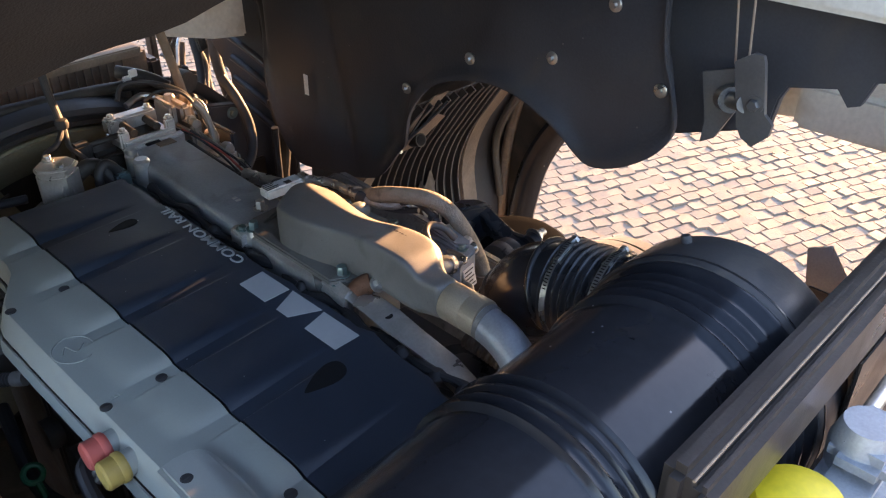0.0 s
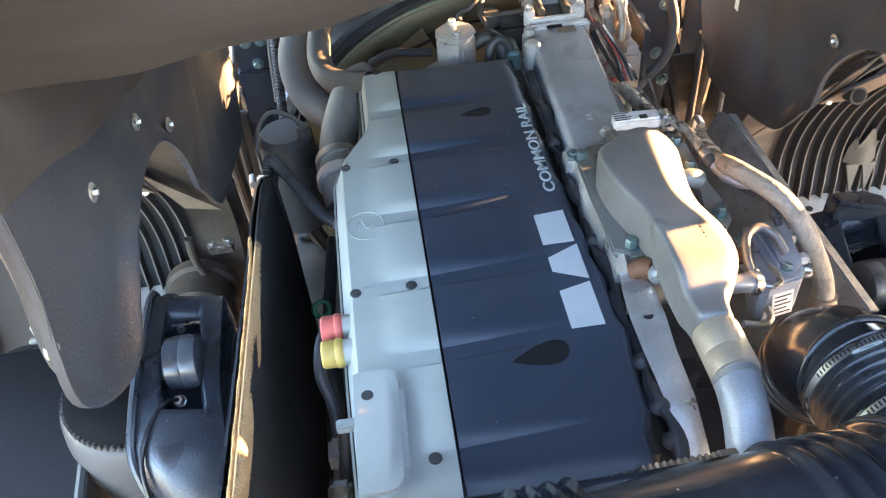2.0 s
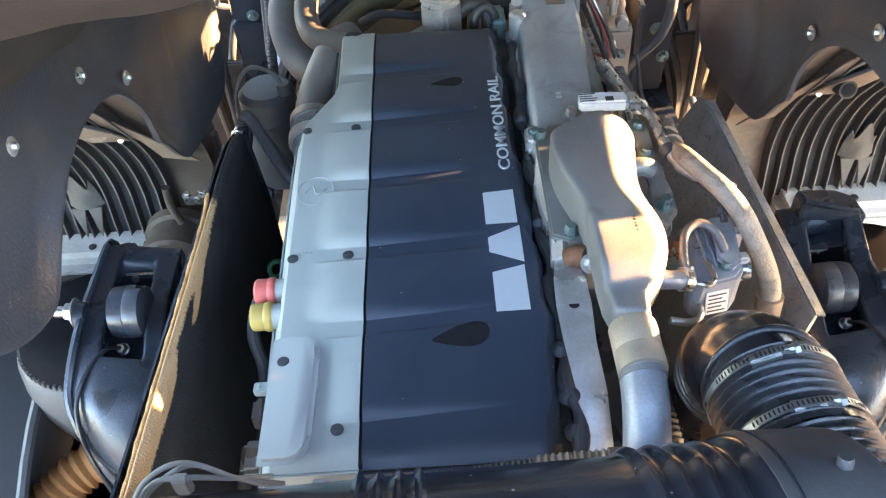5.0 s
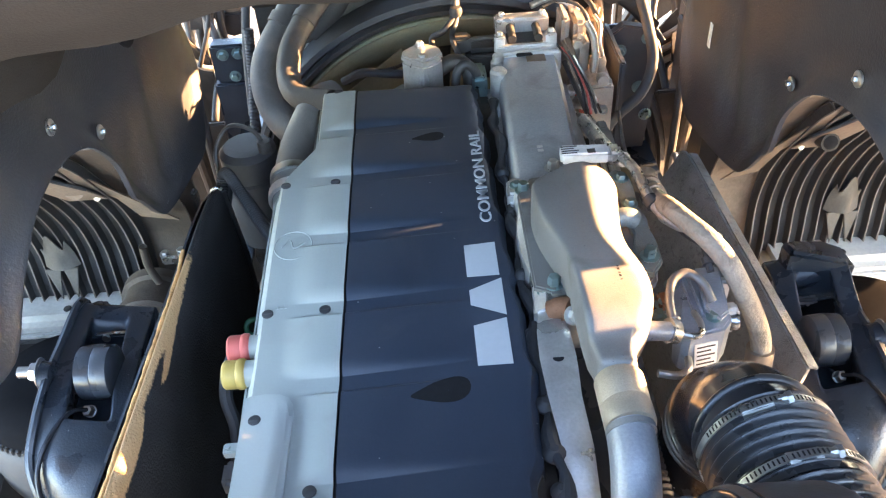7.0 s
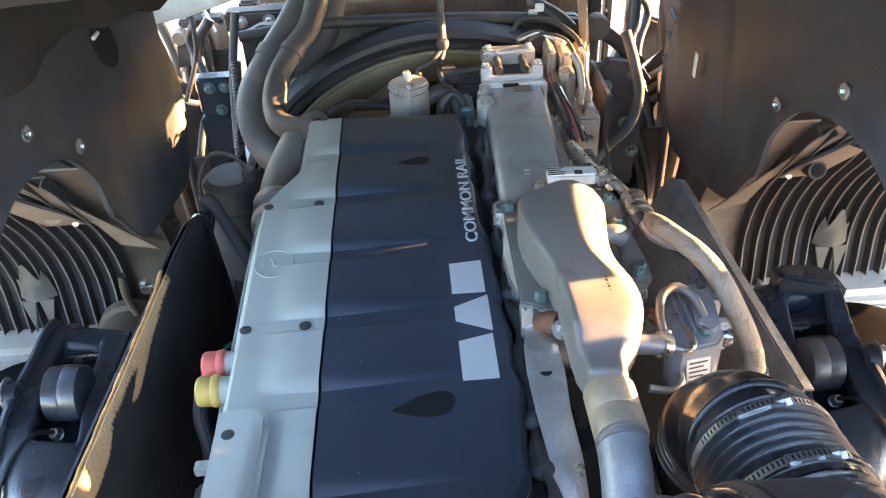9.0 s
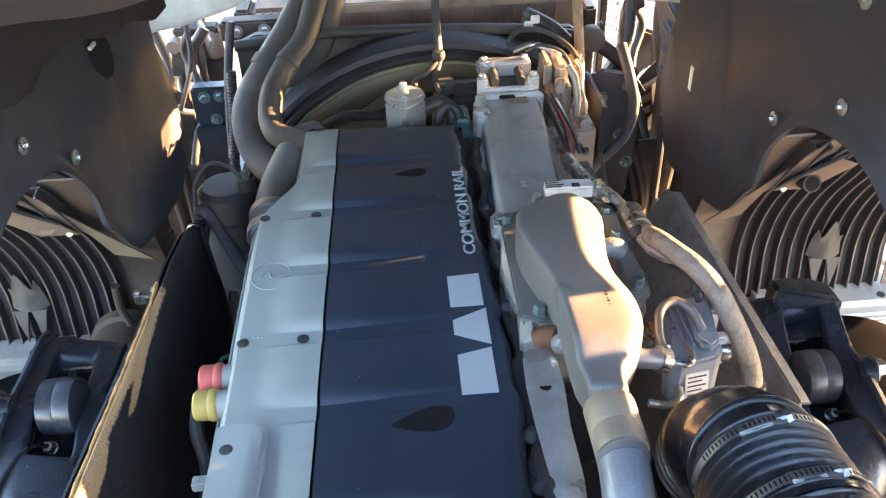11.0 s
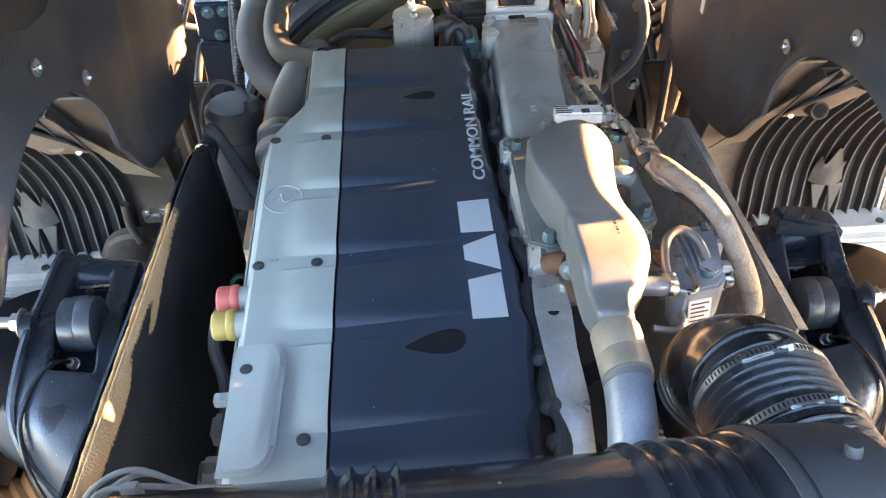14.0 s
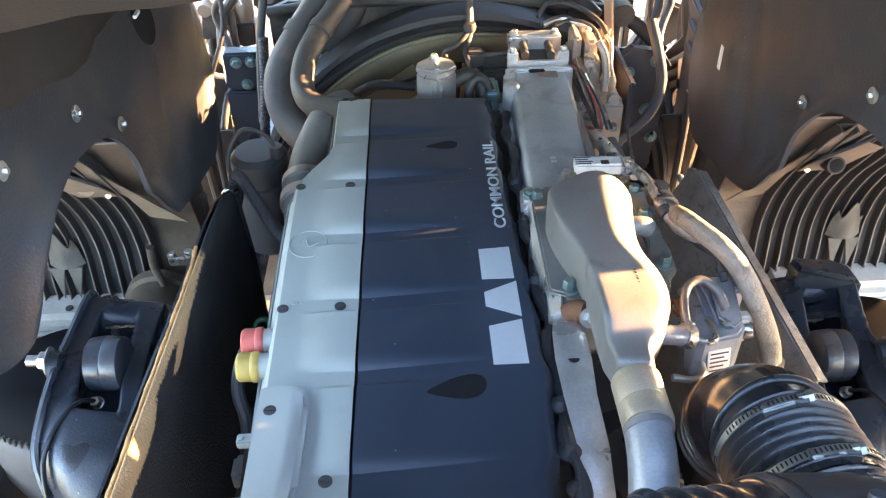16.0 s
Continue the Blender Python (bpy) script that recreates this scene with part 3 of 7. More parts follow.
throttle = thing("throttle_housing", (0.40, 1.09, 1.35), "bright machined throttle housing with bolted frame", "throttle body")
part("frame", merged(box(0.335, 0.455, 1.035, 1.15, 1.35, 1.412, 0.008), box(0.322, 0.345, 1.036, 1.052, 1.40, 1.440, 0.004), box(0.432, 0.455, 1.036, 1.052, 1.40, 1.440, 0.004), box(0.330, 0.448, 1.105, 1.14, 1.41, 1.446, 0.005)), M_ALU, throttle)
part("front_rail", box(0.326, 0.452, 1.030, 1.046, 1.404, 1.420, 0.004), M_ALU, throttle)
part("window", box(0.352, 0.428, 1.052, 1.104, 1.411, 1.416, 0.002), M_SOOT, throttle)
for x in (0.362, 0.418):
    part("spindle", tube([(x, 1.052, 1.425), (x, 1.105, 1.428)], 0.009, 14, 2), M_SOOT, throttle)
for x, y, z in ((0.333, 1.044, 1.440), (0.443, 1.044, 1.440), (0.345, 1.122, 1.446), (0.434, 1.122, 1.446)):
    part("bolt", bolt((x, y, z), r=0.007, h=0.009), M_STEEL, throttle)
part("side_motor", merged(box(0.262, 0.335, 1.06, 1.13, 1.33, 1.40, 0.012), box(0.27, 0.33, 1.045, 1.062, 1.34, 1.395, 0.004)), M_SOOT, throttle, "dark finned side housing")
part("link_rod", sweep([(0.255, 1.09, 1.412), (0.345, 1.085, 1.418)], 0.006, 10), M_SOOT, throttle)

fuel = thing("fuel_unit", (0.52, 1.08, 1.2), "tan-grey fuel metering unit with plates and brass fittings", "fuel unit")
part("plate", merged(box(0.475, 0.495, 1.0, 1.19, 1.20, 1.40, 0.006), box(0.50, 0.53, 1.05, 1.2, 1.22, 1.41, 0.008), box(0.515, 0.575, 0.985, 1.09, 1.20, 1.335, 0.006)), M_FUEL, fuel)
part("cap", revolve([(0, 0), (0.017, 0), (0.019, 0.02), (0.014, 0.035), (0, 0.035)], (0.552, 1.06, 1.335), "z", 18), M_FUEL, fuel)
part("cap", revolve([(0, 0), (0.014, 0), (0.014, 0.03), (0.010, 0.036), (0, 0.036)], (0.512, 1.16, 1.41), "z", 18), M_FUEL, fuel)
for x, y, z in ((0.56, 1.0, 1.335), (0.525, 0.99, 1.30), (0.505, 1.06, 1.41), (0.48, 0.985, 1.33), (0.575, 1.05, 1.26)):
    part("fitting", bolt((x, y, z), (0.2, -0.6, 0.7), r=0.009, h=0.014), M_STEEL, fuel)
for x, y, z in ((0.492, 0.975, 1.30), (0.505, 0.955, 1.285)):
    part("plug", revolve([(0, 0), (0.010, 0), (0.010, 0.018), (0.007, 0.022), (0, 0.022)], (x, y, z), "z", 14), M_RED, fuel, "red plastic plug")
for k in range(4):
    part("injector_pipe", tube([(0.47 + 0.012 * k, 0.97 - 0.03 * k, 1.30), (0.50 + 0.01 * k, 0.90 - 0.03 * k, 1.33 - 0.012 * k), (0.49 + 0.012 * k, 0.78 - 0.05 * k, 1.31), (0.47 + 0.02 * k, 0.66 - 0.05 * k, 1.33)], 0.0055, 8), M_STEEL, fuel)
part("front_plate", box(0.474, 0.492, 1.09, 1.17, 1.30, 1.445, 0.006), M_FUEL, fuel)
part("front_plate", box(0.500, 0.528, 1.085, 1.16, 1.29, 1.438, 0.008), M_FUEL, fuel)
part("bracket", plate([(0.505, 1.255), (0.568, 1.262), (0.572, 1.305), (0.555, 1.312), (0.52, 1.308), (0.50, 1.29)], 0.012, lambda u, v, w: (u, 1.06 - w, v), 0.003), M_FUEL, fuel)
part("bracket_bolt", bolt((0.512, 1.045, 1.30), (0, -1, 0.2), r=0.006, h=0.008), M_STEEL, fuel)
part("bracket_bolt", bolt((0.553, 1.045, 1.272), (0, -1, 0.2), r=0.011, h=0.016), M_STEEL, fuel)
part("pipe_loop", tube([(0.545, 1.10, 1.445), (0.555, 1.08, 1.43), (0.553, 1.06, 1.40), (0.56, 1.055, 1.37)], 0.004, 8, 6), M_STEEL, fuel)
part("pipe_loop", tube([(0.44, 1.14, 1.455), (0.47, 1.12, 1.475), (0.51, 1.10, 1.468), (0.53, 1.08, 1.44), (0.54, 1.06, 1.38)], 0.004, 8, 6), M_BLACK, fuel)
part("banjo", revolve([(0, -0.010), (0.012, -0.010), (0.014, 0), (0.012, 0.010), (0, 0.010)], (0.548, 0.985, 1.352), "y", 18), M_FUEL, fuel)
part("banjo", revolve([(0, -0.008), (0.010, -0.008), (0.011, 0), (0.010, 0.008), (0, 0.008)], (0.498, 1.03, 1.415), "y", 16), M_FUEL, fuel)
part("side_lever", tube([(0.518, 1.05, 1.455), (0.532, 1.04, 1.43), (0.538, 1.03, 1.39), (0.535, 1.02, 1.35)], 0.008, 10, 5), M_FUEL, fuel)
for k in range(5):
    part("pipe_nut", bolt((0.468 + 0.017 * k, 0.965 - 0.012 * k, 1.318 + 0.005 * (k % 2)), (0.1, -0.5, 0.8), r=0.0075, h=0.013), M_STEEL, fuel)
for k in range(4):
    part("thin_wire", tube([(0.455 + 0.01 * k, 1.05 - 0.02 * k, 1.41), (0.475 + 0.012 * k, 0.99 - 0.03 * k, 1.40 - 0.01 * k), (0.490 + 0.006 * k, 0.92 - 0.02 * k, 1.375), (0.485 + 0.010 * k, 0.84, 1.36)], 0.0028, 6, 6), (M_BLACK, M_RED, M_BLACK, M_STEEL)[k], fuel)
part("connector", merged(box(0.50, 0.525, 0.70, 0.80, 1.33, 1.352, 0.004), box(0.503, 0.522, 0.80, 0.83, 1.334, 1.35, 0.003)), M_BELLOWS, fuel, "grey connector block")

# ---- sand-cast intake elbow ----
elbow = thing("intake_elbow", (0.41, 0.32, 1.40), "rough sand-cast aluminium intake elbow", "intake elbow")
# y, left side, where the flat top ends, right side, underside, top, drop of the right shoulder
SECT = [(0.514, 0.400, 0.414, 0.432, 1.430, 1.470, 0.010), (0.509, 0.392, 0.415, 0.444, 1.420, 1.4855, 0.016), (0.495, 0.371, 0.413, 0.452, 1.412, 1.4870, 0.020), (0.478, 0.344, 0.410, 0.456, 1.400, 1.4872, 0.022), (0.464, 0.324, 0.408, 0.457, 1.390, 1.4873, 0.022), (0.452, 0.3190, 0.406, 0.456, 1.385, 1.4874, 0.022),
        (0.400, 0.3195, 0.400, 0.447, 1.385, 1.4876, 0.024), (0.352, 0.3310, 0.396, 0.440, 1.388, 1.4885, 0.024), (0.318, 0.3420, 0.398, 0.442, 1.395, 1.4895, 0.022), (0.290, 0.3465, 0.410, 0.449, 1.408, 1.4905, 0.018), (0.255, 0.3490, 0.425, 0.455, 1.408, 1.4915, 0.014),
        (0.215, 0.3500, 0.432, 0.453, 1.406, 1.4920, 0.012), (0.188, 0.3500, 0.428, 0.446, 1.404, 1.4915, 0.010), (0.170, 0.3505, 0.420, 0.437, 1.403, 1.4890, 0.009), (0.157, 0.3520, 0.412, 0.428, 1.403, 1.4800, 0.008),
        (0.145, 0.3510, 0.402, 0.417, 1.404, 1.4735, 0.008), (0.130, 0.3550, 0.397, 0.411, 1.407, 1.4715, 0.008), (0.112, 0.3575, 0.394, 0.4075, 1.410, 1.4720, 0.008), (0.098, 0.3565, 0.396, 0.4095, 1.410, 1.4720, 0.008)]


def elbow_body():
    """A casting of rounded sections with a flat top and a sloping right shoulder."""
    bm = bmesh.new()
    rings = []
    for y, xl, xs, xr, z0, z1, dr in SECT:
        mid = 0.5 * (xl + xr)
        tilt = 0.07 * smoothstep(0.33, 0.26, y)
        pts = [(xl + 0.005, z0), (xl, z0 + 0.010), (xl, z1 - 0.014), (xl + 0.0005, z1 - 0.007), (xl + 0.0025, z1 - 0.002), (xl + 0.007, z1), (0.5 * (xl + xs), z1), (xs - 0.005, z1), (xs, z1 - 0.0008),
               (xs + 0.005, z1 - 0.16 * dr), (0.5 * (xs + xr), z1 - 0.5 * dr), (xr - 0.004, z1 - dr), (xr - 0.0008, z1 - dr - 0.003), (xr, z1 - dr - 0.009), (xr, z0 + 0.010), (xr - 0.005, z0), (mid, z0 - 0.001)]
        rings.append([bm.verts.new((x, y, z - (tilt * (x - mid) if z > z0 + 0.03 else 0.0))) for x, z in pts])
    n = len(rings[0])
    for a, b in zip(rings, rings[1:]):
        for k in range(n):
            bm.faces.new((a[k], a[(k + 1) % n], b[(k + 1) % n], b[k]))
    bm.faces.new(rings[0])
    bm.faces.new(rings[-1])
    bmesh.ops.recalc_face_normals(bm, faces=bm.faces)
    return bm


part("body", elbow_body(), M_CAST, elbow, sharp=180, subsurf=1)
part("flange", plate([(0.315, 0.48), (0.33, 0.535), (0.41, 0.55), (0.49, 0.52), (0.505, 0.44), (0.495, 0.37), (0.485, 0.30), (0.455, 0.27), (0.37, 0.27), (0.325, 0.28), (0.315, 0.40)], 0.020, lambda u, v, w: (u, v, 1.395 + w), 0.005), M_CAST, elbow)
part("side_flange", plate([(0.462, 0.548), (0.476, 0.556), (0.492, 0.548), (0.497, 0.52), (0.492, 0.44), (0.500, 0.37), (0.498, 0.325), (0.480, 0.300), (0.462, 0.306), (0.460, 0.345), (0.470, 0.39), (0.466, 0.44), (0.468, 0.50)], 0.014, lambda u, v, w: (u, v, 1.414 + w), 0.003), M_FLANGE, elbow, "greenish grey bolted flange")
for x, y in ((0.480, 0.528), (0.480, 0.460)):
    part("bolt", bolt((x, y, 1.428), r=0.0085, h=0.010), M_BOLT, elbow, "green-tinged hexagon bolt")
part("left_flange", plate([(0.306, 0.30), (0.338, 0.285), (0.345, 0.32), (0.330, 0.40), (0.328, 0.47), (0.345, 0.535), (0.40, 0.555), (0.40, 0.57), (0.335, 0.565), (0.308, 0.52)], 0.012, lambda u, v, w: (u, v, 1.405 + w), 0.003), M_CAST, elbow)
part("neck_ring", revolve([(0.0260, -0.037), (0.0302, -0.036), (0.0312, -0.033), (0.0312, -0.008), (0.0305, -0.006), (0.0312, -0.004), (0.0312, 0.033), (0.0300, 0.036), (0.0210, 0.038)], (0.383, 0.064, 1.440), "y", 40), M_LITNECK, elbow, "knurled neck ring")
part("casting_numbers", merged(*[box(0.4085, 0.4115, 0.225 + 0.0065 * k, 0.2268 + 0.0065 * k + 0.002 * (k % 2), 1.488, 1.4915, 0.0003) for k in range(5)]), M_SOOT, elbow, "raised casting marks")
for x, y, z in ((0.335, 0.303, 1.415), (0.480, 0.332, 1.430), (0.320, 0.535, 1.412)):
    part("lug", revolve([(0, 0), (0.017, 0), (0.0145, 0.02), (0.0125, z - 1.385), (0, z - 1.385)], (x, y, 1.385), "z", 20), M_ALU, elbow)
    part("bolt", bolt((x, y, z), r=0.0095, h=0.017), M_BOLT, elbow, "green-tinged hexagon bolt")
part("side_wall", grid(range(5), np.linspace(0, 1, 6), lambda i, v: ((0.322, 0.309, 0.306, 0.307, 0.312)[i] + 0.006 * math.sin(9 * v), 0.262 + 0.30 * v, (1.407, 1.398, 1.37, 1.33, 1.29)[i]), 0.006), M_ALU, elbow, "bright cast side wall")
part("side_boss", tube([(0.445, 0.405, 1.446), (0.462, 0.405, 1.447), (0.474, 0.405, 1.440)], 0.015, 16, 4), M_FLANGE, elbow)
part("outlet_pipe", tube([(0.383, 0.10, 1.440), (0.382, 0.04, 1.438), (0.379, -0.01, 1.430), (0.375, -0.05, 1.405), (0.372, -0.08, 1.36), (0.372, -0.09, 1.28)], 0.0285, 28, 8), M_RAIL, elbow, "grey cast outlet pipe bending down")
part("outlet_edge", tube([(0.382, 0.028, 1.438), (0.382, 0.020, 1.437)], 0.0300, 22, 2), M_CAST, elbow)

# silver posts and pads between cover and elbow
for x, y, z1 in ((0.312, 0.562, 1.404), (0.318, 0.468, 1.402), (0.322, 0.300, 1.404)):
    t = thing("mounting_post", (x, y, 1.33), "bright aluminium mounting post beside the elbow", "post", "mounting posts")
    part("column", merged(plate([(x - 0.018, y - 0.022), (x + 0.010, y - 0.026), (x + 0.020, y - 0.008), (x + 0.016, y + 0.020), (x - 0.004, y + 0.028), (x - 0.016, y + 0.016)], z1 - 1.33, lambda u, v, w: (u, v, 1.33 + w), 0.005), box(x - 0.013, x + 0.012, y - 0.034, y - 0.012, 1.30, z1 - 0.012, 0.005)), M_ALU, t)
    part("bolt", bolt((x, y, z1), r=0.008, h=0.007), M_BOLT, t)
t = thing("sensor_plug", (0.345, 0.235, 1.38), "rust-brown threaded plug with a steel nut", "plug")
part("body", merged(tube([(0.326, 0.262, 1.402), (0.340, 0.258, 1.412), (0.352, 0.248, 1.418)], 0.0165, 18, 5), box(0.330, 0.352, 0.240, 0.262, 1.395, 1.425, 0.006)), M_RUST, t)
part("nut", bolt((0.352, 0.236, 1.418), (0.2, -0.7, 0.6), r=0.0095, h=0.012), M_STEEL, t)
t = thing("support_bracket", (0.318, 0.1, 1.30), "bright curved aluminium support bracket with a bolt hole", "bracket")
BR = [(0.262, 1.40, 0.014), (0.22, 1.405, 0.022), (0.177, 1.40, 0.024), (0.12, 1.392, 0.021), (0.05, 1.375, 0.019), (-0.01, 1.35, 0.018), (-0.06, 1.31, 0.018)]
part("leaf", grid([-1, -0.6, 0.6, 1], range(len(BR)), lambda u, v: (0.322 + 0.006 * (v > 3) + u * BR[v][2], BR[v][0], BR[v][1] - 0.003 * u * u), 0.004), M_ALU, t)
part("web", grid([0, 1], range(len(BR)), lambda u, v: (0.322 + BR[v][2] - 0.003, BR[v][0], BR[v][1] - 0.012 - 0.05 * u), 0.006), M_ALU, t)
part("hole", disc((0.322, 0.177, 1.4012), (0, 0.1, 1), 0.0085, 0.0015), M_VOID, t, "dark bolt hole")

# ---- valve unit on the right of the elbow ----
pump = thing("recirculation_valve", (0.54, 0.29, 1.30), "grey machined exhaust recirculation valve with ribs and a small hose", "valve")
part("housing", plate([(0.537, 0.327), (0.583, 0.326), (0.588, 0.318), (0.578, 0.276), (0.570, 0.219), (0.556, 0.203), (0.506, 0.192), (0.497, 0.200), (0.494, 0.216), (0.505, 0.25), (0.520, 0.29)], 0.075, lambda u, v, w: (u, v, 1.330 + w), 0.004), M_VALVE, pump)
part("side_wing", plate([(0.480, 0.246), (0.484, 0.278), (0.500, 0.292), (0.513, 0.304), (0.524, 0.330), (0.540, 0.328), (0.524, 0.25), (0.505, 0.225), (0.492, 0.228)], 0.014, lambda u, v, w: (u, v, 1.385 + w), 0.003), M_VALVE, pump)
part("lid", plate([(0.546, 0.318), (0.580, 0.318), (0.573, 0.276), (0.566, 0.226), (0.552, 0.214), (0.536, 0.235), (0.540, 0.275)], 0.010, lambda u, v, w: (u, v, 1.405 + w), 0.003), M_VALVE, pump)
part("lug", box(0.571, 0.590, 0.285, 0.300, 1.37, 1.412, 0.004), M_ALU, pump, "bright machined lug")
part("lug", box(0.566, 0.584, 0.232, 0.250, 1.36, 1.41, 0.004), M_ALU, pump, "bright machined lug")
for k in range(2):
    part("rib", box(0.519 + 0.011 * k, 0.5225 + 0.011 * k, 0.225, 0.315, 1.404, 1.412, 0.0015), M_VALVE, pump)
part("wire", tube([(0.552, 0.40, 1.425), (0.560, 0.365, 1.440), (0.560, 0.33, 1.437), (0.562, 0.30, 1.42)], 0.0055, 10, 6), M_BLACK, pump)
part("wire_tie", tube([(0.5605, 0.318, 1.431), (0.561, 0.309, 1.427)], 0.0095, 10, 2), M_BLACK, pump)
LABEL = Matrix.Translation((0.531, 0.194, 1.366)) @ Matrix.Rotation(radians(10), 4, "Z") @ Matrix.Rotation(radians(-12), 4, "X")
part("label", box(-0.017, 0.017, -0.0025, 0.0, -0.020, 0.020, 0.0005, LABEL), M_LABEL, pump, "white printed label")
part("label_print", merged(*[box(-0.014, 0.013 - 0.006 * (k % 2), -0.0032, -0.0026, -0.015 + 0.007 * k, -0.0128 + 0.007 * k, 0, LABEL) for k in range(5)]), M_SOOT, pump)
part("inlet", tube([(0.42, 0.188, 1.428), (0.45, 0.190, 1.425), (0.482, 0.196, 1.415)], 0.0135, 18, 5), M_VALVE, pump)
part("collar", tube([(0.472, 0.194, 1.419), (0.484, 0.196, 1.414)], 0.0175, 18, 2), M_STEEL, pump)
part("hose_loop", tube([(0.486, 0.205, 1.410), (0.484, 0.236, 1.430), (0.494, 0.264, 1.443), (0.516, 0.275, 1.446), (0.536, 0.262, 1.437), (0.548, 0.244, 1.417)], 0.0065, 12, 7), M_LATCH, pump, "short grey rubber hose loop")
part("hose_clip", tube([(0.4858, 0.206, 1.412), (0.485, 0.216, 1.419)], 0.0105, 12, 2), M_STEEL, pump)
part("return_pipe", tube([(0.482, 0.194, 1.415), (0.503, 0.186, 1.413), (0.518, 0.192, 1.411), (0.523, 0.212, 1.41), (0.520, 0.235, 1.408)], 0.0045, 10, 6), M_STEEL, pump)
part("underside_pipe", tube([(0.452, 0.150, 1.385), (0.480, 0.148, 1.380), (0.496, 0.158, 1.380), (0.502, 0.18, 1.375)], 0.0055, 10, 5), M_STEEL, pump)
for x, y, z in ((0.484, 0.262, 1.399), (0.508, 0.300, 1.399), (0.546, 0.226, 1.405), (0.475, 0.245, 1.395)):
    part("bolt", bolt((x, y, z), r=0.0075, h=0.009), M_BOLT, pump)
part("cap", disc((0.575, 0.236, 1.385), (1, -0.3, 0.2), 0.015, 0.014), M_STEEL, pump)
part("bracket", box(0.478, 0.50, 0.25, 0.28, 1.36, 1.41, 0.004), M_RUST, pump, "orange-brown rusty bracket")

# wiring
harness = thing("wiring_harness", (0.50, 0.45, 1.40), "wiring loom wrapped in silver foil with a white connector box", "wiring")
part("connector_box", box(0.392, 0.475, 0.586, 0.617, 1.420, 1.442, 0.004, Matrix.Translation((0.43, 0.60, 0)) @ Matrix.Rotation(radians(-4), 4, "Z") @ Matrix.Translation((-0.43, -0.60, 0))), M_LABEL, harness, "white connector box with a printed label")
part("print", merged(*[box(0.393, 0.393 + (0.026, 0.030, 0.022, 0.028)[k], 0.590 + 0.0065 * k, 0.5925 + 0.0065 * k, 1.4418, 1.4424, 0) for k in range(4)]), M_SOOT, harness)
part("smudge", box(0.436, 0.450, 0.588, 0.600, 1.4415, 1.4428, 0.0004), M_SOOT, harness)
part("end_plug", box(0.470, 0.495, 0.578, 0.612, 1.418, 1.444, 0.006), M_FOIL, harness)
part("foil_sleeve", tube([(0.49, 0.59, 1.432), (0.505, 0.54, 1.437), (0.510, 0.48, 1.435), (0.528, 0.42, 1.425), (0.56, 0.39, 1.425), (0.60, 0.375, 1.415)], lambda u: 0.0085 + 0.0007 * math.sin(u * 60), 12, 8), M_FOIL, harness, "silver foil sleeve")
part("foil_sleeve", tube([(0.47, 0.79, 1.378), (0.482, 0.72, 1.382), (0.498, 0.655, 1.385), (0.508, 0.62, 1.40)], lambda u: 0.014 + 0.0008 * math.sin(u * 50), 12, 8), M_FOIL, harness, "silver foil sleeve")
part("tape", tube([(0.511, 0.465, 1.432), (0.516, 0.448, 1.43)], 0.0125, 12, 3), M_BLACK, harness)
part("cable", tube([(0.50, 0.575, 1.425), (0.522, 0.52, 1.42), (0.53, 0.46, 1.418), (0.55, 0.41, 1.41), (0.57, 0.36, 1.42)], 0.006, 10, 6), M_BLACK, harness)
part("cable", tube([(0.48, 0.615, 1.42), (0.475, 0.68, 1.40), (0.49, 0.75, 1.36), (0.49, 0.9, 1.35), (0.47, 1.02, 1.38)], 0.006, 10, 6), M_BLACK, harness)
part("cable", tube([(0.495, 0.60, 1.425), (0.53, 0.68, 1.36), (0.56, 0.82, 1.30), (0.58, 0.95, 1.29)], 0.004, 8, 6), M_BLACK, harness)
t = thing("coolant_hose", (0.60, 0.35, 1.30), "thick speckled grey coolant hose with a steel end collar", "hose")
part("hose", tube([(0.530, 0.548, 1.402), (0.528, 0.480, 1.420), (0.532, 0.415, 1.448), (0.542, 0.362, 1.462), (0.558, 0.322, 1.464), (0.580, 0.294, 1.444), (0.606, 0.279, 1.398), (0.635, 0.272, 1.338), (0.649, 0.265, 1.292), (0.650, 0.258, 1.24)], 0.0155, 18, 6), M_GREYHOSE, t)
part("end_bulb", revolve([(0, -0.02), (0.016, -0.018), (0.023, 0), (0.018, 0.016), (0, 0.02)], (0.530, 0.556, 1.400), "z", 18), M_DUSTY, t)
for (a, b) in (((0.530, 0.531, 1.406), (0.5295, 0.521, 1.409)), ((0.529, 0.500, 1.414), (0.5285, 0.489, 1.417))):
    part("clip", tube([a, b], 0.0195, 18, 2), M_DUSTY, t)
part("collar", tube([(0.649, 0.264, 1.287), (0.650, 0.259, 1.25)], 0.021, 18, 2), M_DUSTY, t)

# ---- intake duct behind the engine ----
def duct_axis(x):
    return Vector((x, -0.298 + 0.035 * x, 1.534 - 0.096 * x))


def duct_radius(x):
    r = 0.134 + 0.046 * x
    if 0.044 < x < 0.116:
        r += 0.0075 * (0.5 - 0.5 * math.cos(2 * math.pi * (x - 0.044) / 0.018)) ** 3.5
    if 0.292 < x < 0.380:
        r += 0.007 * (0.5 - 0.5 * math.cos(2 * math.pi * (x - 0.292) / 0.022)) ** 1.4
    return r + 0.010 * smoothstep(0.380, 0.397, x)


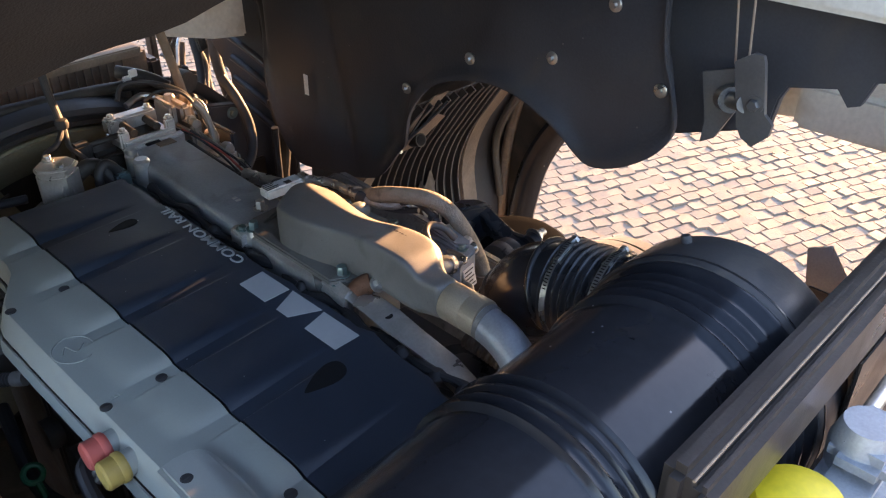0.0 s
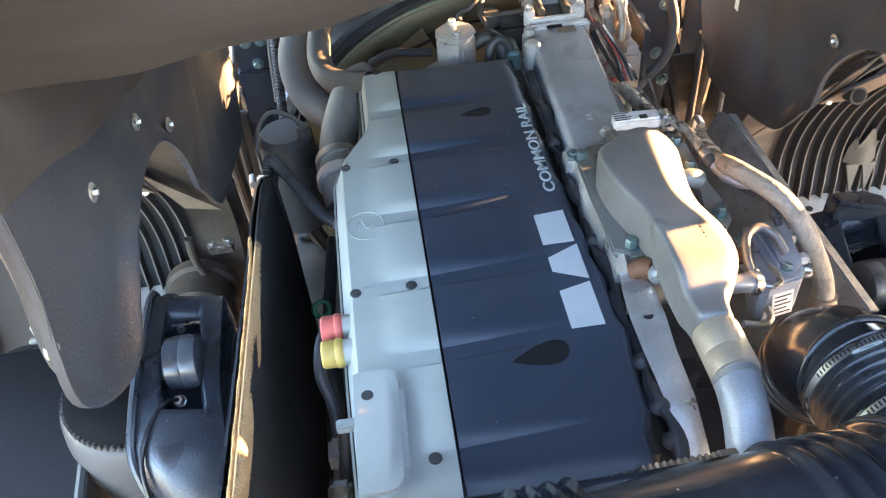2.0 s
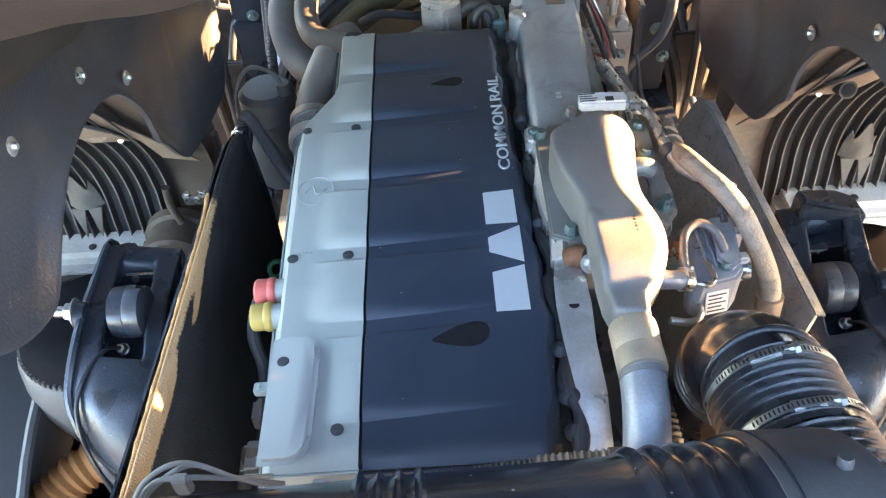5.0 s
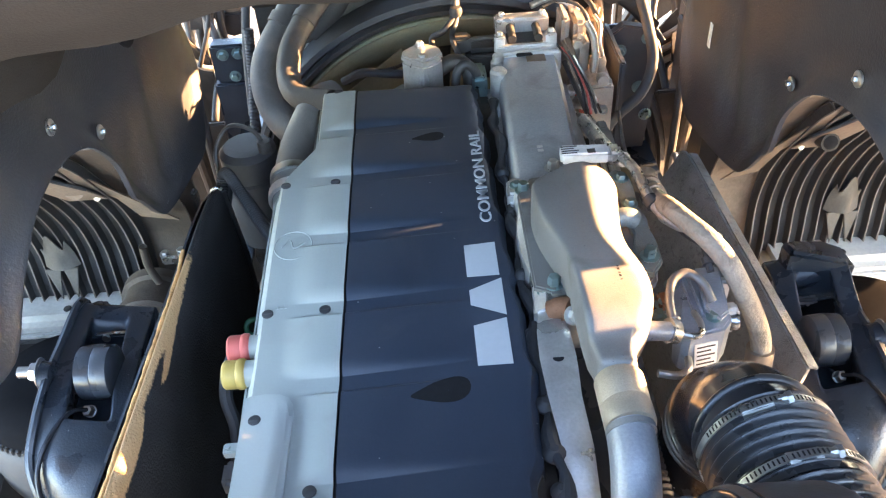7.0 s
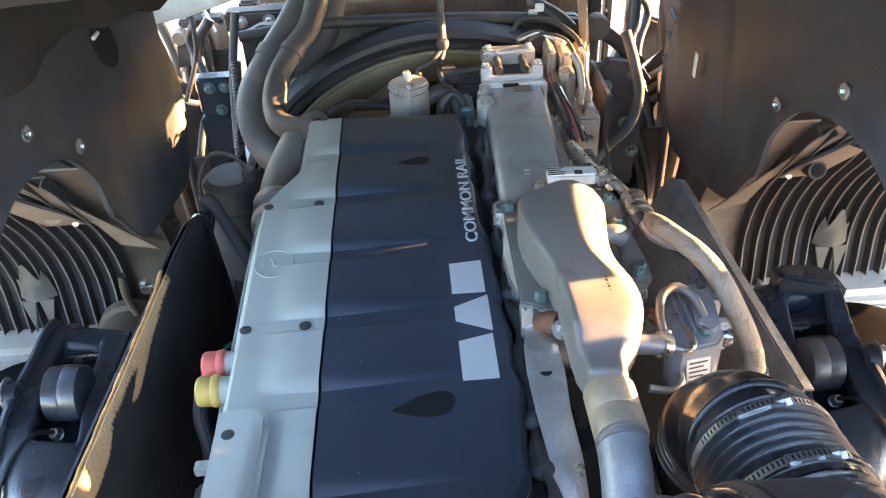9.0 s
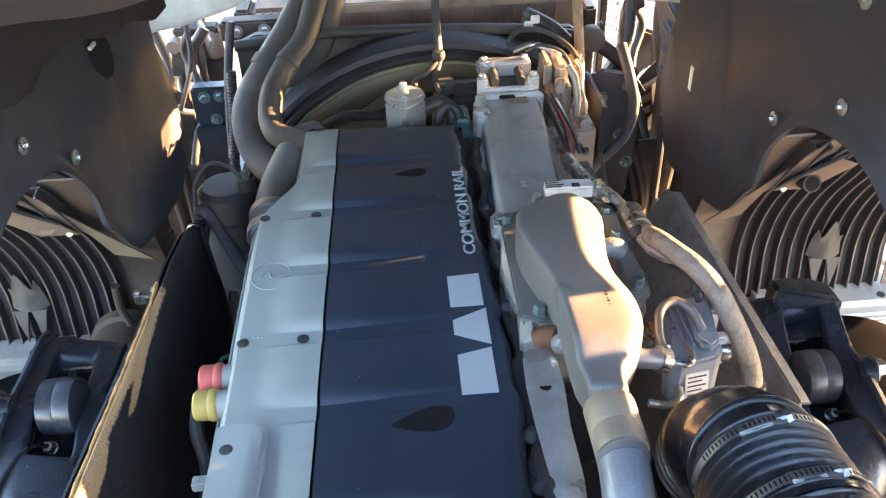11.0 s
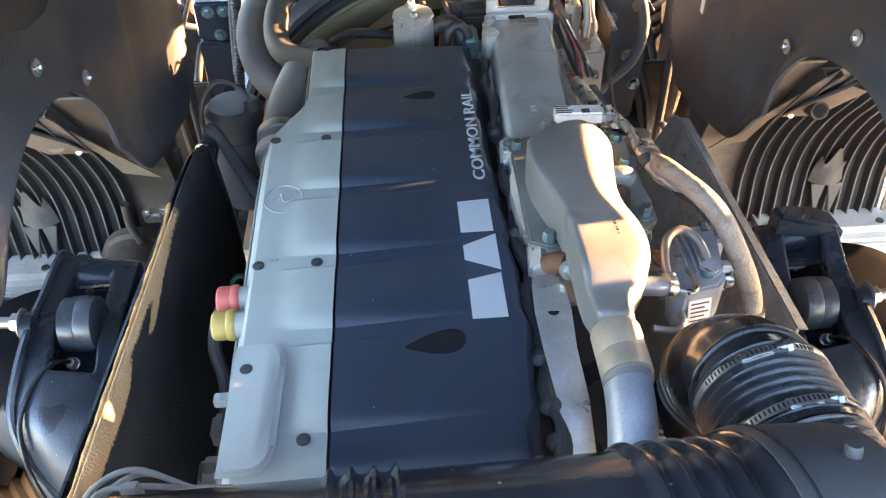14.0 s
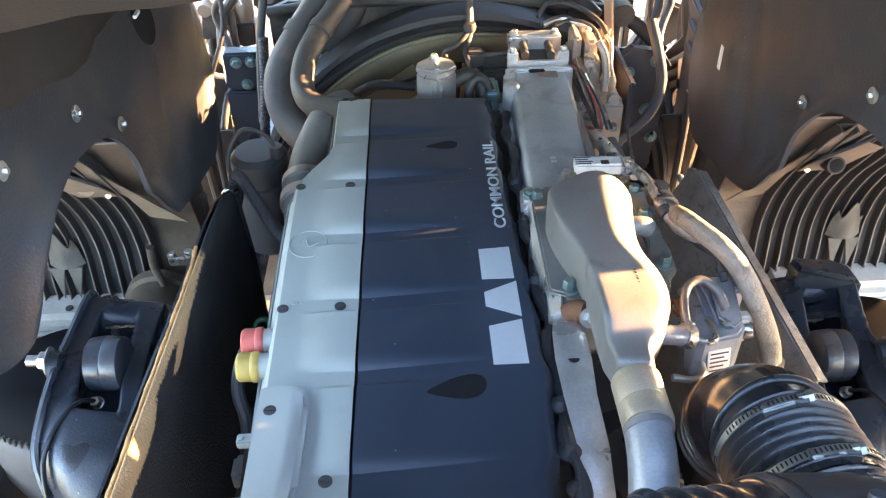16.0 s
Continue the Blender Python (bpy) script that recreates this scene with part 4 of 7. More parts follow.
def on_axis(profile, n=56):
    """A body turned round the duct's leaning axis: profile of (x, radius)."""
    bm = revolve([(r, x) for x, r in profile], (0, 0, 0), "x", n)
    for v in bm.verts:
        c = duct_axis(v.co.x)
        v.co = c + Vector((0.096 * v.co.z, v.co.y, v.co.z))
    return bm


duct = thing("intake_duct", duct_axis(0.2) - Vector((0, 0, 0.15)), "large glossy black plastic air intake duct with ribbed bellows sections", "air duct")
part("pipe", on_axis([(x, duct_radius(x)) for x in np.arange(-0.17, 0.4001, 0.0025)]), M_GLOSS, duct)
part("left_elbow", tube([duct_axis(-0.15), duct_axis(-0.20) + Vector((0, 0, -0.012)), duct_axis(-0.25) + Vector((0, 0, -0.06)), duct_axis(-0.275) + Vector((0, 0, -0.14)), duct_axis(-0.28) + Vector((0, 0, -0.27))], lambda u: 0.1265 - 0.012 * math.sin(u * math.pi), 40, 8), M_GLOSS, duct, "elbow bending downwards")
part("end_drum", on_axis([(0.396, 0.0), (0.396, 0.158), (0.399, 0.1635), (0.405, 0.1655), (0.488, 0.1655), (0.495, 0.1635), (0.498, 0.158), (0.498, 0.0)]), M_DRUM, duct, "wide dusty drum at the end of the duct")
part("seam", on_axis([(0.4085, 0.1650), (0.4095, 0.1668), (0.4115, 0.1668), (0.4125, 0.1650)]), M_GLOSS, duct)
part("knob", disc(duct_axis(0.475) + Vector((0, 0.062, 0.150)), (0, 0.35, 1), 0.007, 0.014), M_BLACK, duct)
bell = thing("bellows_hose", (0.57, 0.05, 1.25), "black ribbed rubber hose with steel clamps and a domed end", "hose")
EP = [(0.516, 0.070, 1.20), (0.516, 0.070, 1.32), (0.517, 0.057, 1.392), (0.518, 0.020, 1.438), (0.520, -0.022, 1.457), (0.522, -0.055, 1.460)]
HP = [(0.520, -0.015, 1.4565), (0.525, -0.100, 1.465), (0.531, -0.160, 1.471), (0.540, -0.225, 1.478)]
part("elbow", tube(EP, lambda u: 0.0735 - 0.003 * smoothstep(0.75, 0.80, u), 40, 8), M_GLOSS, bell, "shiny rounded rubber elbow", sharp=80)
ep = smooth_path(EP, 8)
for k, rr in ((12, 0.0762), (14, 0.0768), (16, 0.0770), (28, 0.0765)):
    ring = revolve([(rr - 0.006, -0.005), (rr - 0.001, -0.003), (rr, 0.0), (rr - 0.001, 0.003), (rr - 0.006, 0.005)], (0, 0, 0), n=40)
    ring.transform(turned(ep[k + 1] - ep[k - 1], ep[k]))
    part("elbow_rib", ring, M_RUBBER, bell, sharp=80)
hp = smooth_path(HP, 8)
part("bellows", corrugated([hp[k] for k in (0, 3, 6, 9, 12, 16, 20, 24)], 0.0745, 0.0135, 0.055, 40, 8), M_RUBBER, bell)
part("sleeve", tube([hp[k] for k in (7, 8, 9, 10)], 0.0775, 36, 5), M_RUBBER, bell)
for k, ang, rr in ((1, -0.30, 0.0775), (8, -0.08, 0.0790)):
    up = turned(hp[k + 1] - hp[k - 1]).to_3x3().inverted() @ Vector((math.sin(ang), 0, math.cos(ang)))
    b, sc = clamp_band(hp[k], hp[k + 1] - hp[k - 1], rr, 0.0095, math.atan2(-up.x, up.y))
    part("clamp", b, M_STEEL, bell, "steel band clamp")
    part("clamp_screw", sc, M_STEEL, bell, "worm-drive screw")
    pose_ = turned(hp[k + 1] - hp[k - 1], hp[k])
    part("band_slot", merged(*[box(rr + 0.0005, rr + 0.0024, -0.0009, 0.0009, -0.003, 0.003, 0, pose_ @ Matrix.Rotation(2 * math.pi * q / 100, 4, "Z")) for q in range(100) if abs((2 * math.pi * q / 100 - math.atan2(up.y, up.x) + math.pi) % (2 * math.pi) - math.pi) < 0.85]), M_VOID, bell)
t = thing("wire_conduit", (0.2, -0.065, 1.39), "black corrugated wire conduit with a tan coiled end", "conduit")
part("conduit", corrugated([(-0.02, -0.085, 1.372), (0.06, -0.082, 1.40), (0.15, -0.082, 1.415), (0.24, -0.08, 1.425)], 0.0085, 0.0065, 0.12, 12, 5), M_BLACK, t)
part("coil", corrugated([(0.235, -0.08, 1.425), (0.28, -0.08, 1.428), (0.325, -0.08, 1.43)], 0.0105, 0.0085, 0.14, 12, 5), M_DUSTY, t, "tan coiled sleeve")
part("end_nut", tube([(0.322, -0.08, 1.43), (0.342, -0.08, 1.43)], 0.013, 8, 2), M_DUSTY, t)
part("cable", tube([(0.34, -0.08, 1.43), (0.365, -0.085, 1.42), (0.40, -0.10, 1.39)], 0.006, 8, 4), M_BLACK, t)
t = thing("corrugated_breather", (0.415, 0.04, 1.35), "dark corrugated breather tube beside the outlet pipe", "tube")
part("tube", corrugated([(0.425, 0.10, 1.34), (0.425, 0.03, 1.335), (0.43, -0.05, 1.32)], 0.014, 0.009, 0.1, 14, 5), M_HOSE, t)
t = thing("duct_wires", (-0.15, -0.1, 1.44), "loose grey wires and a clip on the duct's elbow", "wires")
for k, (h, d) in enumerate(((0.0, 0.0), (0.012, 0.012), (-0.008, 0.02))):
    part("wire", tube([(-0.215, -0.14 + d, 1.44 + h), (-0.19, -0.105, 1.475 + h), (-0.15, -0.10 + d, 1.48 + h), (-0.10, -0.09, 1.455), (-0.07 + 0.01 * k, -0.07, 1.42 - 0.02 * k)], 0.0032, 8, 7), M_BELLOWS, t)
part("clip", box(-0.165, -0.145, -0.108, -0.095, 1.455, 1.485, 0.003), M_BELLOWS, t)

# near corner seen at the start: a dark bar, an aluminium valve and a yellow cap
t = thing("support_bar", (0.62, -0.42, 1.45), "dark brownish steel support bar behind the duct", "bar")
part("bar", merged(box(0.10, 1.15, -0.432, -0.402, 1.608, 1.681, 0.010), box(0.10, 1.15, -0.450, -0.430, 1.591, 1.673, 0.008)), M_BAR, t)
# Thin tan line painted in as the highlight on the bar's edge.
part("edge_bead", sweep([(0.10, -0.433, 1.6805), (1.15, -0.433, 1.6805)], 0.0014, 8), M_DUSTY, t, "bright painted highlight along the edge")
part("bracket", plate([(0.042, 0.0), (0.10, 0.0), (0.097, 0.055), (0.058, 0.105), (0.025, 0.088)], 0.006, lambda u, v, w: (0.80 + w, -0.24 - u, 1.42 + v)), M_RAIL, t, "pale grey sheet-metal bracket")
part("skirt", box(0.46, 1.15, -0.452, -0.446, 1.20, 1.594, 0.003), M_BAR, t, "dark plate below the bar")
part("bracket_stem", box(0.798, 0.808, -0.40, -0.28, 1.0, 1.45, 0.003), M_IRON, t)
t = thing("rear_crossmember", (0.2, -0.47, 0.9), "black steel crossmember between the chassis rails", "crossmember")
part("beam", box(-0.33, 0.74, -0.53, -0.41, 0.93, 1.0, 0.01), M_IRON, t)
part("post", box(0.37, 0.41, -0.52, -0.47, 1.0, 1.505, 0.006), M_IRON, t)
part("post", box(0.69, 0.73, -0.45, -0.40, 1.0, 1.605, 0.006), M_IRON, t)
t = thing("air_coupling", (0.35, -0.50, 1.47), "aluminium air coupling with a bright yellow cap", "coupling")
part("body", merged(revolve([(0, -0.05), (0.03, -0.05), (0.034, 0), (0.026, 0.03), (0, 0.03)], (0.39, -0.490, 1.55), "z", 24), box(0.26, 0.45, -0.535, -0.462, 1.47, 1.535, 0.014), box(0.35, 0.45, -0.53, -0.465, 1.53, 1.565, 0.012)), M_RAIL, t)
part("cap", revolve([(0, 0.0), (0.044, 0.0), (0.047, 0.012), (0.042, 0.026), (0.022, 0.034), (0, 0.035)], (0.272, -0.474, 1.528), "z", 32), M_BRIGHTYELLOW, t, "bright yellow cap")
part("pipe", tube([(0.40, -0.478, 1.55), (0.58, -0.475, 1.55), (0.95, -0.475, 1.55)], 0.009, 12, 6), M_STEEL, t)
part("pipe", tube([(0.40, -0.508, 1.54), (0.58, -0.505, 1.54), (0.95, -0.505, 1.54)], 0.009, 12, 6), M_BELLOWS, t)

# ---- oil caps and the dark left flank ----
for nm, y, mt, lab in (("oil_cap", 0.262, M_RED, "faded red plastic cap on a pale neck"), ("oil_cap", 0.214, M_YELLOW, "yellow plastic cap on a pale neck")):
    t = thing(nm, (-0.115, y, 1.36), lab, "cap", "filler caps")
    part("neck", revolve([(0, 0), (0.019, 0), (0.019, 0.05), (0, 0.05)], (-0.114, y, 1.372), "x", 24), M_GREY, t)
    part("cap", revolve([(0, -0.024), (0.018, -0.024), (0.0205, -0.021), (0.0205, 0.006), (0.018, 0.010), (0, 0.010)], (-0.116, y, 1.372), "x", 24), mt, t)
    part("grip_rim", revolve([(0.0206, -0.004), (0.0220, -0.002), (0.0220, 0.005), (0.0206, 0.007)], (-0.116, y, 1.372), "x", 24), mt, t)
t = thing("left_wiring", (-0.12, 0.12, 1.2), "dark wiring and hoses hanging beside the engine", "wiring")
part("cable", tube([(-0.13, 0.30, 1.33), (-0.145, 0.27, 1.34), (-0.15, 0.22, 1.32), (-0.135, 0.17, 1.28), (-0.14, 0.05, 1.22)], 0.010, 10, 6), M_BLACK, t)
part("cable", tube([(-0.12, 0.15, 1.30), (-0.125, 0.08, 1.26), (-0.115, 0.02, 1.28), (-0.12, -0.04, 1.30)], 0.012, 10, 6), M_SOOT, t)
part("connector", box(-0.145, -0.115, 0.00, 0.05, 1.27, 1.31, 0.006), M_BELLOWS, t)
part("connector", box(-0.15, -0.12, 0.10, 0.14, 1.24, 1.28, 0.006), M_BELLOWS, t)
part("hose", tube([(-0.13, 0.04, 1.30), (-0.135, -0.02, 1.27), (-0.13, -0.06, 1.22)], 0.018, 14, 6), M_SOOT, t)
part("cable", tube([(-0.14, 0.66, 1.20), (-0.16, 0.5, 1.15), (-0.15, 0.35, 1.18), (-0.15, 0.2, 1.1)], 0.012, 10, 6), M_BLACK, t)
part("cable_cover", merged(*[tube([(-0.137, 0.285 - 0.012 * k, 1.335), (-0.118, 0.285 - 0.012 * k, 1.352), (-0.105, 0.285 - 0.012 * k, 1.345)], 0.006, 8, 4) for k in range(4)]), M_BELLOWS, t)
t = thing("dipstick_handle", (-0.16, 0.47, 1.24), "green plastic dipstick ring", "dipstick")
part("ring", merged(sweep([(-0.165 + 0.014 * math.cos(a), 0.47 + 0.011 * math.sin(a), 1.202 + 0.009 * math.sin(a)) for a in np.linspace(0, 2 * math.pi, 25)], 0.005, 8, caps=False), tube([(-0.165, 0.458, 1.192), (-0.163, 0.44, 1.16)], 0.006, 8, 3)), M_GREEN, t)
t = thing("corrugated_cable", (-0.2, 0.75, 1.25), "black corrugated cable sleeve looping to the engine", "cable")
part("sleeve", corrugated([(-0.262, 0.80, 1.245), (-0.255, 0.825, 1.285), (-0.235, 0.80, 1.30), (-0.19, 0.72, 1.285), (-0.15, 0.65, 1.275), (-0.115, 0.60, 1.285)], 0.0115, 0.006, 0.08, 12, 5), M_BLACK, t)
part("sleeve", tube([(-0.255, 0.80, 1.23), (-0.24, 0.82, 1.27), (-0.20, 0.76, 1.275), (-0.15, 0.68, 1.26), (-0.11, 0.62, 1.27)], 0.008, 10, 7), M_BLACK, t)
part("end", tube([(-0.118, 0.604, 1.284), (-0.105, 0.585, 1.29)], 0.013, 12, 2), M_BELLOWS, t)
part("clip", merged(sweep([(-0.268 + 0.012 * math.cos(a), 0.80, 1.262 + 0.012 * math.sin(a)) for a in np.linspace(0, 2 * math.pi, 17)], 0.004, 8, caps=False)), M_STEEL, t)

# ---- felt-covered side shield on the left, coated shield on the right ----
t = thing("side_shield", (-0.27, 0.3, 0.8), "black felt-covered sound shield with painted sunlight along its top edge", "sound shield")
SH = [(-0.10, 1.405), (0.0, 1.395), (0.15, 1.380), (0.3, 1.364), (0.45, 1.350), (0.6, 1.335), (0.70, 1.320), (0.76, 1.295), (0.80, 1.24), (0.81, 1.1)]


def felt_face(y, d):
    """Inner face of the felt at a depth below its top edge."""
    return (-0.2345 - 0.012 * (y + 0.1) - 0.007 * max(0.0, 1 - d / 0.010) ** 2 + 0.03 * d + 0.004 * math.sin(9 * y + 8 * d) * min(1.0, d / 0.2), y, interp(y, SH[:8]) - d)


felt = part("felt", grid(list(np.arange(-0.10, 0.761, 0.008)), [0, 0.004, 0.008, 0.012, 0.016, 0.02, 0.025, 0.03, 0.035, 0.04, 0.045, 0.05, 0.055, 0.06, 0.066, 0.073, 0.08, 0.1, 0.14, 0.2, 0.28, 0.4, 0.55], lambda y, d: Vector(felt_face(y, d)) - Vector((0.008, 0, 0)), 0.008), M_LITFELT, t, sharp=180)
part("felt_end", grid([0, 1], [0, 0.06, 0.2, 0.5], lambda u, w: (-0.268 + 0.03 * u, 0.762 + 0.04 * min(1, w * 5), 1.294 - w), 0.004), M_FELT, t)
part("backing", grid(range(len(SH)), [0, 0.5, 1], lambda i, v: (-0.268 - 0.003 * (i > 4), SH[i][0], SH[i][1] - 0.004 - v * (SH[i][1] - 0.75)), 0.004), M_IRON, t)
# Tan tube painted as sunlight along the felt's top edge.
part("edge", tube([(-0.2500 - 0.0023 * i, SH[i][0], SH[i][1]) for i in range(5)] + [(-0.266, 0.53, 1.341)], lambda u: 0.0034 + 0.0006 * math.sin(u * 47) + 0.0004 * math.sin(u * 131), 10, 12), M_LITEDGE, t, "tan edge painted as sunlight")
# Lobes of painted sunlight: upper and lower depth below the felt's edge.
SUN_LOBES = (([(0.22, 0.029), (0.25, 0.018), (0.285, 0.006), (0.32, 0.0), (0.46, 0.0)], [(0.22, 0.024), (0.245, 0.033), (0.27, 0.032), (0.31, 0.022), (0.356, 0.012), (0.46, 0.001)]),
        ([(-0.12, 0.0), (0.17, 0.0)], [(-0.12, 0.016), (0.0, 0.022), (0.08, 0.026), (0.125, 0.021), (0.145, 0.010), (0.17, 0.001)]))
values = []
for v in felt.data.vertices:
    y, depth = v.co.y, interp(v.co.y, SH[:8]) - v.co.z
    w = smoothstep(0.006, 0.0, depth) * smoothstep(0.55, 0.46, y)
    for top, low in SUN_LOBES:
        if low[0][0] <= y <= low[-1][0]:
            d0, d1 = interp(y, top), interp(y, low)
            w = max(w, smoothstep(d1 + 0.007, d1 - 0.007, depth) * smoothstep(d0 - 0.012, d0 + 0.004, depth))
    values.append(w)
felt.data.attributes.new("sun_patch", "FLOAT", "POINT").data.foreach_set("value", values)

t = thing("side_shield", (0.70, 0.4, 0.9), "dark coated steel side shield with a speckled inner face", "sound shield")
SR = [(0.235, 0.7145, 1.264), (0.3, 0.706, 1.275), (0.4, 0.6925, 1.292), (0.5, 0.679, 1.309), (0.6, 0.666, 1.326), (0.70, 0.653, 1.342), (0.735, 0.65, 1.325), (0.755, 0.648, 1.27), (0.77, 0.648, 1.1)]
part("plate", grid(range(len(SR)), np.linspace(0, 1, 9), lambda i, v: (SR[i][1] - 0.10 * min(1, 2.5 * v), SR[i][0] - (0.05 * math.sin(min(1.0, 3 * v) * 1.57) if i == 0 else 0.0), SR[i][2] - v * (SR[i][2] - 0.8)), 0.006), M_SHIELD, t)
part("flange", grid(range(6), [0, 0.5, 1], lambda i, v: (SR[i][1] + 0.016 * v, SR[i][0], SR[i][2] + 0.002 - 0.004 * v), 0.004), M_SHIELD, t, "folded top flange")
for k in range(7):
    part("crimp", box(0.0, 0.014, -0.003, 0.003, 0.0, 0.003, 0.001, Matrix.Translation((interp(0.28 + 0.06 * k, [(a, b) for a, b, c in SR[:6]]), 0.28 + 0.06 * k, interp(0.28 + 0.06 * k, [(a, c) for a, b, c in SR[:6]])))), M_SHIELD, t)
part("rim", tube([(SR[i][1] - 0.001, SR[i][0], SR[i][2]) for i in range(7)], 0.0028, 8, 6), M_SHIELD, t)


def frame_rail(s):
    t = thing("frame_rail", (-0.33, 0.3, 0.7), "black painted steel chassis rail", "chassis")
    part("web", box(-0.335, -0.325, -1.2, 1.6, 0.72, 1.0, 0.002), M_IRON, t)
    part("flange", box(-0.335, -0.26, -1.2, 1.6, 1.0, 1.008, 0.002), M_IRON, t)


def cab_mount(s, drop_z=0.0, dx=0.0):
    """A cast bracket with a rubber bush, its bolt and a cable."""
    t = thing("cab_mount", (-0.37, 0.28, 1.0), "glossy black cast cab mounting with a round rubber bush", "mounting", "cab mountings")
    L_ = [(-0.455, 0.495, 1.10), (-0.452, 0.492, 1.20), (-0.447, 0.476, 1.290), (-0.446, 0.36, 1.300), (-0.441, 0.28, 1.307), (-0.443, 0.215, 1.29), (-0.446, 0.165, 1.255), (-0.426, 0.125, 1.20), (-0.394, 0.106, 1.150), (-0.365, 0.10, 1.06)]
    R_ = [(-0.335, 0.512, 1.10), (-0.333, 0.510, 1.17), (-0.330, 0.495, 1.248), (-0.322, 0.36, 1.268), (-0.315, 0.28, 1.275), (-0.308, 0.215, 1.262), (-0.300, 0.16, 1.235), (-0.296, 0.115, 1.185), (-0.297, 0.098, 1.12), (-0.30, 0.095, 1.03)]
    L_, R_ = [[(x + dx, y, z) for x, y, z in side] for side in (L_, R_)]

    def place(u, v):
        i = min(int(v), 8)
        u = u + 0.13 * math.sin(math.pi * u) * smoothstep(2.3, 4.9, v) * smoothstep(8.0, 6.0, v)
        p = Vector(L_[i]).lerp(Vector(L_[i + 1]), v - i).lerp(Vector(R_[i]).lerp(Vector(R_[i + 1]), v - i), u)
        if v > 4:
            p.z += 0.022 * math.sin(math.pi * u) * min(1, (v - 4) / 2)
            p.y -= 0.02 * math.sin(math.pi * u) * min(1, (v - 4) / 3)
        p.z -= drop_z * smoothstep(0.45, 0.34, p.y)
        return p
    part("casting", grid([0, 0.03, 0.07, 0.15, 0.23, 0.26, 0.32, 0.48, 0.64, 0.70, 0.73, 0.84, 0.94, 0.98, 1.0], [0, 0.5, 1.0, 1.6, 1.9, 2.0, 2.1, 2.4, 2.5, 3.2, 4.1, 4.5, 4.7, 4.85, 5.5, 6, 7, 8, 9], place, -0.05, lambda i, j: 5 <= i <= 8 and 7 <= j <= 11), M_IRON, t, sharp=180, subsurf=1)
    part("side_web", grid(range(1, 9), [0, 0.5, 1], lambda i, v: Vector(L_[i]) + Vector((0.012 + 0.02 * v, 0, -0.02 - 0.16 * v - drop_z)), 0.02), M_IRON, t, sharp=180, subsurf=1)
    part("side_web", grid(range(1, 9), [0, 0.5, 1], lambda i, v: Vector(R_[i]) + Vector((-0.012 - 0.01 * v, 0, -0.02 - 0.16 * v - drop_z)), 0.02), M_IRON, t, sharp=180, subsurf=1)
    part("inner_pan", box(-0.440 + dx, -0.315 + dx, 0.16, 0.44, 1.05 - drop_z, 1.225 - drop_z, 0.004), M_IRON, t)
    part("rim_bead", sweep(smooth_path([Vector(p) + Vector((0.006, 0, 0.002 - drop_z)) for p in L_[1:9]], 4), 0.007, 8), M_IRON, t)
    part("back_web", box(-0.445 + dx, -0.325 + dx, 0.428, 0.443, 1.06 - drop_z, 1.250 - 0.6 * drop_z, 0.004), M_IRON, t)
    inner = -0.352 if drop_z else -0.402
    part("corner_boss", plate([(-0.459 + dx, 0.480), (-0.425 + dx, 0.497), (inner - 0.01 + dx, 0.497), (inner + dx, 0.485), (inner - 0.003 + dx, 0.455), (-0.425 + dx, 0.43), (-0.456 + dx, 0.43)], 0.104 + 0.4 * drop_z, lambda u, v, w: (u, v, 1.17 + w + 0.15 * (0.5 - v) - (0.25 * max(0.0, -0.40 - u) if drop_z and w > 0.01 else 0.0)), 0.008), M_IRON, t)
    part("cross_bolt", merged(disc((-0.40 + dx, 0.427, 1.248 - drop_z), (0, -1, 0.2), 0.007, 0.006), box(-0.415 + dx, -0.365 + dx, 0.424, 0.430, 1.256 - drop_z, 1.259 - drop_z, 0.001)), M_STEEL, t)
    part("bush", revolve([(0, -0.028), (0.035, -0.028), (0.0415, -0.024), (0.0435, -0.0015), (0.0428, 0.0), (0.0435, 0.0015), (0.0415, 0.024), (0.035, 0.028), (0, 0.028)], (-0.371 + dx, 0.318, 1.284 - drop_z), "x", 40), M_BUSH, t, "round rubber bush")
    part("pin", sweep([(-0.44 + dx, 0.315, 1.272 - drop_z), (-0.33 + dx, 0.315, 1.262 - drop_z)], 0.012, 14), M_STEEL, t)
    part("nut", merged(bolt((-0.447 + dx, 0.300, 1.312 - drop_z), (-1, 0, 0.1), r=0.015, h=0.016), sweep([(-0.455 + dx, 0.300, 1.313 - drop_z), (-0.480 + dx, 0.300, 1.315 - drop_z)], 0.009, 12)), M_STEEL, t, "zinc plated nut on its stud")
    part("lug", revolve([(0, 0), (0.026, 0), (0.022, 0.016), (0, 0.018)], (-0.447 + dx, 0.300, 1.300 - drop_z), "x", 18), M_IRON, t)
    part("cable_end", bolt((-0.383 + dx, 0.268, 1.250 - drop_z), (0, -0.5, 0.8), r=0.009, h=0.016, washer=1.1), M_STEEL, t)
    part("cable", tube([(-0.383 + dx, 0.262, 1.262 - drop_z), (-0.395 + dx, 0.235, 1.288 - drop_z), (-0.414 + dx, 0.19, 1.283 - drop_z), (-0.424 + dx, 0.150, 1.258 - drop_z), (-0.416 + dx, 0.110, 1.205 - drop_z), (-0.395 + dx, 0.080, 1.13 - drop_z)], 0.0038, 10, 7), M_GLOSS, t)


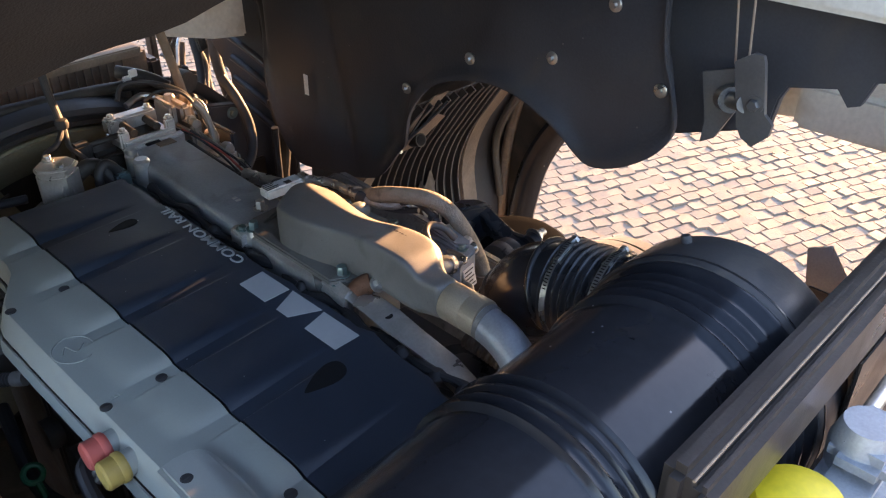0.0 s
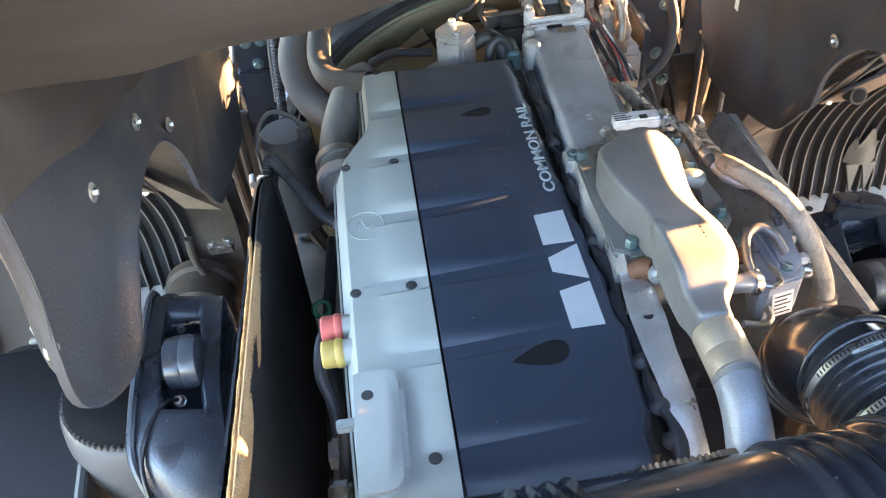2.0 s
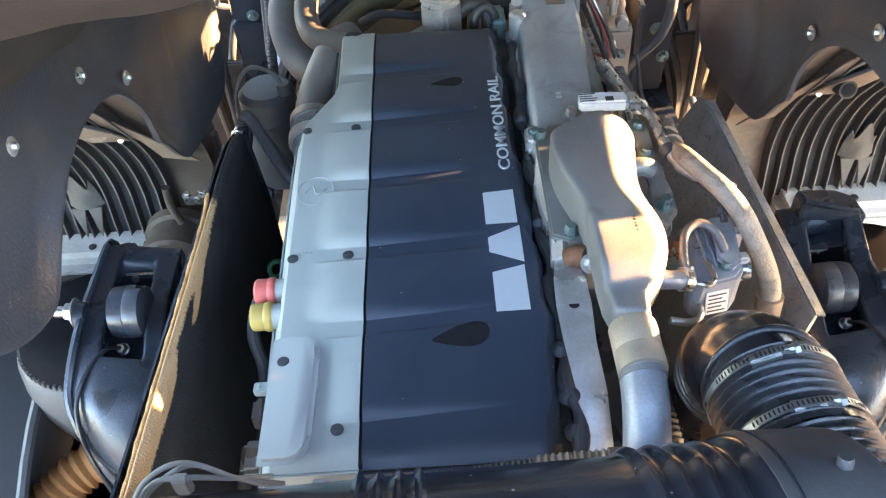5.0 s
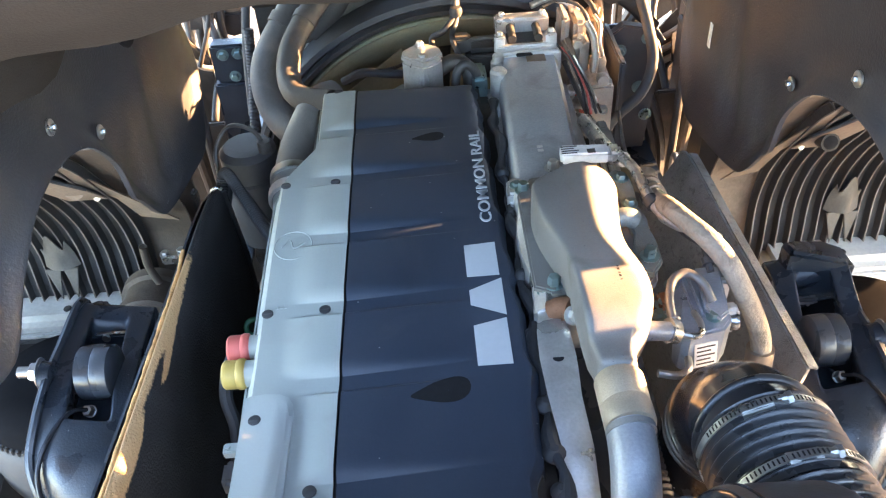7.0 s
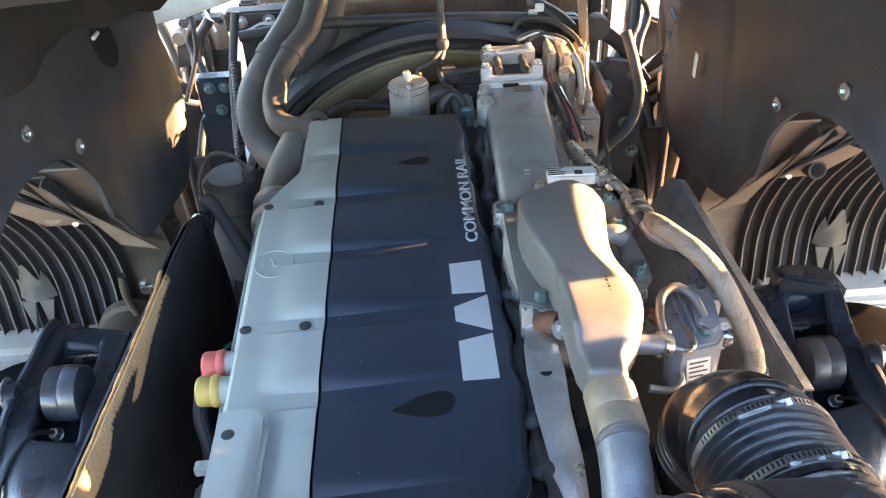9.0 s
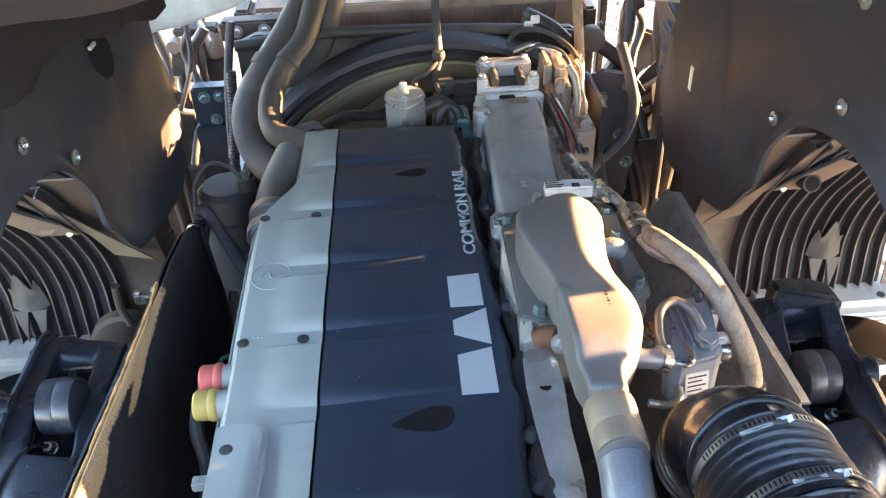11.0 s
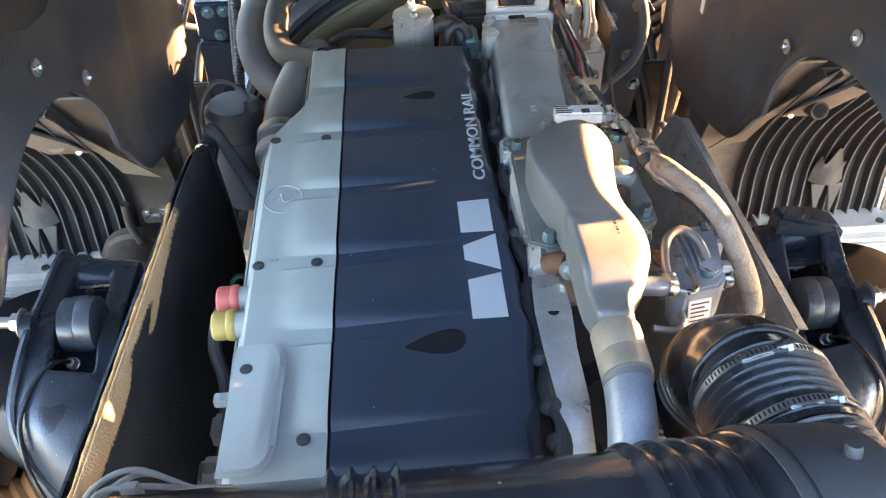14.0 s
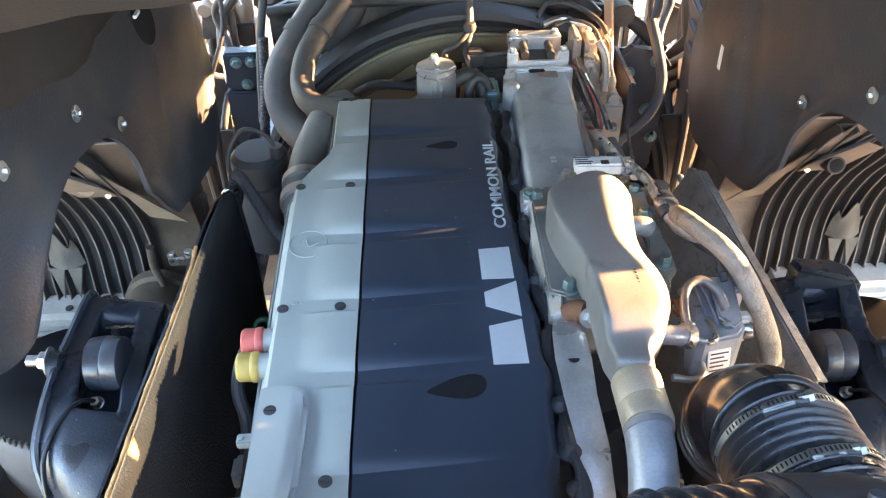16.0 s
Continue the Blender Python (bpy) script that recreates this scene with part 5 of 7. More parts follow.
def air_spring(s):
    t = thing("air_spring", (-0.50, 0.30, 0.7), "rubber air spring with a crimped black top and a grey skirt", "air spring", "air springs")
    c = (-0.492, 0.385, 0)
    part("top_plate", revolve([(0, 1.215), (0.06, 1.214), (0.100, 1.205), (0.122, 1.187), (0.128, 1.17), (0.128, 1.162), (0, 1.162)], c, "z", 40), M_DOME, t, sharp=80)
    part("skirt", revolve([(0.126, 1.168), (0.140, 1.150), (0.146, 1.11), (0.144, 1.05), (0.130, 0.97), (0.105, 0.90), (0.09, 0.80), (0.09, 0.70)], c, "z", 40), M_DRUM, t, sharp=80)
    part("crimp", merged(*[box(0.125, 0.1315, -0.003, 0.003, 1.160, 1.174, 0.001, Matrix.Translation(c) @ Matrix.Rotation(2 * math.pi * k / 72, 4, "Z")) for k in range(72)]), M_BLACK, t, "crimped edge")
    part("base", revolve([(0, 0.70), (0.12, 0.70), (0.12, 0.68), (0, 0.68)], c, "z", 32), M_IRON, t)


# ---- wheel-arch liners of the tilted cab ----
LINER = [(1.22, 1.92), (1.21, 1.71), (1.145, 1.61), (1.113, 1.535), (1.085, 1.469), (1.066, 1.40), (1.037, 1.333), (0.995, 1.273), (0.955, 1.254), (0.865, 1.265), (0.776, 1.282), (0.715, 1.300), (0.672, 1.318), (0.638, 1.352), (0.606, 1.398), (0.585, 1.422), (0.580, 1.450),
         (0.572, 1.495), (0.540, 1.545), (0.495, 1.586), (0.43, 1.613), (0.35, 1.629), (0.28, 1.626), (0.22, 1.607), (0.17, 1.582), (0.136, 1.558), (0.105, 1.545), (0.06, 1.556),
         (0.015, 1.582), (-0.02, 1.615), (-0.036, 1.655), (-0.022, 1.715), (0.0, 1.78), (0.012, 1.92)]


def wheel_liner(s, bolts):
    t = thing("wheel_arch_liner", (0.757, 0.5, 1.28), "moulded black plastic wheel-arch liner of the tilted cab", "wheel arch", "wheel arch liners")
    # a fan of quads between the outline and a line near its top, so that the face can be dished
    pts = [Vector((0, *p)) for p in LINER]
    fine = smooth_path(pts, 3)
    n = len(fine)
    top = [Vector((0, 1.22 + (0.012 - 1.22) * k / (n - 1), 1.93)) for k in range(n)]

    def place(k, v):
        p = fine[k].lerp(top[k], v)
        edge = smoothstep(0.0, 0.12, v)
        x = 0.757 - 0.016 + 0.016 * edge - 0.012 * smoothstep(0.75, 1.1, p.y) + 0.006 * math.sin(p.y * 9) * math.sin(p.z * 7)
        x += 0.012 * math.exp(-((p.y - 0.80 - 0.2 * (p.z - 1.4)) / 0.03) ** 2) * edge
        x += 0.05 * smoothstep(1.06, 1.15, p.y)
        x += 0.018 * smoothstep(0.70, 0.66, p.y) * smoothstep(1.30, 1.36, p.z) * smoothstep(1.46, 1.40, p.z) * edge
        return (x, p.y, p.z)
    part("shell", grid(range(n), [0, 0.015, 0.03, 0.06, 0.1, 0.2, 0.35, 0.5, 0.7, 0.9, 1.0], place, 0.004), M_LINER, t, sharp=70)
    part("edge_return", grid(range(1, n - 1), [0, 0.5, 1.0], lambda k, v: Vector(place(k, 0.0)) + Vector((0.009 * v, 0, 0.002 * v)), 0.003), M_LINER, t, sharp=70)
    for y, z in bolts:
        part("screw", merged(disc((0.756, y, z), (-1, 0, 0), 0.012, 0.004), bolt((0.753, y, z), (-1, 0, 0), r=0.005, h=0.006, washer=1.0)), M_STEEL, t, "steel washer screw")
    part("drain_tip", disc((0.752, 0.70, 1.322), (-0.6, 0, 0.6), 0.010, 0.006), M_LINER, t)
    if not FLIP[0]:
        part("sticker", box(0.7335, 0.7350, 0.90, 0.915, 1.452, 1.502, 0.0003), M_LABEL, t, "small white sticker")
    else:
        part("pocket", plate([(0.785 + 0.045 * math.cos(q) - 0.02 * math.sin(q), 1.645 + 0.052 * math.sin(q)) for q in np.linspace(0, 2 * math.pi, 25)[:-1]], 0.004, lambda u, v, w: (0.7555 - w, u, v), 0.001), M_VOID, t, "dark oval cut-out")
        part("clip", box(0.742, 0.748, 0.722, 0.748, 1.672, 1.678, 0.001), M_LABEL, t, "small white clip")


# ---- mudguards, air springs and wheels on both sides ----
GUARD = [(0.86, 0.62), (0.862, 0.80), (0.868, 0.95), (0.884, 1.05), (0.882, 1.11), (0.866, 1.175), (0.83, 1.25), (0.785, 1.315), (0.725, 1.40), (0.685, 1.445)]
GUARD_BY_Z = [(z, y) for y, z in GUARD]


def mudguard(s):
    t = thing("mudguard", (1.15, 0.9, 0.62), "dusty black ribbed plastic mudguard arch", "mudguard", "mudguards")
    fine = smooth_path([Vector((0, *p)) for p in GUARD], 3)
    n = len(fine)

    def outward(k):
        q = (fine[min(k + 1, n - 1)] - fine[max(k - 1, 0)]).normalized()
        return Vector((0, -q.z, q.y))

    def on_guard(off):
        return lambda u, v, w: (u, interp(v, GUARD_BY_Z) - off - w, v)
    part("sheet", grid(np.linspace(0.885, 1.245, 13), range(n), lambda x, k: Vector((x, fine[k].y, fine[k].z)), 0.003), M_GUARD, t, sharp=60)
    for q in range(12):
        rib = part("rib", grid([0, 0.4, 1], range(n), lambda u, k: Vector((0.888 + 0.030 * q + 0.006 * u, fine[k].y, fine[k].z)) + 0.016 * u * outward(k), 0.003), M_GUARD, t)
        part("rib_edge", sweep([Vector((0.894 + 0.030 * q, fine[k].y, fine[k].z)) + 0.0165 * outward(k) for k in range(n)], 0.0019, 6), M_RIB, rib, "dusty worn edge")
    part("dark_band", grid([1.305, 1.36, 1.44], range(n), lambda x, k: (x, fine[k].y - 0.004, fine[k].z), 0.004), M_BLACK, t, sharp=60)
    part("band_strut", tube([(1.40, fine[6].y - 0.02, fine[6].z), (1.375, fine[n // 2].y - 0.022, fine[n // 2].z), (1.34, fine[n - 5].y - 0.02, fine[n - 5].z)], 0.012, 10, 4), M_LEAF, t)
    part("smooth_band", grid([1.25, 1.275, 1.305], range(n), lambda x, k: (x, fine[k].y - 0.01, fine[k].z), 0.004), M_DUSTY, t, sharp=60)
    part("inner_band", plate([(0.925, 1.46), (0.975, 1.46), (0.905, 1.31), (0.885, 1.26), (0.868, 1.18), (0.793, 1.158), (0.868, 1.285)], 0.004, on_guard(0.012)), M_DUSTY, t, "smooth dusty tan band")
    part("wheel_house_wall", grid([0.775, 0.9, 1.1, 1.44], [1.24, 1.36, 1.48, 1.62], lambda x, z: (x, 0.905 - 0.28 * (z - 1.24), z), 0.004), M_DUSTY, t, "dusty tan wheel-house wall")
    part("seam", tube([(0.83, 0.86, 1.30), (0.93, 0.838, 1.40), (1.02, 0.82, 1.475)], 0.005, 8, 4), M_BLACK, t)
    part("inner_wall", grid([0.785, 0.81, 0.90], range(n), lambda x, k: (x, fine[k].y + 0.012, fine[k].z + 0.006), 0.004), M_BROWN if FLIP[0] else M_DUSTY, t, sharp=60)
    part("bracket_plate", plate([(0.888, 1.284), (0.908, 1.329), (0.962, 1.400), (1.008, 1.374), (0.988, 1.335), (0.965, 1.285)], 0.005, on_guard(0.026), 0.001), M_DUSTY, t, "dusty tan bracket plate")
    yb = interp(1.316, GUARD_BY_Z)
    if FLIP[0]:
        part("pressing", revolve([(0, 0), (0.021, 0), (0.019, 0.004), (0.010, 0.006), (0, 0.006)], (0.940, yb - 0.028, 1.322), "y", 24), M_DUSTY, t, "shallow round pressing")
    else:
        part("plate_stub", tube([(0.938, yb - 0.024, 1.316), (0.938, yb - 0.055, 1.326)], 0.018, 18, 2), M_SOOT, t, "short pipe stub")
        part("stub_hole", disc((0.938, yb - 0.0555, 1.3262), (0, -1, 0.3), 0.014, 0.001), M_VOID, t)
    part("plate_bolt", bolt((0.905, interp(1.292, GUARD_BY_Z) - 0.031, 1.292), (0, -1, 0.3), r=0.004, h=0.004), M_STEEL, t)
    part("wire", tube([(0.905, interp(1.335, GUARD_BY_Z) - 0.03, 1.335), (0.945, interp(1.385, GUARD_BY_Z) - 0.03, 1.385), (0.98, interp(1.43, GUARD_BY_Z) - 0.02, 1.43)], 0.004, 8, 4), M_BLACK, t)
    part("leaf_bracket", grid(np.linspace(-1, 1, 13), np.linspace(0, 1, 7), lambda u, v: (1.088 + 0.040 * u * (1 - 0.25 * v), interp(1.046 + 0.11 * v, GUARD_BY_Z) - 0.014 - 0.026 * math.cos(1.35 * u) * (1 - 0.75 * v), 1.046 + v * (0.075 + 0.022 * math.cos(4.2 * u - 0.5))), 0.003), M_LEAF, t, "curved sheet bracket with two points", sharp=80)
    for q in range(2):
        part("tooth", plate([(1.056 + 0.040 * q, 1.040), (1.090 + 0.040 * q, 1.040), (1.078 + 0.036 * q, 0.958)], 0.006, on_guard(0.020), 0.001), M_LEAF, t, "pale pointed tongue")
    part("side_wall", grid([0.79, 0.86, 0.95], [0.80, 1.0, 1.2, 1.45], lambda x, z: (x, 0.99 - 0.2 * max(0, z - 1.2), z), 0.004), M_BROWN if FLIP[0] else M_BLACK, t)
    if FLIP[0]:
        for x in (0.775, 0.835, 0.90):
            part("stiffener", box(x, x + 0.014, 0.945, 0.968, 0.82, 1.16, 0.004), M_SOOT, t)
        part("cross_stiffener", box(0.77, 0.92, 0.936, 0.955, 1.04, 1.06, 0.004), M_SOOT, t)
        t7 = thing("round_housing", (0.90, 0.80, 0.7), "dusty brown round housing with a clamp beside the mudguard", "housing")
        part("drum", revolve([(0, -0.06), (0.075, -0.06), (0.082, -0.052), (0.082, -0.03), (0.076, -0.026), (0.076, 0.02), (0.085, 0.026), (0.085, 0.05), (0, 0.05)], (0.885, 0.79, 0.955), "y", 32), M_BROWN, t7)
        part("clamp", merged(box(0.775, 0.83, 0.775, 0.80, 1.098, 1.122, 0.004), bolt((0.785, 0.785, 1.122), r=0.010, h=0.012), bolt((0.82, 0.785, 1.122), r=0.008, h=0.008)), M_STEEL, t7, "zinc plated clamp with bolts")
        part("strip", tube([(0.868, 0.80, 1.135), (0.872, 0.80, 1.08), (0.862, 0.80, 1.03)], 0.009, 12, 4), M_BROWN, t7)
    t2 = thing("wheel_house_panel", (1.42, 0.6, 0.9), "dark inner panel of the wheel house with a dusty strut", "panel")
    part("panel", plate([(0.80, 0.80), (1.12, 0.80), (1.05, 1.10), (0.98, 1.25), (0.90, 1.36), (0.78, 1.41), (0.66, 1.33), (0.69, 1.22), (0.76, 1.05)], 0.01, lambda u, v, w: (1.44 + w, u, v)), M_SOOT, t2)
    part("strut", tube([(1.425, 0.86, 0.85), (1.425, 0.85, 1.10), (1.425, 0.80, 1.32)], 0.016, 10, 4), M_DUSTY, t2)
    t3 = thing("fender_lip", (1.40, 0.5, 0.85), "curved black fender lip", "fender")
    part("lip", sweep(smooth_path([(1.45, 0.81, 0.80), (1.45, 0.79, 0.93), (1.45, 0.755, 1.07), (1.45, 0.68, 1.21), (1.45, 0.58, 1.31), (1.46, 0.42, 1.39), (1.46, 0.2, 1.44)], 6), 0.022, 12, 2.0), M_GLOSS, t3)
    # Plate added out of view to keep the sun off valve and hoses.
    part("wing", plate([(0.10, 1.43), (0.45, 1.385), (0.66, 1.30), (0.80, 1.05), (1.20, 1.05), (1.20, 1.60), (-0.05, 1.60), (-0.05, 1.45)], 0.02, lambda u, v, w: (1.455 + w, u, v), 0.004), M_WHITE, t3, "unseen white plate that keeps sun off the valve")
    t4 = thing("step_panel", (1.2, 0.95, 0.3), "dusty white painted step panel", "step")
    part("panel", box(0.925, 1.29, 0.785, 0.98, 0.55, 0.95, 0.02), M_WHITE, t4)
    part("edge_strip", box(0.925, 1.29, 0.770, 0.786, 0.86, 0.92, 0.005), M_WHITE, t4)
    for x in (0.97, 1.10, 1.23):
        part("screw", disc((x, 0.82, 0.95), (0, 0, 1), 0.009, 0.004), M_SOOT, t4)


def tyre(s):
    """A grooved tyre on its rim, built round the x axis from its inner shoulder and set on the ground, steered."""
    R, W = 0.530, 0.29
    hub, steer = ((1.045, 0.40), 0.0) if FLIP[0] else ((1.052, 0.260), -0.426)
    t = thing("truck_wheel", (hub[0] + 0.15, hub[1] - 0.06, 0.0), "dusty grey truck tyre with straight tread grooves", "wheel", "front wheels")
    shoulder = ((0.03, 0.29), (0.005, 0.33), (0.0, 0.42), (0.008, 0.495), (0.022, 0.520))
    prof = [(r, dx) for dx, r in shoulder]
    g = np.linspace(0.030, W - 0.030, 6)
    for a, b in zip(g, g[1:]):
        prof += [(R, a), (R + 0.002, b - 0.011), (R - 0.012, b - 0.009), (R - 0.012, b - 0.002)]
    prof += [(r, W - dx) for dx, r in reversed(shoulder)]
    place = Matrix.Translation((hub[0], hub[1], R)) @ Matrix.Rotation(steer, 4, "Z")
    if FLIP[0]:
        fl = thing("mud_flap", (1.2, 0.0, 0.6), "dark dusty mudguard over the front wheel", "mudguard")
        part("sheet", grid([1.00, 1.02, 1.2, 1.38, 1.40], np.linspace(70, 190, 20), lambda x, a: (x, 0.40 + 0.575 * math.cos(radians(a)), 0.525 + 0.575 * math.sin(radians(a))), 0.006), M_VOID, fl)
        part("lip", sweep([(1.005, 0.40 + 0.58 * math.cos(radians(a)), 0.525 + 0.58 * math.sin(radians(a))) for a in range(70, 191, 6)], 0.010, 8), M_BLACK, fl)
    bm = revolve(prof, (0, 0, 0), "x", 72)
    bm.transform(place)
    part("tyre", bm, M_TYRE, t, sharp=50)
    bm = revolve([(0.29, 0.03), (0.27, 0.05), (0.25, 0.14), (0.12, 0.15), (0.11, 0.05), (0, 0.05)], (0, 0, 0), "x", 40)
    bm.transform(place)
    part("rim", bm, M_SOOT, t)


for flip, bolts in ((False, ((0.583, 1.551), (0.406, 1.658), (0.214, 1.706), (0.0, 1.705), (0.42, 1.80), (0.10, 1.82))), (True, ((0.568, 1.564), (0.43, 1.66), (0.21, 1.71), (-0.015, 1.70), (0.52, 1.80)))):
    FLIP[0] = flip
    wheel_liner(flip, bolts)
    mudguard(flip)
    tyre(flip)
    FLIP[0] = not flip
    frame_rail(flip)
    cab_mount(flip, 0.0 if flip else 0.052, 0.0)
    air_spring(flip)
FLIP[0] = False

# ---- underside of the tilted cab ----
cab = thing("tilted_cab", (0.2, 0.3, 1.98), "underside of the tilted cab with a dusty insulation mat", "cab")
# Added above the view to stop stray sun on the liner and hoses.
part("side_sill", box(0.90, 0.94, 1.13, 1.80, 1.600, 1.95, 0.01), M_BAR, cab, "unseen dark plate that stops sun at the front corner")
part("insulation_mat", grid(np.linspace(-0.40, 0.80, 40), np.linspace(0, 1, 14), lambda x, v: (x, 0.0 - 0.34 * v + 0.004 * math.sin(x * 23) + 0.01 * smoothstep(0.04, 0, v), 1.990 + 0.25 * v + 0.003 * math.sin(x * 41) + 0.004 * math.sin(v * 30 + x * 9) + 0.07 * v - 0.035 * smoothstep(0.1, -0.3, x)), 0.02), M_MAT, cab)
FLAP = [(-0.03, 1.873), (0.04, 1.850), (0.175, 1.803), (0.374, 1.737), (0.43, 1.738), (0.48, 1.752), (0.55, 1.742), (0.72, 1.697), (0.90, 1.652), (1.04, 1.610), (1.12, 1.60)]
part("hanging_mat", grid(np.linspace(-0.03, 1.12, 46), np.linspace(0, 1, 8), lambda y, v: (-0.312 - 0.014 * v + 0.004 * math.sin(17 * y) * (1 - v), y, (interp(y, FLAP) + 0.005 * math.sin(23 * y)) * (1 - v) + 1.96 * v), 0.010), M_MAT, cab, "hanging edge of the dusty mat", sharp=180)
part("tunnel_roof", grid([-0.40, 0.2, 0.80], [0, 0.5, 1], lambda x, v: (x, 0.03 + 1.3 * v, 2.03 - 0.22 * v), 0.03), M_LINER, cab)
part("rear_wall", grid([-1.04, 0.2, 1.45], [0, 0.5, 1], lambda x, v: (x, -0.34 + 0.5 * v, 2.33 + 1.0 * v), 0.04), M_WHITE, cab, "white painted rear wall")
part("floor", merged(box(-1.0, -0.36, -0.30, 1.25, 1.93, 2.7, 0.01), box(0.77, 1.42, -0.30, 1.25, 1.93, 2.7, 0.01)), M_LINER, cab)
part("sill", merged(box(0.80, 1.45, -0.50, 0.02, 1.858, 1.93, 0.01)), M_WHITE, cab, "white painted sill")
part("sill", merged(box(-1.04, -0.39, -0.50, 0.02, 1.845, 1.93, 0.01)), M_WHITE, cab, "white painted sill")
part("corner_panel", plate([(-0.62, 1.97), (-0.33, 1.97), (-0.285, 2.0), (-0.269, 2.035), (-0.276, 2.063), (-0.273, 2.076), (-0.261, 2.088), (-0.252, 2.12), (-0.247, 2.20), (-0.28, 2.40), (-0.62, 2.40)], 0.012, lambda u, v, w: (u - 0.007, -0.28 - w, v), 0.003), M_WHITE, cab, "white painted rear corner panel")
# The beam's top and outer arms are added out of view to block sun.
part("front_beam", plate([(-0.49, 1.463), (-0.34, 1.487), (-0.21, 1.525), (-0.14, 1.56), (0.55, 1.56), (0.62, 1.525), (0.75, 1.49), (0.90, 1.470), (0.98, 1.464), (1.02, 1.70), (1.44, 1.72), (1.44, 1.80), (-1.03, 1.80), (-1.03, 1.66), (-0.61, 1.64), (-0.57, 1.458)], 0.04, lambda u, v, w: (u, 1.315 + w, v), 0.008), M_WHITE, cab, "cream painted front beam with unseen sun-blocking arms")
# Added out of view: its notched lower edge shapes the elbow's sun patch.
part("side_skin", plate([(-0.60, 1.60), (0.195, 1.60), (0.20, 1.632), (0.308, 1.632), (0.311, 1.700), (0.400, 1.700), (0.407, 1.651), (1.20, 1.651), (1.20, 1.95), (-0.60, 1.95)], 0.03, lambda u, v, w: (1.425 + w, u, v), 0.004), M_WHITE, cab, "unseen white plate notched to shape the sun")
# Wall added to stop light leaking in over the radiator.
part("front_wall", grid([-0.24, 0.2, 0.65], [1.30, 1.7, 2.1], lambda x, z: (x, 1.78, z), 0.03), M_LINER, cab, "dark front wall added to stop light from ahead")
part("rear_skirt", plate([(0.08, 1.60), (0.016, 1.592), (-0.138, 1.648), (-0.145, 1.70), (-0.155, 1.722), (-0.225, 1.738), (-0.245, 1.715), (-0.262, 1.722), (-0.275, 1.76), (-0.42, 1.80), (-0.42, 1.90), (0.08, 1.90)], 0.02, lambda u, v, w: (0.862 + w, u, v), 0.003), M_LINER, cab)
part("step_box", box(1.25, 1.42, -0.60, -0.035, 1.50, 1.60, 0.012), M_WHITE, cab, "pale painted step box")
part("hose", tube([(0.84, -0.28, 1.95), (0.84, -0.30, 1.875), (0.842, -0.33, 1.83), (0.85, -0.38, 1.80)], 0.024, 16, 6), M_BLACK, cab)
t = thing("cab_latch", (0.75, -0.13, 1.68), "worn grey steel cab latch plates with a bolt", "latch")
part("plate", plate([(-0.042, 1.735), (-0.092, 1.753), (-0.105, 1.686), (-0.080, 1.635), (-0.058, 1.621), (-0.060, 1.658)], 0.008, lambda u, v, w: (0.80 + w, u, v)), M_LATCH, t)
part("plate", plate([(-0.123, 1.79), (-0.149, 1.808), (-0.162, 1.806), (-0.166, 1.798), (-0.181, 1.726), (-0.195, 1.714), (-0.193, 1.696), (-0.172, 1.674), (-0.154, 1.683), (-0.144, 1.698)], 0.008, lambda u, v, w: (0.725 + w, u, v)), M_LATCH, t)
part("pin", sweep([(0.728, -0.150, 1.733), (0.80, -0.088, 1.705)], 0.013, 14), M_LATCH, t)
part("collar", sweep([(0.775, -0.108, 1.714), (0.80, -0.088, 1.705)], 0.020, 16), M_LATCH, t)
part("nut", bolt((0.725, -0.164, 1.737), (-1, 0, 0), r=0.009, h=0.010), M_LATCH, t)
part("stay", merged(sweep([(0.76, -0.109, 1.775), (0.77, -0.085, 1.90)], 0.0018, 8), sweep([(0.74, -0.136, 1.795), (0.77, -0.112, 1.90)], 0.0018, 8)), M_DUSTY, t)

# ---- front of the engine bay ----
shroud = thing("fan_shroud", (0.25, 1.30, 0.7), "black fan shroud ring with a pale inner edge", "fan shroud")
FC = (0.25, 1.27, 0.89)
part("ring", revolve([(0.507, 0.0), (0.515, -0.03), (0.527, -0.035), (0.533, -0.02), (0.540, -0.03), (0.552, -0.025), (0.56, 0.0), (0.56, 0.05), (0.507, 0.05), (0.507, 0.0)], FC, "y", 72), M_BLACK, shroud)
part("inner_edge", revolve([(0.494, -0.02), (0.500, -0.025), (0.505, -0.02), (0.505, 0.01), (0.494, 0.01), (0.494, -0.02)], FC, "y", 72), M_FAN, shroud, "pale greenish inner edge")
part("panel", plate([(-0.23, 0.6), (-0.23, 1.43), (-0.18, 1.452), (0.58, 1.43), (0.62, 1.40), (0.62, 0.6)], 0.02, lambda u, v, w: (u, 1.335 + w, v)), M_SOOT, shroud)
part("top_lip", tube([(-0.23, 1.325, 1.43), (0.0, 1.32, 1.452), (0.4, 1.32, 1.44), (0.60, 1.325, 1.41)], 0.014, 12, 6), M_SOOT, shroud)
for k in range(6):
    part("rib", box(-0.1 + 0.15 * k, -0.092 + 0.15 * k, 1.315, 1.336, 1.38, 1.44, 0.002), M_SOOT, shroud)
part("washer", merged(disc((-0.11, 1.318, 1.299), (0, -1, 0.2), 0.020, 0.004), bolt((-0.11, 1.314, 1.300), (0, -1, 0.2), r=0.008, h=0.008)), M_STEEL, shroud, "steel washer bolt")
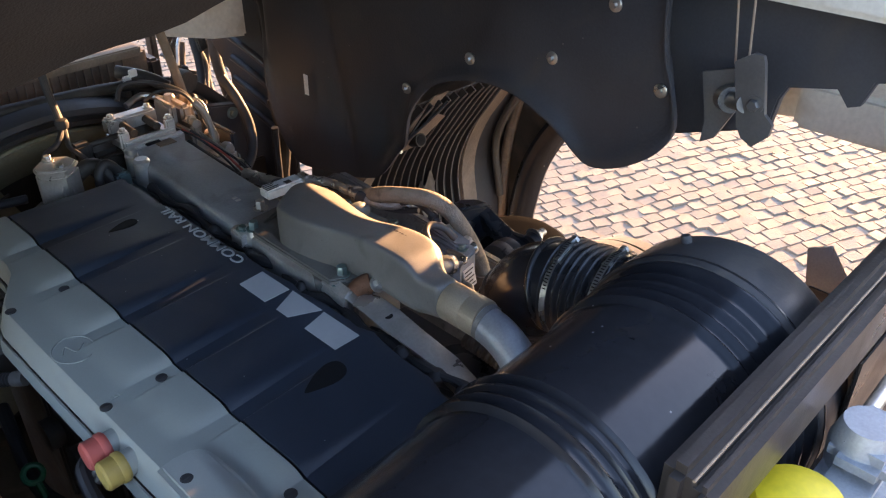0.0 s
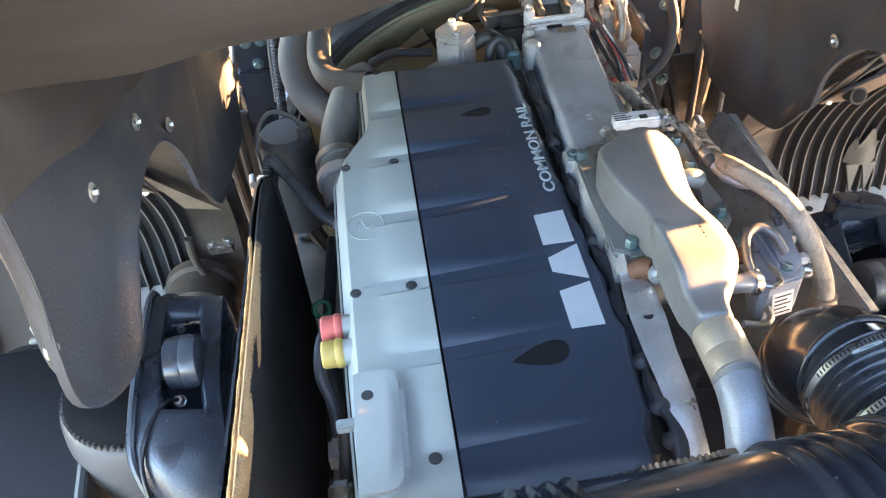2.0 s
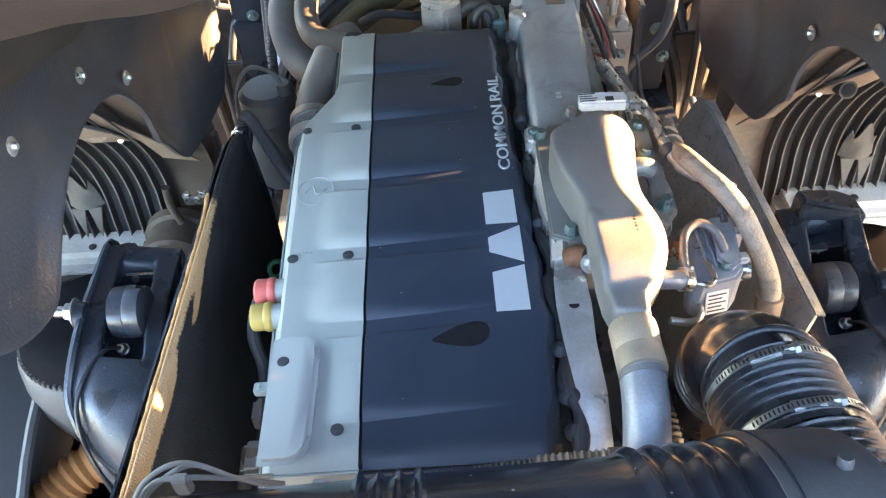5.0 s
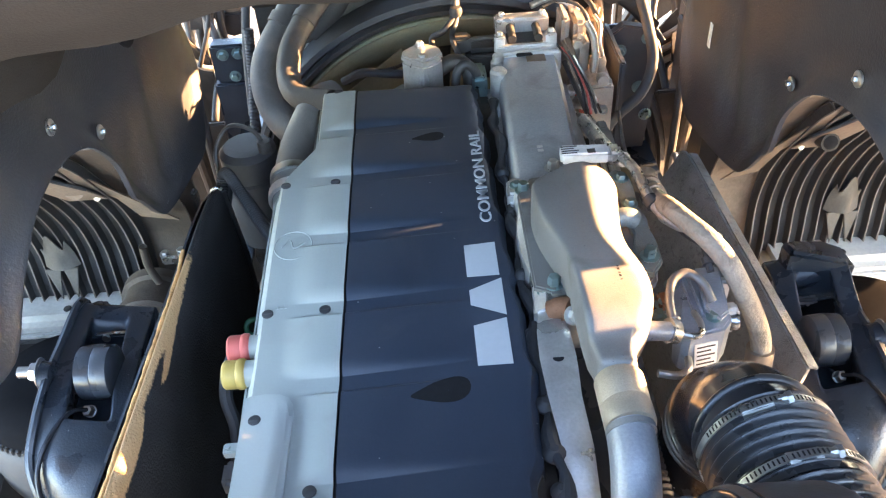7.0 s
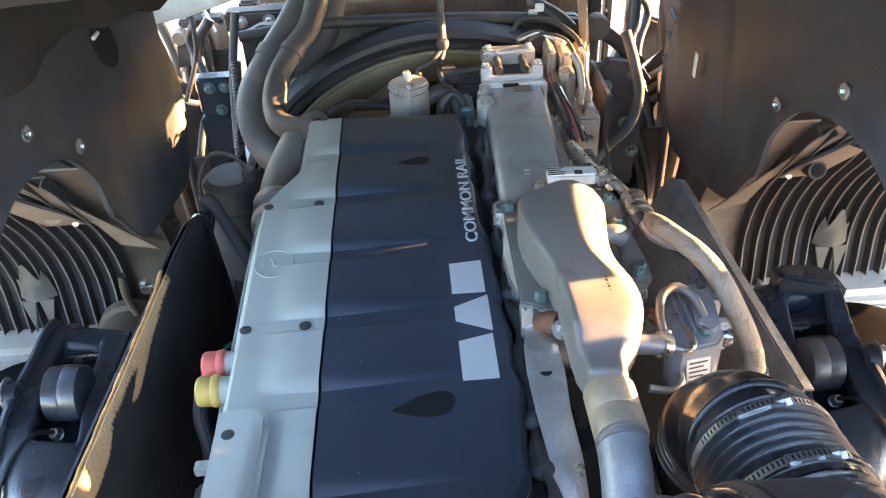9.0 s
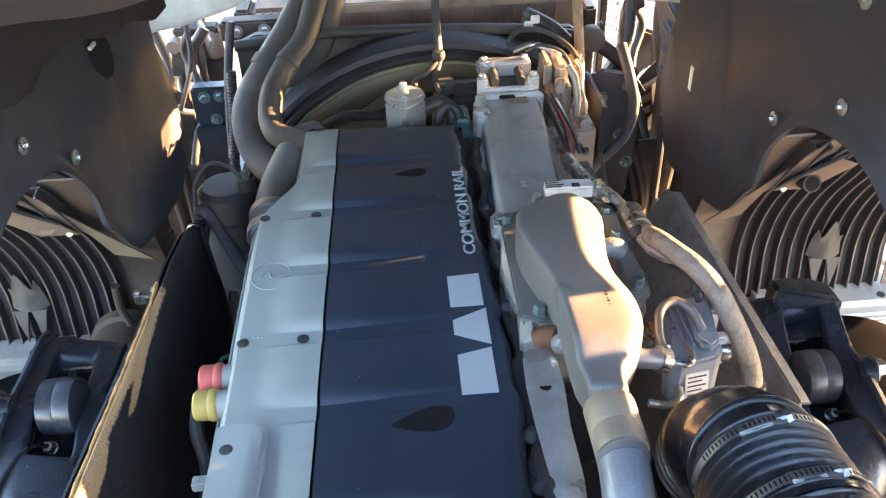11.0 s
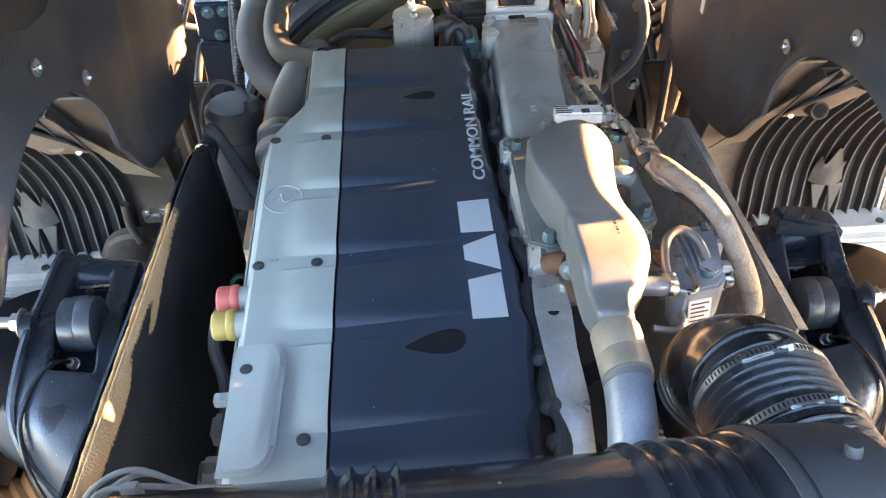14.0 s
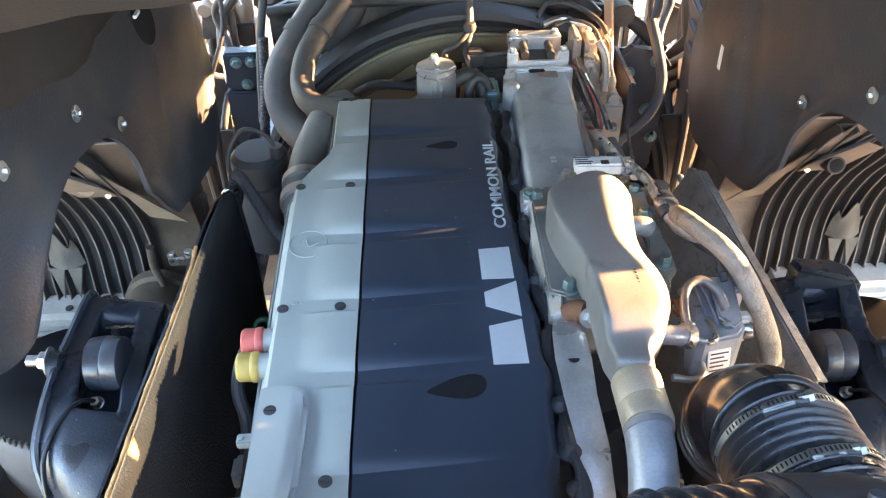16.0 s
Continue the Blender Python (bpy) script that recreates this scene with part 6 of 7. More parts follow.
part("barrel", revolve([(0.495, -0.01), (0.45, 0.03), (0.40, 0.06), (0.39, 0.063), (0.44, 0.034), (0.486, -0.01), (0.495, -0.01)], FC, "y", 72), M_FAN, shroud, "olive inner barrel", sharp=80)
part("clip_wire", tube([(-0.02, 1.255, 1.235), (-0.012, 1.25, 1.262), (0.01, 1.25, 1.272), (0.05, 1.25, 1.266), (0.09, 1.25, 1.270), (0.13, 1.25, 1.285)], 0.004, 8, 6), M_BLACK, shroud)
part("wire_sleeve", corrugated([(0.03, 1.25, 1.262), (0.07, 1.25, 1.262), (0.10, 1.25, 1.268)], 0.009, 0.006, 0.1, 10, 5), M_BLACK, shroud)
fan = thing("engine_fan", (0.25, 1.25, 0.6), "olive-grey plastic engine fan at rest", "fan")
part("hub", revolve([(0, -0.03), (0.13, -0.03), (0.15, 0.0), (0.15, 0.05), (0, 0.05)], FC, "y", 40), M_FAN, fan)
for k in range(9):
    a = 2 * math.pi * k / 9
    bm = grid(np.linspace(0.14, 0.42, 6), [-1, -0.5, 0, 0.5, 1], lambda r, v: (r, v * (0.045 + 0.10 * r) , 0.0 + v * 0.035 * (1.2 - r)), 0.004)
    bm.transform(Matrix.Translation(FC) @ Matrix.Rotation(a, 4, "Y") @ Matrix.Rotation(math.pi / 2, 4, "X"))
    part("blade", bm, M_FAN, fan)
rad = thing("radiator", (0.2, 1.60, 0.5), "dusty radiator with a finned tan top tank", "radiator")
part("core", box(-0.22, 0.66, 1.56, 1.62, 0.5, 1.34, 0.005), M_FIN, rad)
part("tank", box(-0.22, 0.66, 1.54, 1.66, 1.34, 1.44, 0.012), M_FIN, rad)
for k in range(36):
    part("fin", box(-0.19 + 0.022 * k, -0.186 + 0.022 * k, 1.53, 1.542, 1.345, 1.435, 0.001), M_FIN, rad)
part("side_frame", box(-0.265, -0.22, 1.54, 1.64, 0.5, 1.44, 0.008), M_SOOT, rad)
part("side_frame", box(0.66, 0.695, 1.54, 1.64, 0.5, 1.40, 0.008), M_SOOT, rad)
t = thing("crossmember", (0.2, 1.45, 1.3), "dusty brown front crossmember with bolts", "crossmember")
part("beam", box(-0.28, 0.0, 1.42, 1.47, 1.40, 1.455, 0.006), M_SOOT, t)
part("beam", box(0.0, 0.60, 1.45, 1.48, 1.45, 1.475, 0.004), M_DUSTY, t)
for x in (-0.24, -0.17, -0.06):
    part("bolt", bolt((x, 1.42, 1.43), (0, -1, 0), r=0.011, h=0.012), M_STEEL, t)

for nm, path, r, lab in (
        ("charge_air_hose", [(-0.03, 1.40, 1.56), (-0.085, 1.30, 1.478), (-0.142, 1.23, 1.414), (-0.186, 1.18, 1.357), (-0.195, 1.14, 1.306), (-0.168, 1.08, 1.262), (-0.11, 1.0, 1.25)], 0.038, "thick brownish grey rubber hose"),
        ("charge_air_hose", [(-0.02, 1.32, 1.55), (-0.052, 1.25, 1.474), (-0.092, 1.20, 1.436), (-0.124, 1.13, 1.40), (-0.132, 1.08, 1.358), (-0.105, 1.02, 1.343), (-0.03, 0.965, 1.355)], 0.0265, "slim brownish grey rubber hose bending to the engine"),
        ("charge_air_hose", [(0.03, 1.42, 1.56), (0.0, 1.36, 1.50), (-0.03, 1.34, 1.42), (-0.10, 1.33, 1.34)], 0.032, "dark brown rubber hose")):
    t = thing(nm, path[3], lab, "hose", "front hoses")
    part("hose", tube(path, r, 24, 8), M_HOSE, t)
    sp = smooth_path(path, 8)
    if r > 0.035 or r < 0.03:
        part("bead", sweep(sp[15:18], r * 1.1, 24), M_HOSE, t)
t = thing("bolted_block", (-0.32, 1.29, 1.1), "dark blue-black mounting block with three bolts", "mounting block")
part("block", merged(box(-0.350, -0.250, 1.285, 1.33, 1.245, 1.345, 0.006), box(-0.355, -0.275, 1.278, 1.33, 1.05, 1.245, 0.005)), M_IRON, t)
for x, z in ((-0.319, 1.321), (-0.282, 1.322), (-0.30, 1.262)):
    part("bolt", bolt((x, 1.285, z), (0, -1, 0), r=0.010, h=0.012), M_BOLT, t)
part("cable", corrugated([(-0.235, 1.25, 1.40), (-0.245, 1.22, 1.28), (-0.25, 1.15, 1.18), (-0.23, 1.05, 1.12)], 0.012, 0.008, 0.08, 12, 5), M_BLACK, t)
part("cable", tube([(-0.225, 1.30, 1.50), (-0.25, 1.26, 1.36), (-0.26, 1.2, 1.2)], 0.010, 12, 6), M_BLACK, t)
t = thing("power_steering_canister", (-0.22, 0.95, 1.1), "round black canister with a thin cable over it", "canister")
part("body", revolve([(0, 0.13), (0.05, 0.128), (0.062, 0.115), (0.065, 0.0), (0.06, -0.12), (0, -0.12)], (-0.23, 0.96, 1.14), "z", 32), M_BLACK, t)
part("rim", revolve([(0.065, 0.0), (0.071, 0.004), (0.071, 0.018), (0.065, 0.022)], (-0.23, 0.96, 1.18), "z", 32), M_BLACK, t)
part("cable", tube([(-0.275, 0.86, 1.20), (-0.282, 0.90, 1.29), (-0.25, 0.93, 1.335), (-0.205, 0.93, 1.325), (-0.185, 0.925, 1.295)], 0.0045, 8, 8), M_HOSE, t)
part("plug", revolve([(0, 0), (0.014, 0), (0.014, 0.026), (0, 0.028)], (-0.183, 0.925, 1.272), "z", 14), M_HOSE, t)
t = thing("turbo_elbow", (-0.1, 0.82, 1.25), "bright cast aluminium elbow pipe with clamps", "elbow pipe")
part("elbow", tube([(-0.03, 1.05, 1.315), (-0.06, 1.02, 1.315), (-0.085, 0.95, 1.305), (-0.105, 0.89, 1.29), (-0.111, 0.83, 1.275), (-0.108, 0.77, 1.262), (-0.100, 0.70, 1.24)], lambda u: 0.043 + 0.003 * math.sin(u * 9), 26, 6), M_CAST, t)
part("clamp", tube([(-0.111, 0.82, 1.274), (-0.110, 0.802, 1.271)], 0.049, 26, 2), M_STEEL, t)
part("clamp", tube([(-0.108, 0.775, 1.264), (-0.107, 0.755, 1.260)], 0.052, 26, 2), M_ALU, t)
part("screw", sweep([(-0.09, 0.745, 1.34), (-0.06, 0.755, 1.335)], 0.006, 10), M_BLACK, t)
t = thing("coolant_housing", (0.165, 1.02, 1.3), "bright aluminium thermostat housing with a bolted lid", "housing")
HEX = [(0.123, 1.000), (0.126, 1.024), (0.148, 1.045), (0.180, 1.047), (0.203, 1.030), (0.209, 1.002), (0.194, 0.983), (0.167, 0.969), (0.141, 0.982)]
part("body", plate([(0.166 + 0.97 * (u - 0.166), 1.01 + 0.97 * (v - 1.01)) for u, v in HEX], 0.108, lambda u, v, w: (u, v, 1.310 + w), 0.004), M_ALU, t)
part("lid", plate(HEX, 0.014, lambda u, v, w: (u, v, 1.419 + w), 0.004), M_ALU, t)
part("front_rib", tube([(0.160, 0.977, 1.40), (0.157, 0.975, 1.375), (0.168, 0.972, 1.362), (0.179, 0.975, 1.375), (0.176, 0.977, 1.40)], 0.003, 8, 5), M_ALU, t)
part("bolt", bolt((0.163, 1.036, 1.433), r=0.008, h=0.011), M_STEEL, t)
part("bolt", bolt((0.167, 0.987, 1.433), r=0.008, h=0.007), M_STEEL, t)
part("spout", tube([(0.20, 1.02, 1.385), (0.235, 1.02, 1.40), (0.262, 1.01, 1.385), (0.268, 0.99, 1.35)], 0.017, 16, 5), M_SOOT, t)
part("hose_arch", tube([(0.232, 0.975, 1.34), (0.236, 0.98, 1.39), (0.255, 0.985, 1.41), (0.277, 0.985, 1.39), (0.283, 0.98, 1.33)], 0.010, 12, 6), M_BLACK, t)
part("side_block", box(0.268, 0.30, 0.965, 1.04, 1.31, 1.385, 0.006), M_BOLT, t)
part("wedge", plate([(0.06, 0.0), (0.14, 0.0), (0.14, 0.04)], 0.05, lambda u, v, w: (u, 0.98 + w, 1.32 + v)), M_BELLOWS, t)
t = thing("front_wiring", (0.24, 1.12, 1.3), "black cables and plugs at the front of the engine", "wiring")
part("cable", tube([(0.245, 1.20, 1.75), (0.243, 1.18, 1.55), (0.245, 1.15, 1.455), (0.22, 1.12, 1.425), (0.19, 1.13, 1.40), (0.20, 1.10, 1.37)], 0.007, 10, 8), M_BLACK, t)
part("cable", tube([(0.25, 1.20, 1.75), (0.248, 1.18, 1.55), (0.25, 1.15, 1.45), (0.235, 1.10, 1.42), (0.24, 1.06, 1.41), (0.255, 1.04, 1.38)], 0.006, 10, 8), M_BLACK, t)
part("knot", revolve([(0, -0.012), (0.012, -0.010), (0.015, 0), (0.012, 0.01), (0, 0.012)], (0.247, 1.145, 1.455), "z", 14), M_BLACK, t)
part("cable", tube([(-0.02, 1.15, 1.30), (0.03, 1.12, 1.335), (0.08, 1.10, 1.34), (0.12, 1.10, 1.335)], 0.010, 10, 6), M_BLACK, t)
part("plug", box(0.235, 0.275, 1.075, 1.11, 1.385, 1.425, 0.006), M_SOOT, t)
part("cable", tube([(0.41, 1.22, 1.44), (0.44, 1.24, 1.465), (0.50, 1.23, 1.46), (0.55, 1.17, 1.44), (0.565, 1.11, 1.40)], 0.006, 10, 8), M_BLACK, t)
part("cable", tube([(0.42, 1.20, 1.43), (0.47, 1.21, 1.44), (0.52, 1.19, 1.42)], 0.008, 10, 6), M_STEEL, t)
part("clip", merged(box(0.455, 0.475, 1.26, 1.27, 1.46, 1.475, 0.002), box(0.47, 0.49, 1.255, 1.265, 1.472, 1.49, 0.002)), M_LABEL, t, "small white cable clip")
t = thing("hydraulic_pipe", (0.56, 1.25, 1.2), "tan steel pipe rising beside the fuel unit", "pipe")
part("pipe", tube([(0.585, 1.10, 1.12), (0.583, 1.18, 1.30), (0.578, 1.23, 1.45), (0.565, 1.28, 1.62)], 0.0115, 16, 6), M_DUSTY, t)
part("fitting", merged(bolt((0.565, 1.20, 1.40), (0, -0.5, 0.8), r=0.014, h=0.025)), M_DUSTY, t)
part("branch", tube([(0.47, 1.33, 1.47), (0.52, 1.28, 1.455), (0.555, 1.24, 1.43)], 0.016, 14, 5), M_SOOT, t)
t = thing("inner_wing_panel", (0.86, 1.45, 0.9), "dusty brown inner wing panel with pressed ribs, raised behind the liner to block sun", "panel")
# The sheet's upper part is added behind the liner, unseen, to block sun.
part("sheet", plate([(1.16, 0.95), (1.40, 0.95), (1.41, 1.35), (1.54, 1.50), (1.54, 1.61), (1.30, 1.61), (1.255, 1.575), (1.243, 1.41), (1.16, 1.39)], 0.012, lambda u, v, w: (0.86 + w - 0.10 * (u - 1.16), u, v), 0.003), M_LINER, t)
for k in range(4):
    part("pressed_rib", tube([(0.853, 1.21, 1.22 + 0.06 * k), (0.845, 1.30, 1.255 + 0.06 * k), (0.838, 1.39, 1.282 + 0.06 * k)], 0.011, 10, 4), M_BAR, t)
t = thing("front_bracket", (0.66, 1.2, 1.0), "black steel front bracket with bolts and a leaning hose", "bracket")
part("plate", plate([(0.60, 1.02), (0.72, 1.02), (0.735, 1.22), (0.715, 1.35), (0.64, 1.365), (0.61, 1.34)], 0.03, lambda u, v, w: (u, 1.20 + w, v), 0.004), M_LINER, t)
part("side_plate", box(0.60, 0.615, 1.05, 1.25, 1.0, 1.35, 0.004), M_LINER, t)
part("hose", tube([(0.66, 1.16, 1.45), (0.674, 1.12, 1.395), (0.687, 1.10, 1.323), (0.66, 1.07, 1.26), (0.59, 1.05, 1.198), (0.55, 1.02, 1.12)], 0.0125, 14, 7), M_BLACK, t)
part("strut", tube([(0.625, 1.30, 1.41), (0.68, 1.29, 1.37), (0.735, 1.28, 1.315)], 0.017, 14, 4), M_SOOT, t, "dark damper rod")
part("strut_eye", merged(revolve([(0, -0.02), (0.028, -0.02), (0.03, 0), (0.028, 0.02), (0, 0.02)], (0.625, 1.29, 1.415), "y", 20)), M_SOOT, t)
for x, z in ((0.635, 1.30), (0.70, 1.33), (0.69, 1.20), (0.715, 1.12)):
    part("bolt", bolt((x, 1.20, z), (0, -1, 0), r=0.011, h=0.012), M_BOLT, t)


def corner_clutter():
    """Lamp brackets and levers in the open corner between radiator and cab liner."""
    t = thing("front_corner_gear", (-0.46, 1.75, 0.9), "dark levers, rods and brackets in the open front corner", "linkage")
    part("lever", tube([(-0.53, 1.70, 1.36), (-0.50, 1.68, 1.24), (-0.50, 1.62, 1.12)], 0.013, 12, 5), M_SOOT, t)
    part("lever", tube([(-0.40, 1.62, 1.40), (-0.38, 1.60, 1.30), (-0.40, 1.56, 1.18)], 0.011, 12, 5), M_SOOT, t)
    part("rod", tube([(-0.62, 1.60, 1.20), (-0.48, 1.55, 1.10), (-0.36, 1.50, 1.03)], 0.012, 10, 5), M_SOOT, t)
    part("bracket", box(-0.56, -0.50, 1.72, 1.76, 1.33, 1.38, 0.01), M_SOOT, t)
    part("canister", revolve([(0, -0.07), (0.05, -0.07), (0.055, 0.0), (0.04, 0.06), (0, 0.06)], (-0.54, 1.70, 1.06), "z", 20), M_SOOT, t)
    part("hose", tube([(-0.35, 1.45, 1.44), (-0.40, 1.50, 1.36), (-0.37, 1.45, 1.26), (-0.40, 1.35, 1.10)], 0.010, 12, 6), M_BLACK, t)
    part("wire", tube([(-0.42, 1.60, 1.46), (-0.37, 1.58, 1.42), (-0.34, 1.55, 1.36)], 0.005, 8, 6), M_STEEL, t)
    if FLIP[0]:
        part("lamp_bucket", merged(plate([(-0.36, 1.12), (-0.44, 1.10), (-0.52, 1.16), (-0.515, 1.25), (-0.46, 1.275), (-0.455, 1.21), (-0.40, 1.20)], 0.05, lambda u, v, w: (u, 1.70 + w, v), 0.010), box(-0.43, -0.40, 1.69, 1.73, 1.19, 1.42, 0.006), box(-0.345, -0.325, 1.66, 1.70, 1.10, 1.44, 0.006)), M_SOOT, t, "dark lamp carrier")
        part("pipe", tube([(-0.47, 1.55, 1.50), (-0.455, 1.53, 1.36), (-0.47, 1.50, 1.22)], 0.017, 12, 5), M_SOOT, t)
        part("pipe", tube([(-0.345, 1.46, 1.50), (-0.35, 1.44, 1.38), (-0.33, 1.42, 1.28)], 0.012, 12, 5), M_BLACK, t)
    rnd = random.Random(11 if FLIP[0] else 5)
    for k in range(7):
        x, y, z = rnd.uniform(-0.52, -0.29), rnd.uniform(1.42, 1.80), rnd.uniform(1.14, 1.46)
        a, bb = rnd.uniform(0.008, 0.018), rnd.uniform(0.015, 0.035)
        m = Matrix.Translation((x, y, z)) @ Matrix.Rotation(rnd.uniform(-0.8, 0.8), 4, "Y") @ Matrix.Rotation(rnd.uniform(-0.6, 0.6), 4, "Z")
        mt = (M_SOOT, M_BAR, M_SOOT, M_DUSTY)[k % 4]
        part("bracket", merged(box(-a, a, -0.006, 0.006, -bb, bb, 0.003, m), box(-a, a, 0.0, 0.035, bb - 0.008, bb, 0.003, m), bolt(m @ Vector((0, -0.006, bb * 0.4)), m.to_3x3() @ Vector((0, -1, 0)), r=0.006, h=0.007)), mt, t)
    for k in range(3):
        x, y, z = rnd.uniform(-0.50, -0.30), rnd.uniform(1.40, 1.75), rnd.uniform(1.30, 1.48)
        dx, dz = rnd.uniform(-0.05, 0.05), rnd.uniform(0.12, 0.26)
        part("pipe", tube([(x, y, z), (x + 0.5 * dx + rnd.uniform(-0.03, 0.03), y - 0.02, z - 0.5 * dz), (x + dx, y - 0.05, z - dz)], rnd.uniform(0.006, 0.015), 10, 5), (M_SOOT, M_BLACK, M_BAR)[k % 3], t)
    if FLIP[0]:
        t5 = thing("corner_plate", (-0.45, 1.46, 0.9), "brown folded sheet with slanting ridges beside the headlamp", "panel")
        part("sheet", plate([(-0.375, 1.203), (-0.435, 1.275), (-0.453, 1.222), (-0.486, 1.153), (-0.528, 0.897), (-0.39, 0.88)], 0.012, lambda u, v, w: (u, 1.45 + w, v), 0.003), M_BAR, t5)
        for k in range(3):
            part("ridge", tube([(-0.388, 1.44, 1.196 - 0.038 * k), (-0.42, 1.436, 1.216 - 0.038 * k), (-0.452 - 0.008 * k, 1.44, 1.236 - 0.038 * k)], 0.009, 10, 4), M_DUSTY, t5)
        part("hook", tube([(-0.43, 1.43, 1.02), (-0.425, 1.41, 1.06), (-0.45, 1.41, 1.085), (-0.475, 1.43, 1.09)], 0.007, 10, 5), M_SOOT, t5)
        t6 = thing("corner_pillar", (-0.30, 1.31, 0.9), "black steel pillar plate with two bolts", "pillar")
        part("plate", plate([(-0.213, 1.308), (-0.279, 1.312), (-0.345, 1.288), (-0.39, 0.92), (-0.24, 0.92)], 0.015, lambda u, v, w: (u, 1.315 + w, v), 0.004), M_LINER, t6)
        part("bolt", bolt((-0.30, 1.315, 1.24), (0, -1, 0), r=0.010, h=0.010), M_BOLT, t6)
        part("bolt", bolt((-0.31, 1.315, 1.14), (0, -1, 0), r=0.010, h=0.010), M_STEEL, t6)
    else:
        t5 = thing("lamp_linkage", (-0.42, 1.62, 0.95), "dusty brown lever, drum and block against the light", "linkage")
        part("lever_plate", plate([(-0.461, 1.336), (-0.426, 1.334), (-0.427, 1.239), (-0.476, 1.243)], 0.05, lambda u, v, w: (u, 1.60 + w, v), 0.008), M_SOOT, t5)
        part("stem", tube([(-0.448, 1.62, 1.245), (-0.455, 1.62, 1.20), (-0.455, 1.63, 0.95)], 0.014, 12, 3), M_SOOT, t5)
        part("eye", revolve([(0, -0.02), (0.018, -0.02), (0.021, 0), (0.018, 0.02), (0, 0.02)], (-0.448, 1.595, 1.337), "y", 20), M_DUSTY, t5)
        part("drum", revolve([(0, -0.04), (0.024, -0.04), (0.028, -0.02), (0.027, 0.03), (0.02, 0.04), (0, 0.04)], (-0.352, 1.63, 1.325), "z", 14), M_DUSTY, t5, sharp=50)
        part("block", plate([(-0.409, 1.288), (-0.323, 1.286), (-0.329, 1.223), (-0.360, 1.216), (-0.387, 1.226)], 0.06, lambda u, v, w: (u, 1.60 + w, v), 0.006), M_BAR, t5)
        part("cross_beam", box(-0.45, -0.33, 1.61, 1.66, 1.352, 1.376, 0.005), M_SOOT, t5)
        t6 = thing("corner_plate", (-0.44, 1.41, 0.9), "dark brown corner sheet", "panel")
        part("sheet", plate([(-0.436, 1.362), (-0.426, 1.308), (-0.383, 1.258), (-0.395, 0.88), (-0.54, 0.88), (-0.455, 1.286)], 0.012, lambda u, v, w: (u, 1.395 + w, v), 0.003), M_SOOT, t6)
        part("strap", tube([(-0.432, 1.385, 1.27), (-0.405, 1.38, 1.245), (-0.380, 1.385, 1.235)], 0.008, 10, 4), M_STEEL, t6)
    t4 = thing("bumper_panel", (-0.6, 1.92, 0.3), "dark inner panel of the front bumper", "panel")
    up = -0.10
    part("panel", plate([(-0.95, -0.03), (-0.27, -0.03), (-0.27, 0.98 + up), (-0.36, 1.0 + up), (-0.38, 1.06 + up), (-0.47, 1.05 + up), (-0.50, 0.99 + up), (-0.62, 1.02 + up), (-0.95, 0.98 + up)], 0.03, lambda u, v, w: (u, 1.92 + w, v), 0.004), M_SOOT, t4)
    part("stiffener", box(-0.90, -0.30, 1.895, 1.92, 0.86, 0.90, 0.004), M_SOOT, t4)
    t2 = thing("inner_pipes", (-0.40, 1.15, 0.8), "dark pipes and cables behind the liner", "pipes")
    part("pipe", tube([(-0.40, 1.20, 0.8), (-0.40, 1.16, 1.1), (-0.39, 1.12, 1.24), (-0.38, 1.14, 1.36)], 0.016, 10, 4), M_SOOT, t2)
    part("pipe", tube([(-0.37, 1.16, 0.8), (-0.36, 1.12, 1.05), (-0.35, 1.10, 1.30)], 0.010, 10, 4), M_BLACK, t2)
    part("pipe", tube([(-0.36, 1.10, 1.0), (-0.34, 1.04, 1.1), (-0.33, 0.98, 1.12)], 0.008, 10, 4), M_STEEL, t2)
    part("plate", box(-0.50, -0.36, 1.30, 1.315, 0.7, 1.12, 0.004), M_SOOT, t2)
    t3 = thing("headlamp_panel", (-0.50, 1.40, 0.9), "dusty brown folded panel beside the headlamp", "panel")
    part("panel", grid(np.linspace(0, 1, 5), range(6), lambda u, k: (-0.42 - 0.12 * u, 1.40 + 0.05 * u + (0.025 if k % 2 else 0.0), (0.92, 1.02, 1.05, 1.12, 1.15, 1.22)[k] + 0.05 * u), 0.004), M_BAR, t3)
    part("flap", grid(np.linspace(0, 1, 8), [0, 1], lambda u, v: (-0.47 - 0.05 * v, 1.30 + 0.05 * math.sin(3 * u), 1.10 + 0.35 * u), 0.005), M_LINER, t3)


for flip in (False, True):
    FLIP[0] = flip
    corner_clutter()
FLIP[0] = False

# Dark tray added in place of the deep shade below the engine.
t = thing("undertray", (0.2, 0.3, 0.6), "dark tray added to blacken the gaps beside the engine", "undertray")
part("tray", box(-0.32, 0.74, -0.9, 1.5, 0.62, 0.65, 0.005), M_SOOT, t)
for k in range(6):
    part("rib", box(-0.31, 0.73, -0.8 + 0.42 * k, -0.77 + 0.42 * k, 0.652, 0.664, 0.003), M_SOOT, t)
t = thing("axle_beam", (0.2, 0.4, 0.5), "dark front axle beam under the engine", "axle")
part("beam", box(-0.7, 1.1, 0.33, 0.47, 0.42, 0.56, 0.03), M_SOOT, t)
t = thing("gearbox", (0.17, -0.6, 0.7), "dark gearbox housing behind the engine", "gearbox")
part("case", tube([(0.17, -0.10, 1.0), (0.17, -0.5, 0.98), (0.17, -1.2, 0.95)], lambda u: 0.30 - 0.10 * u, 24, 4), M_SOOT, t)
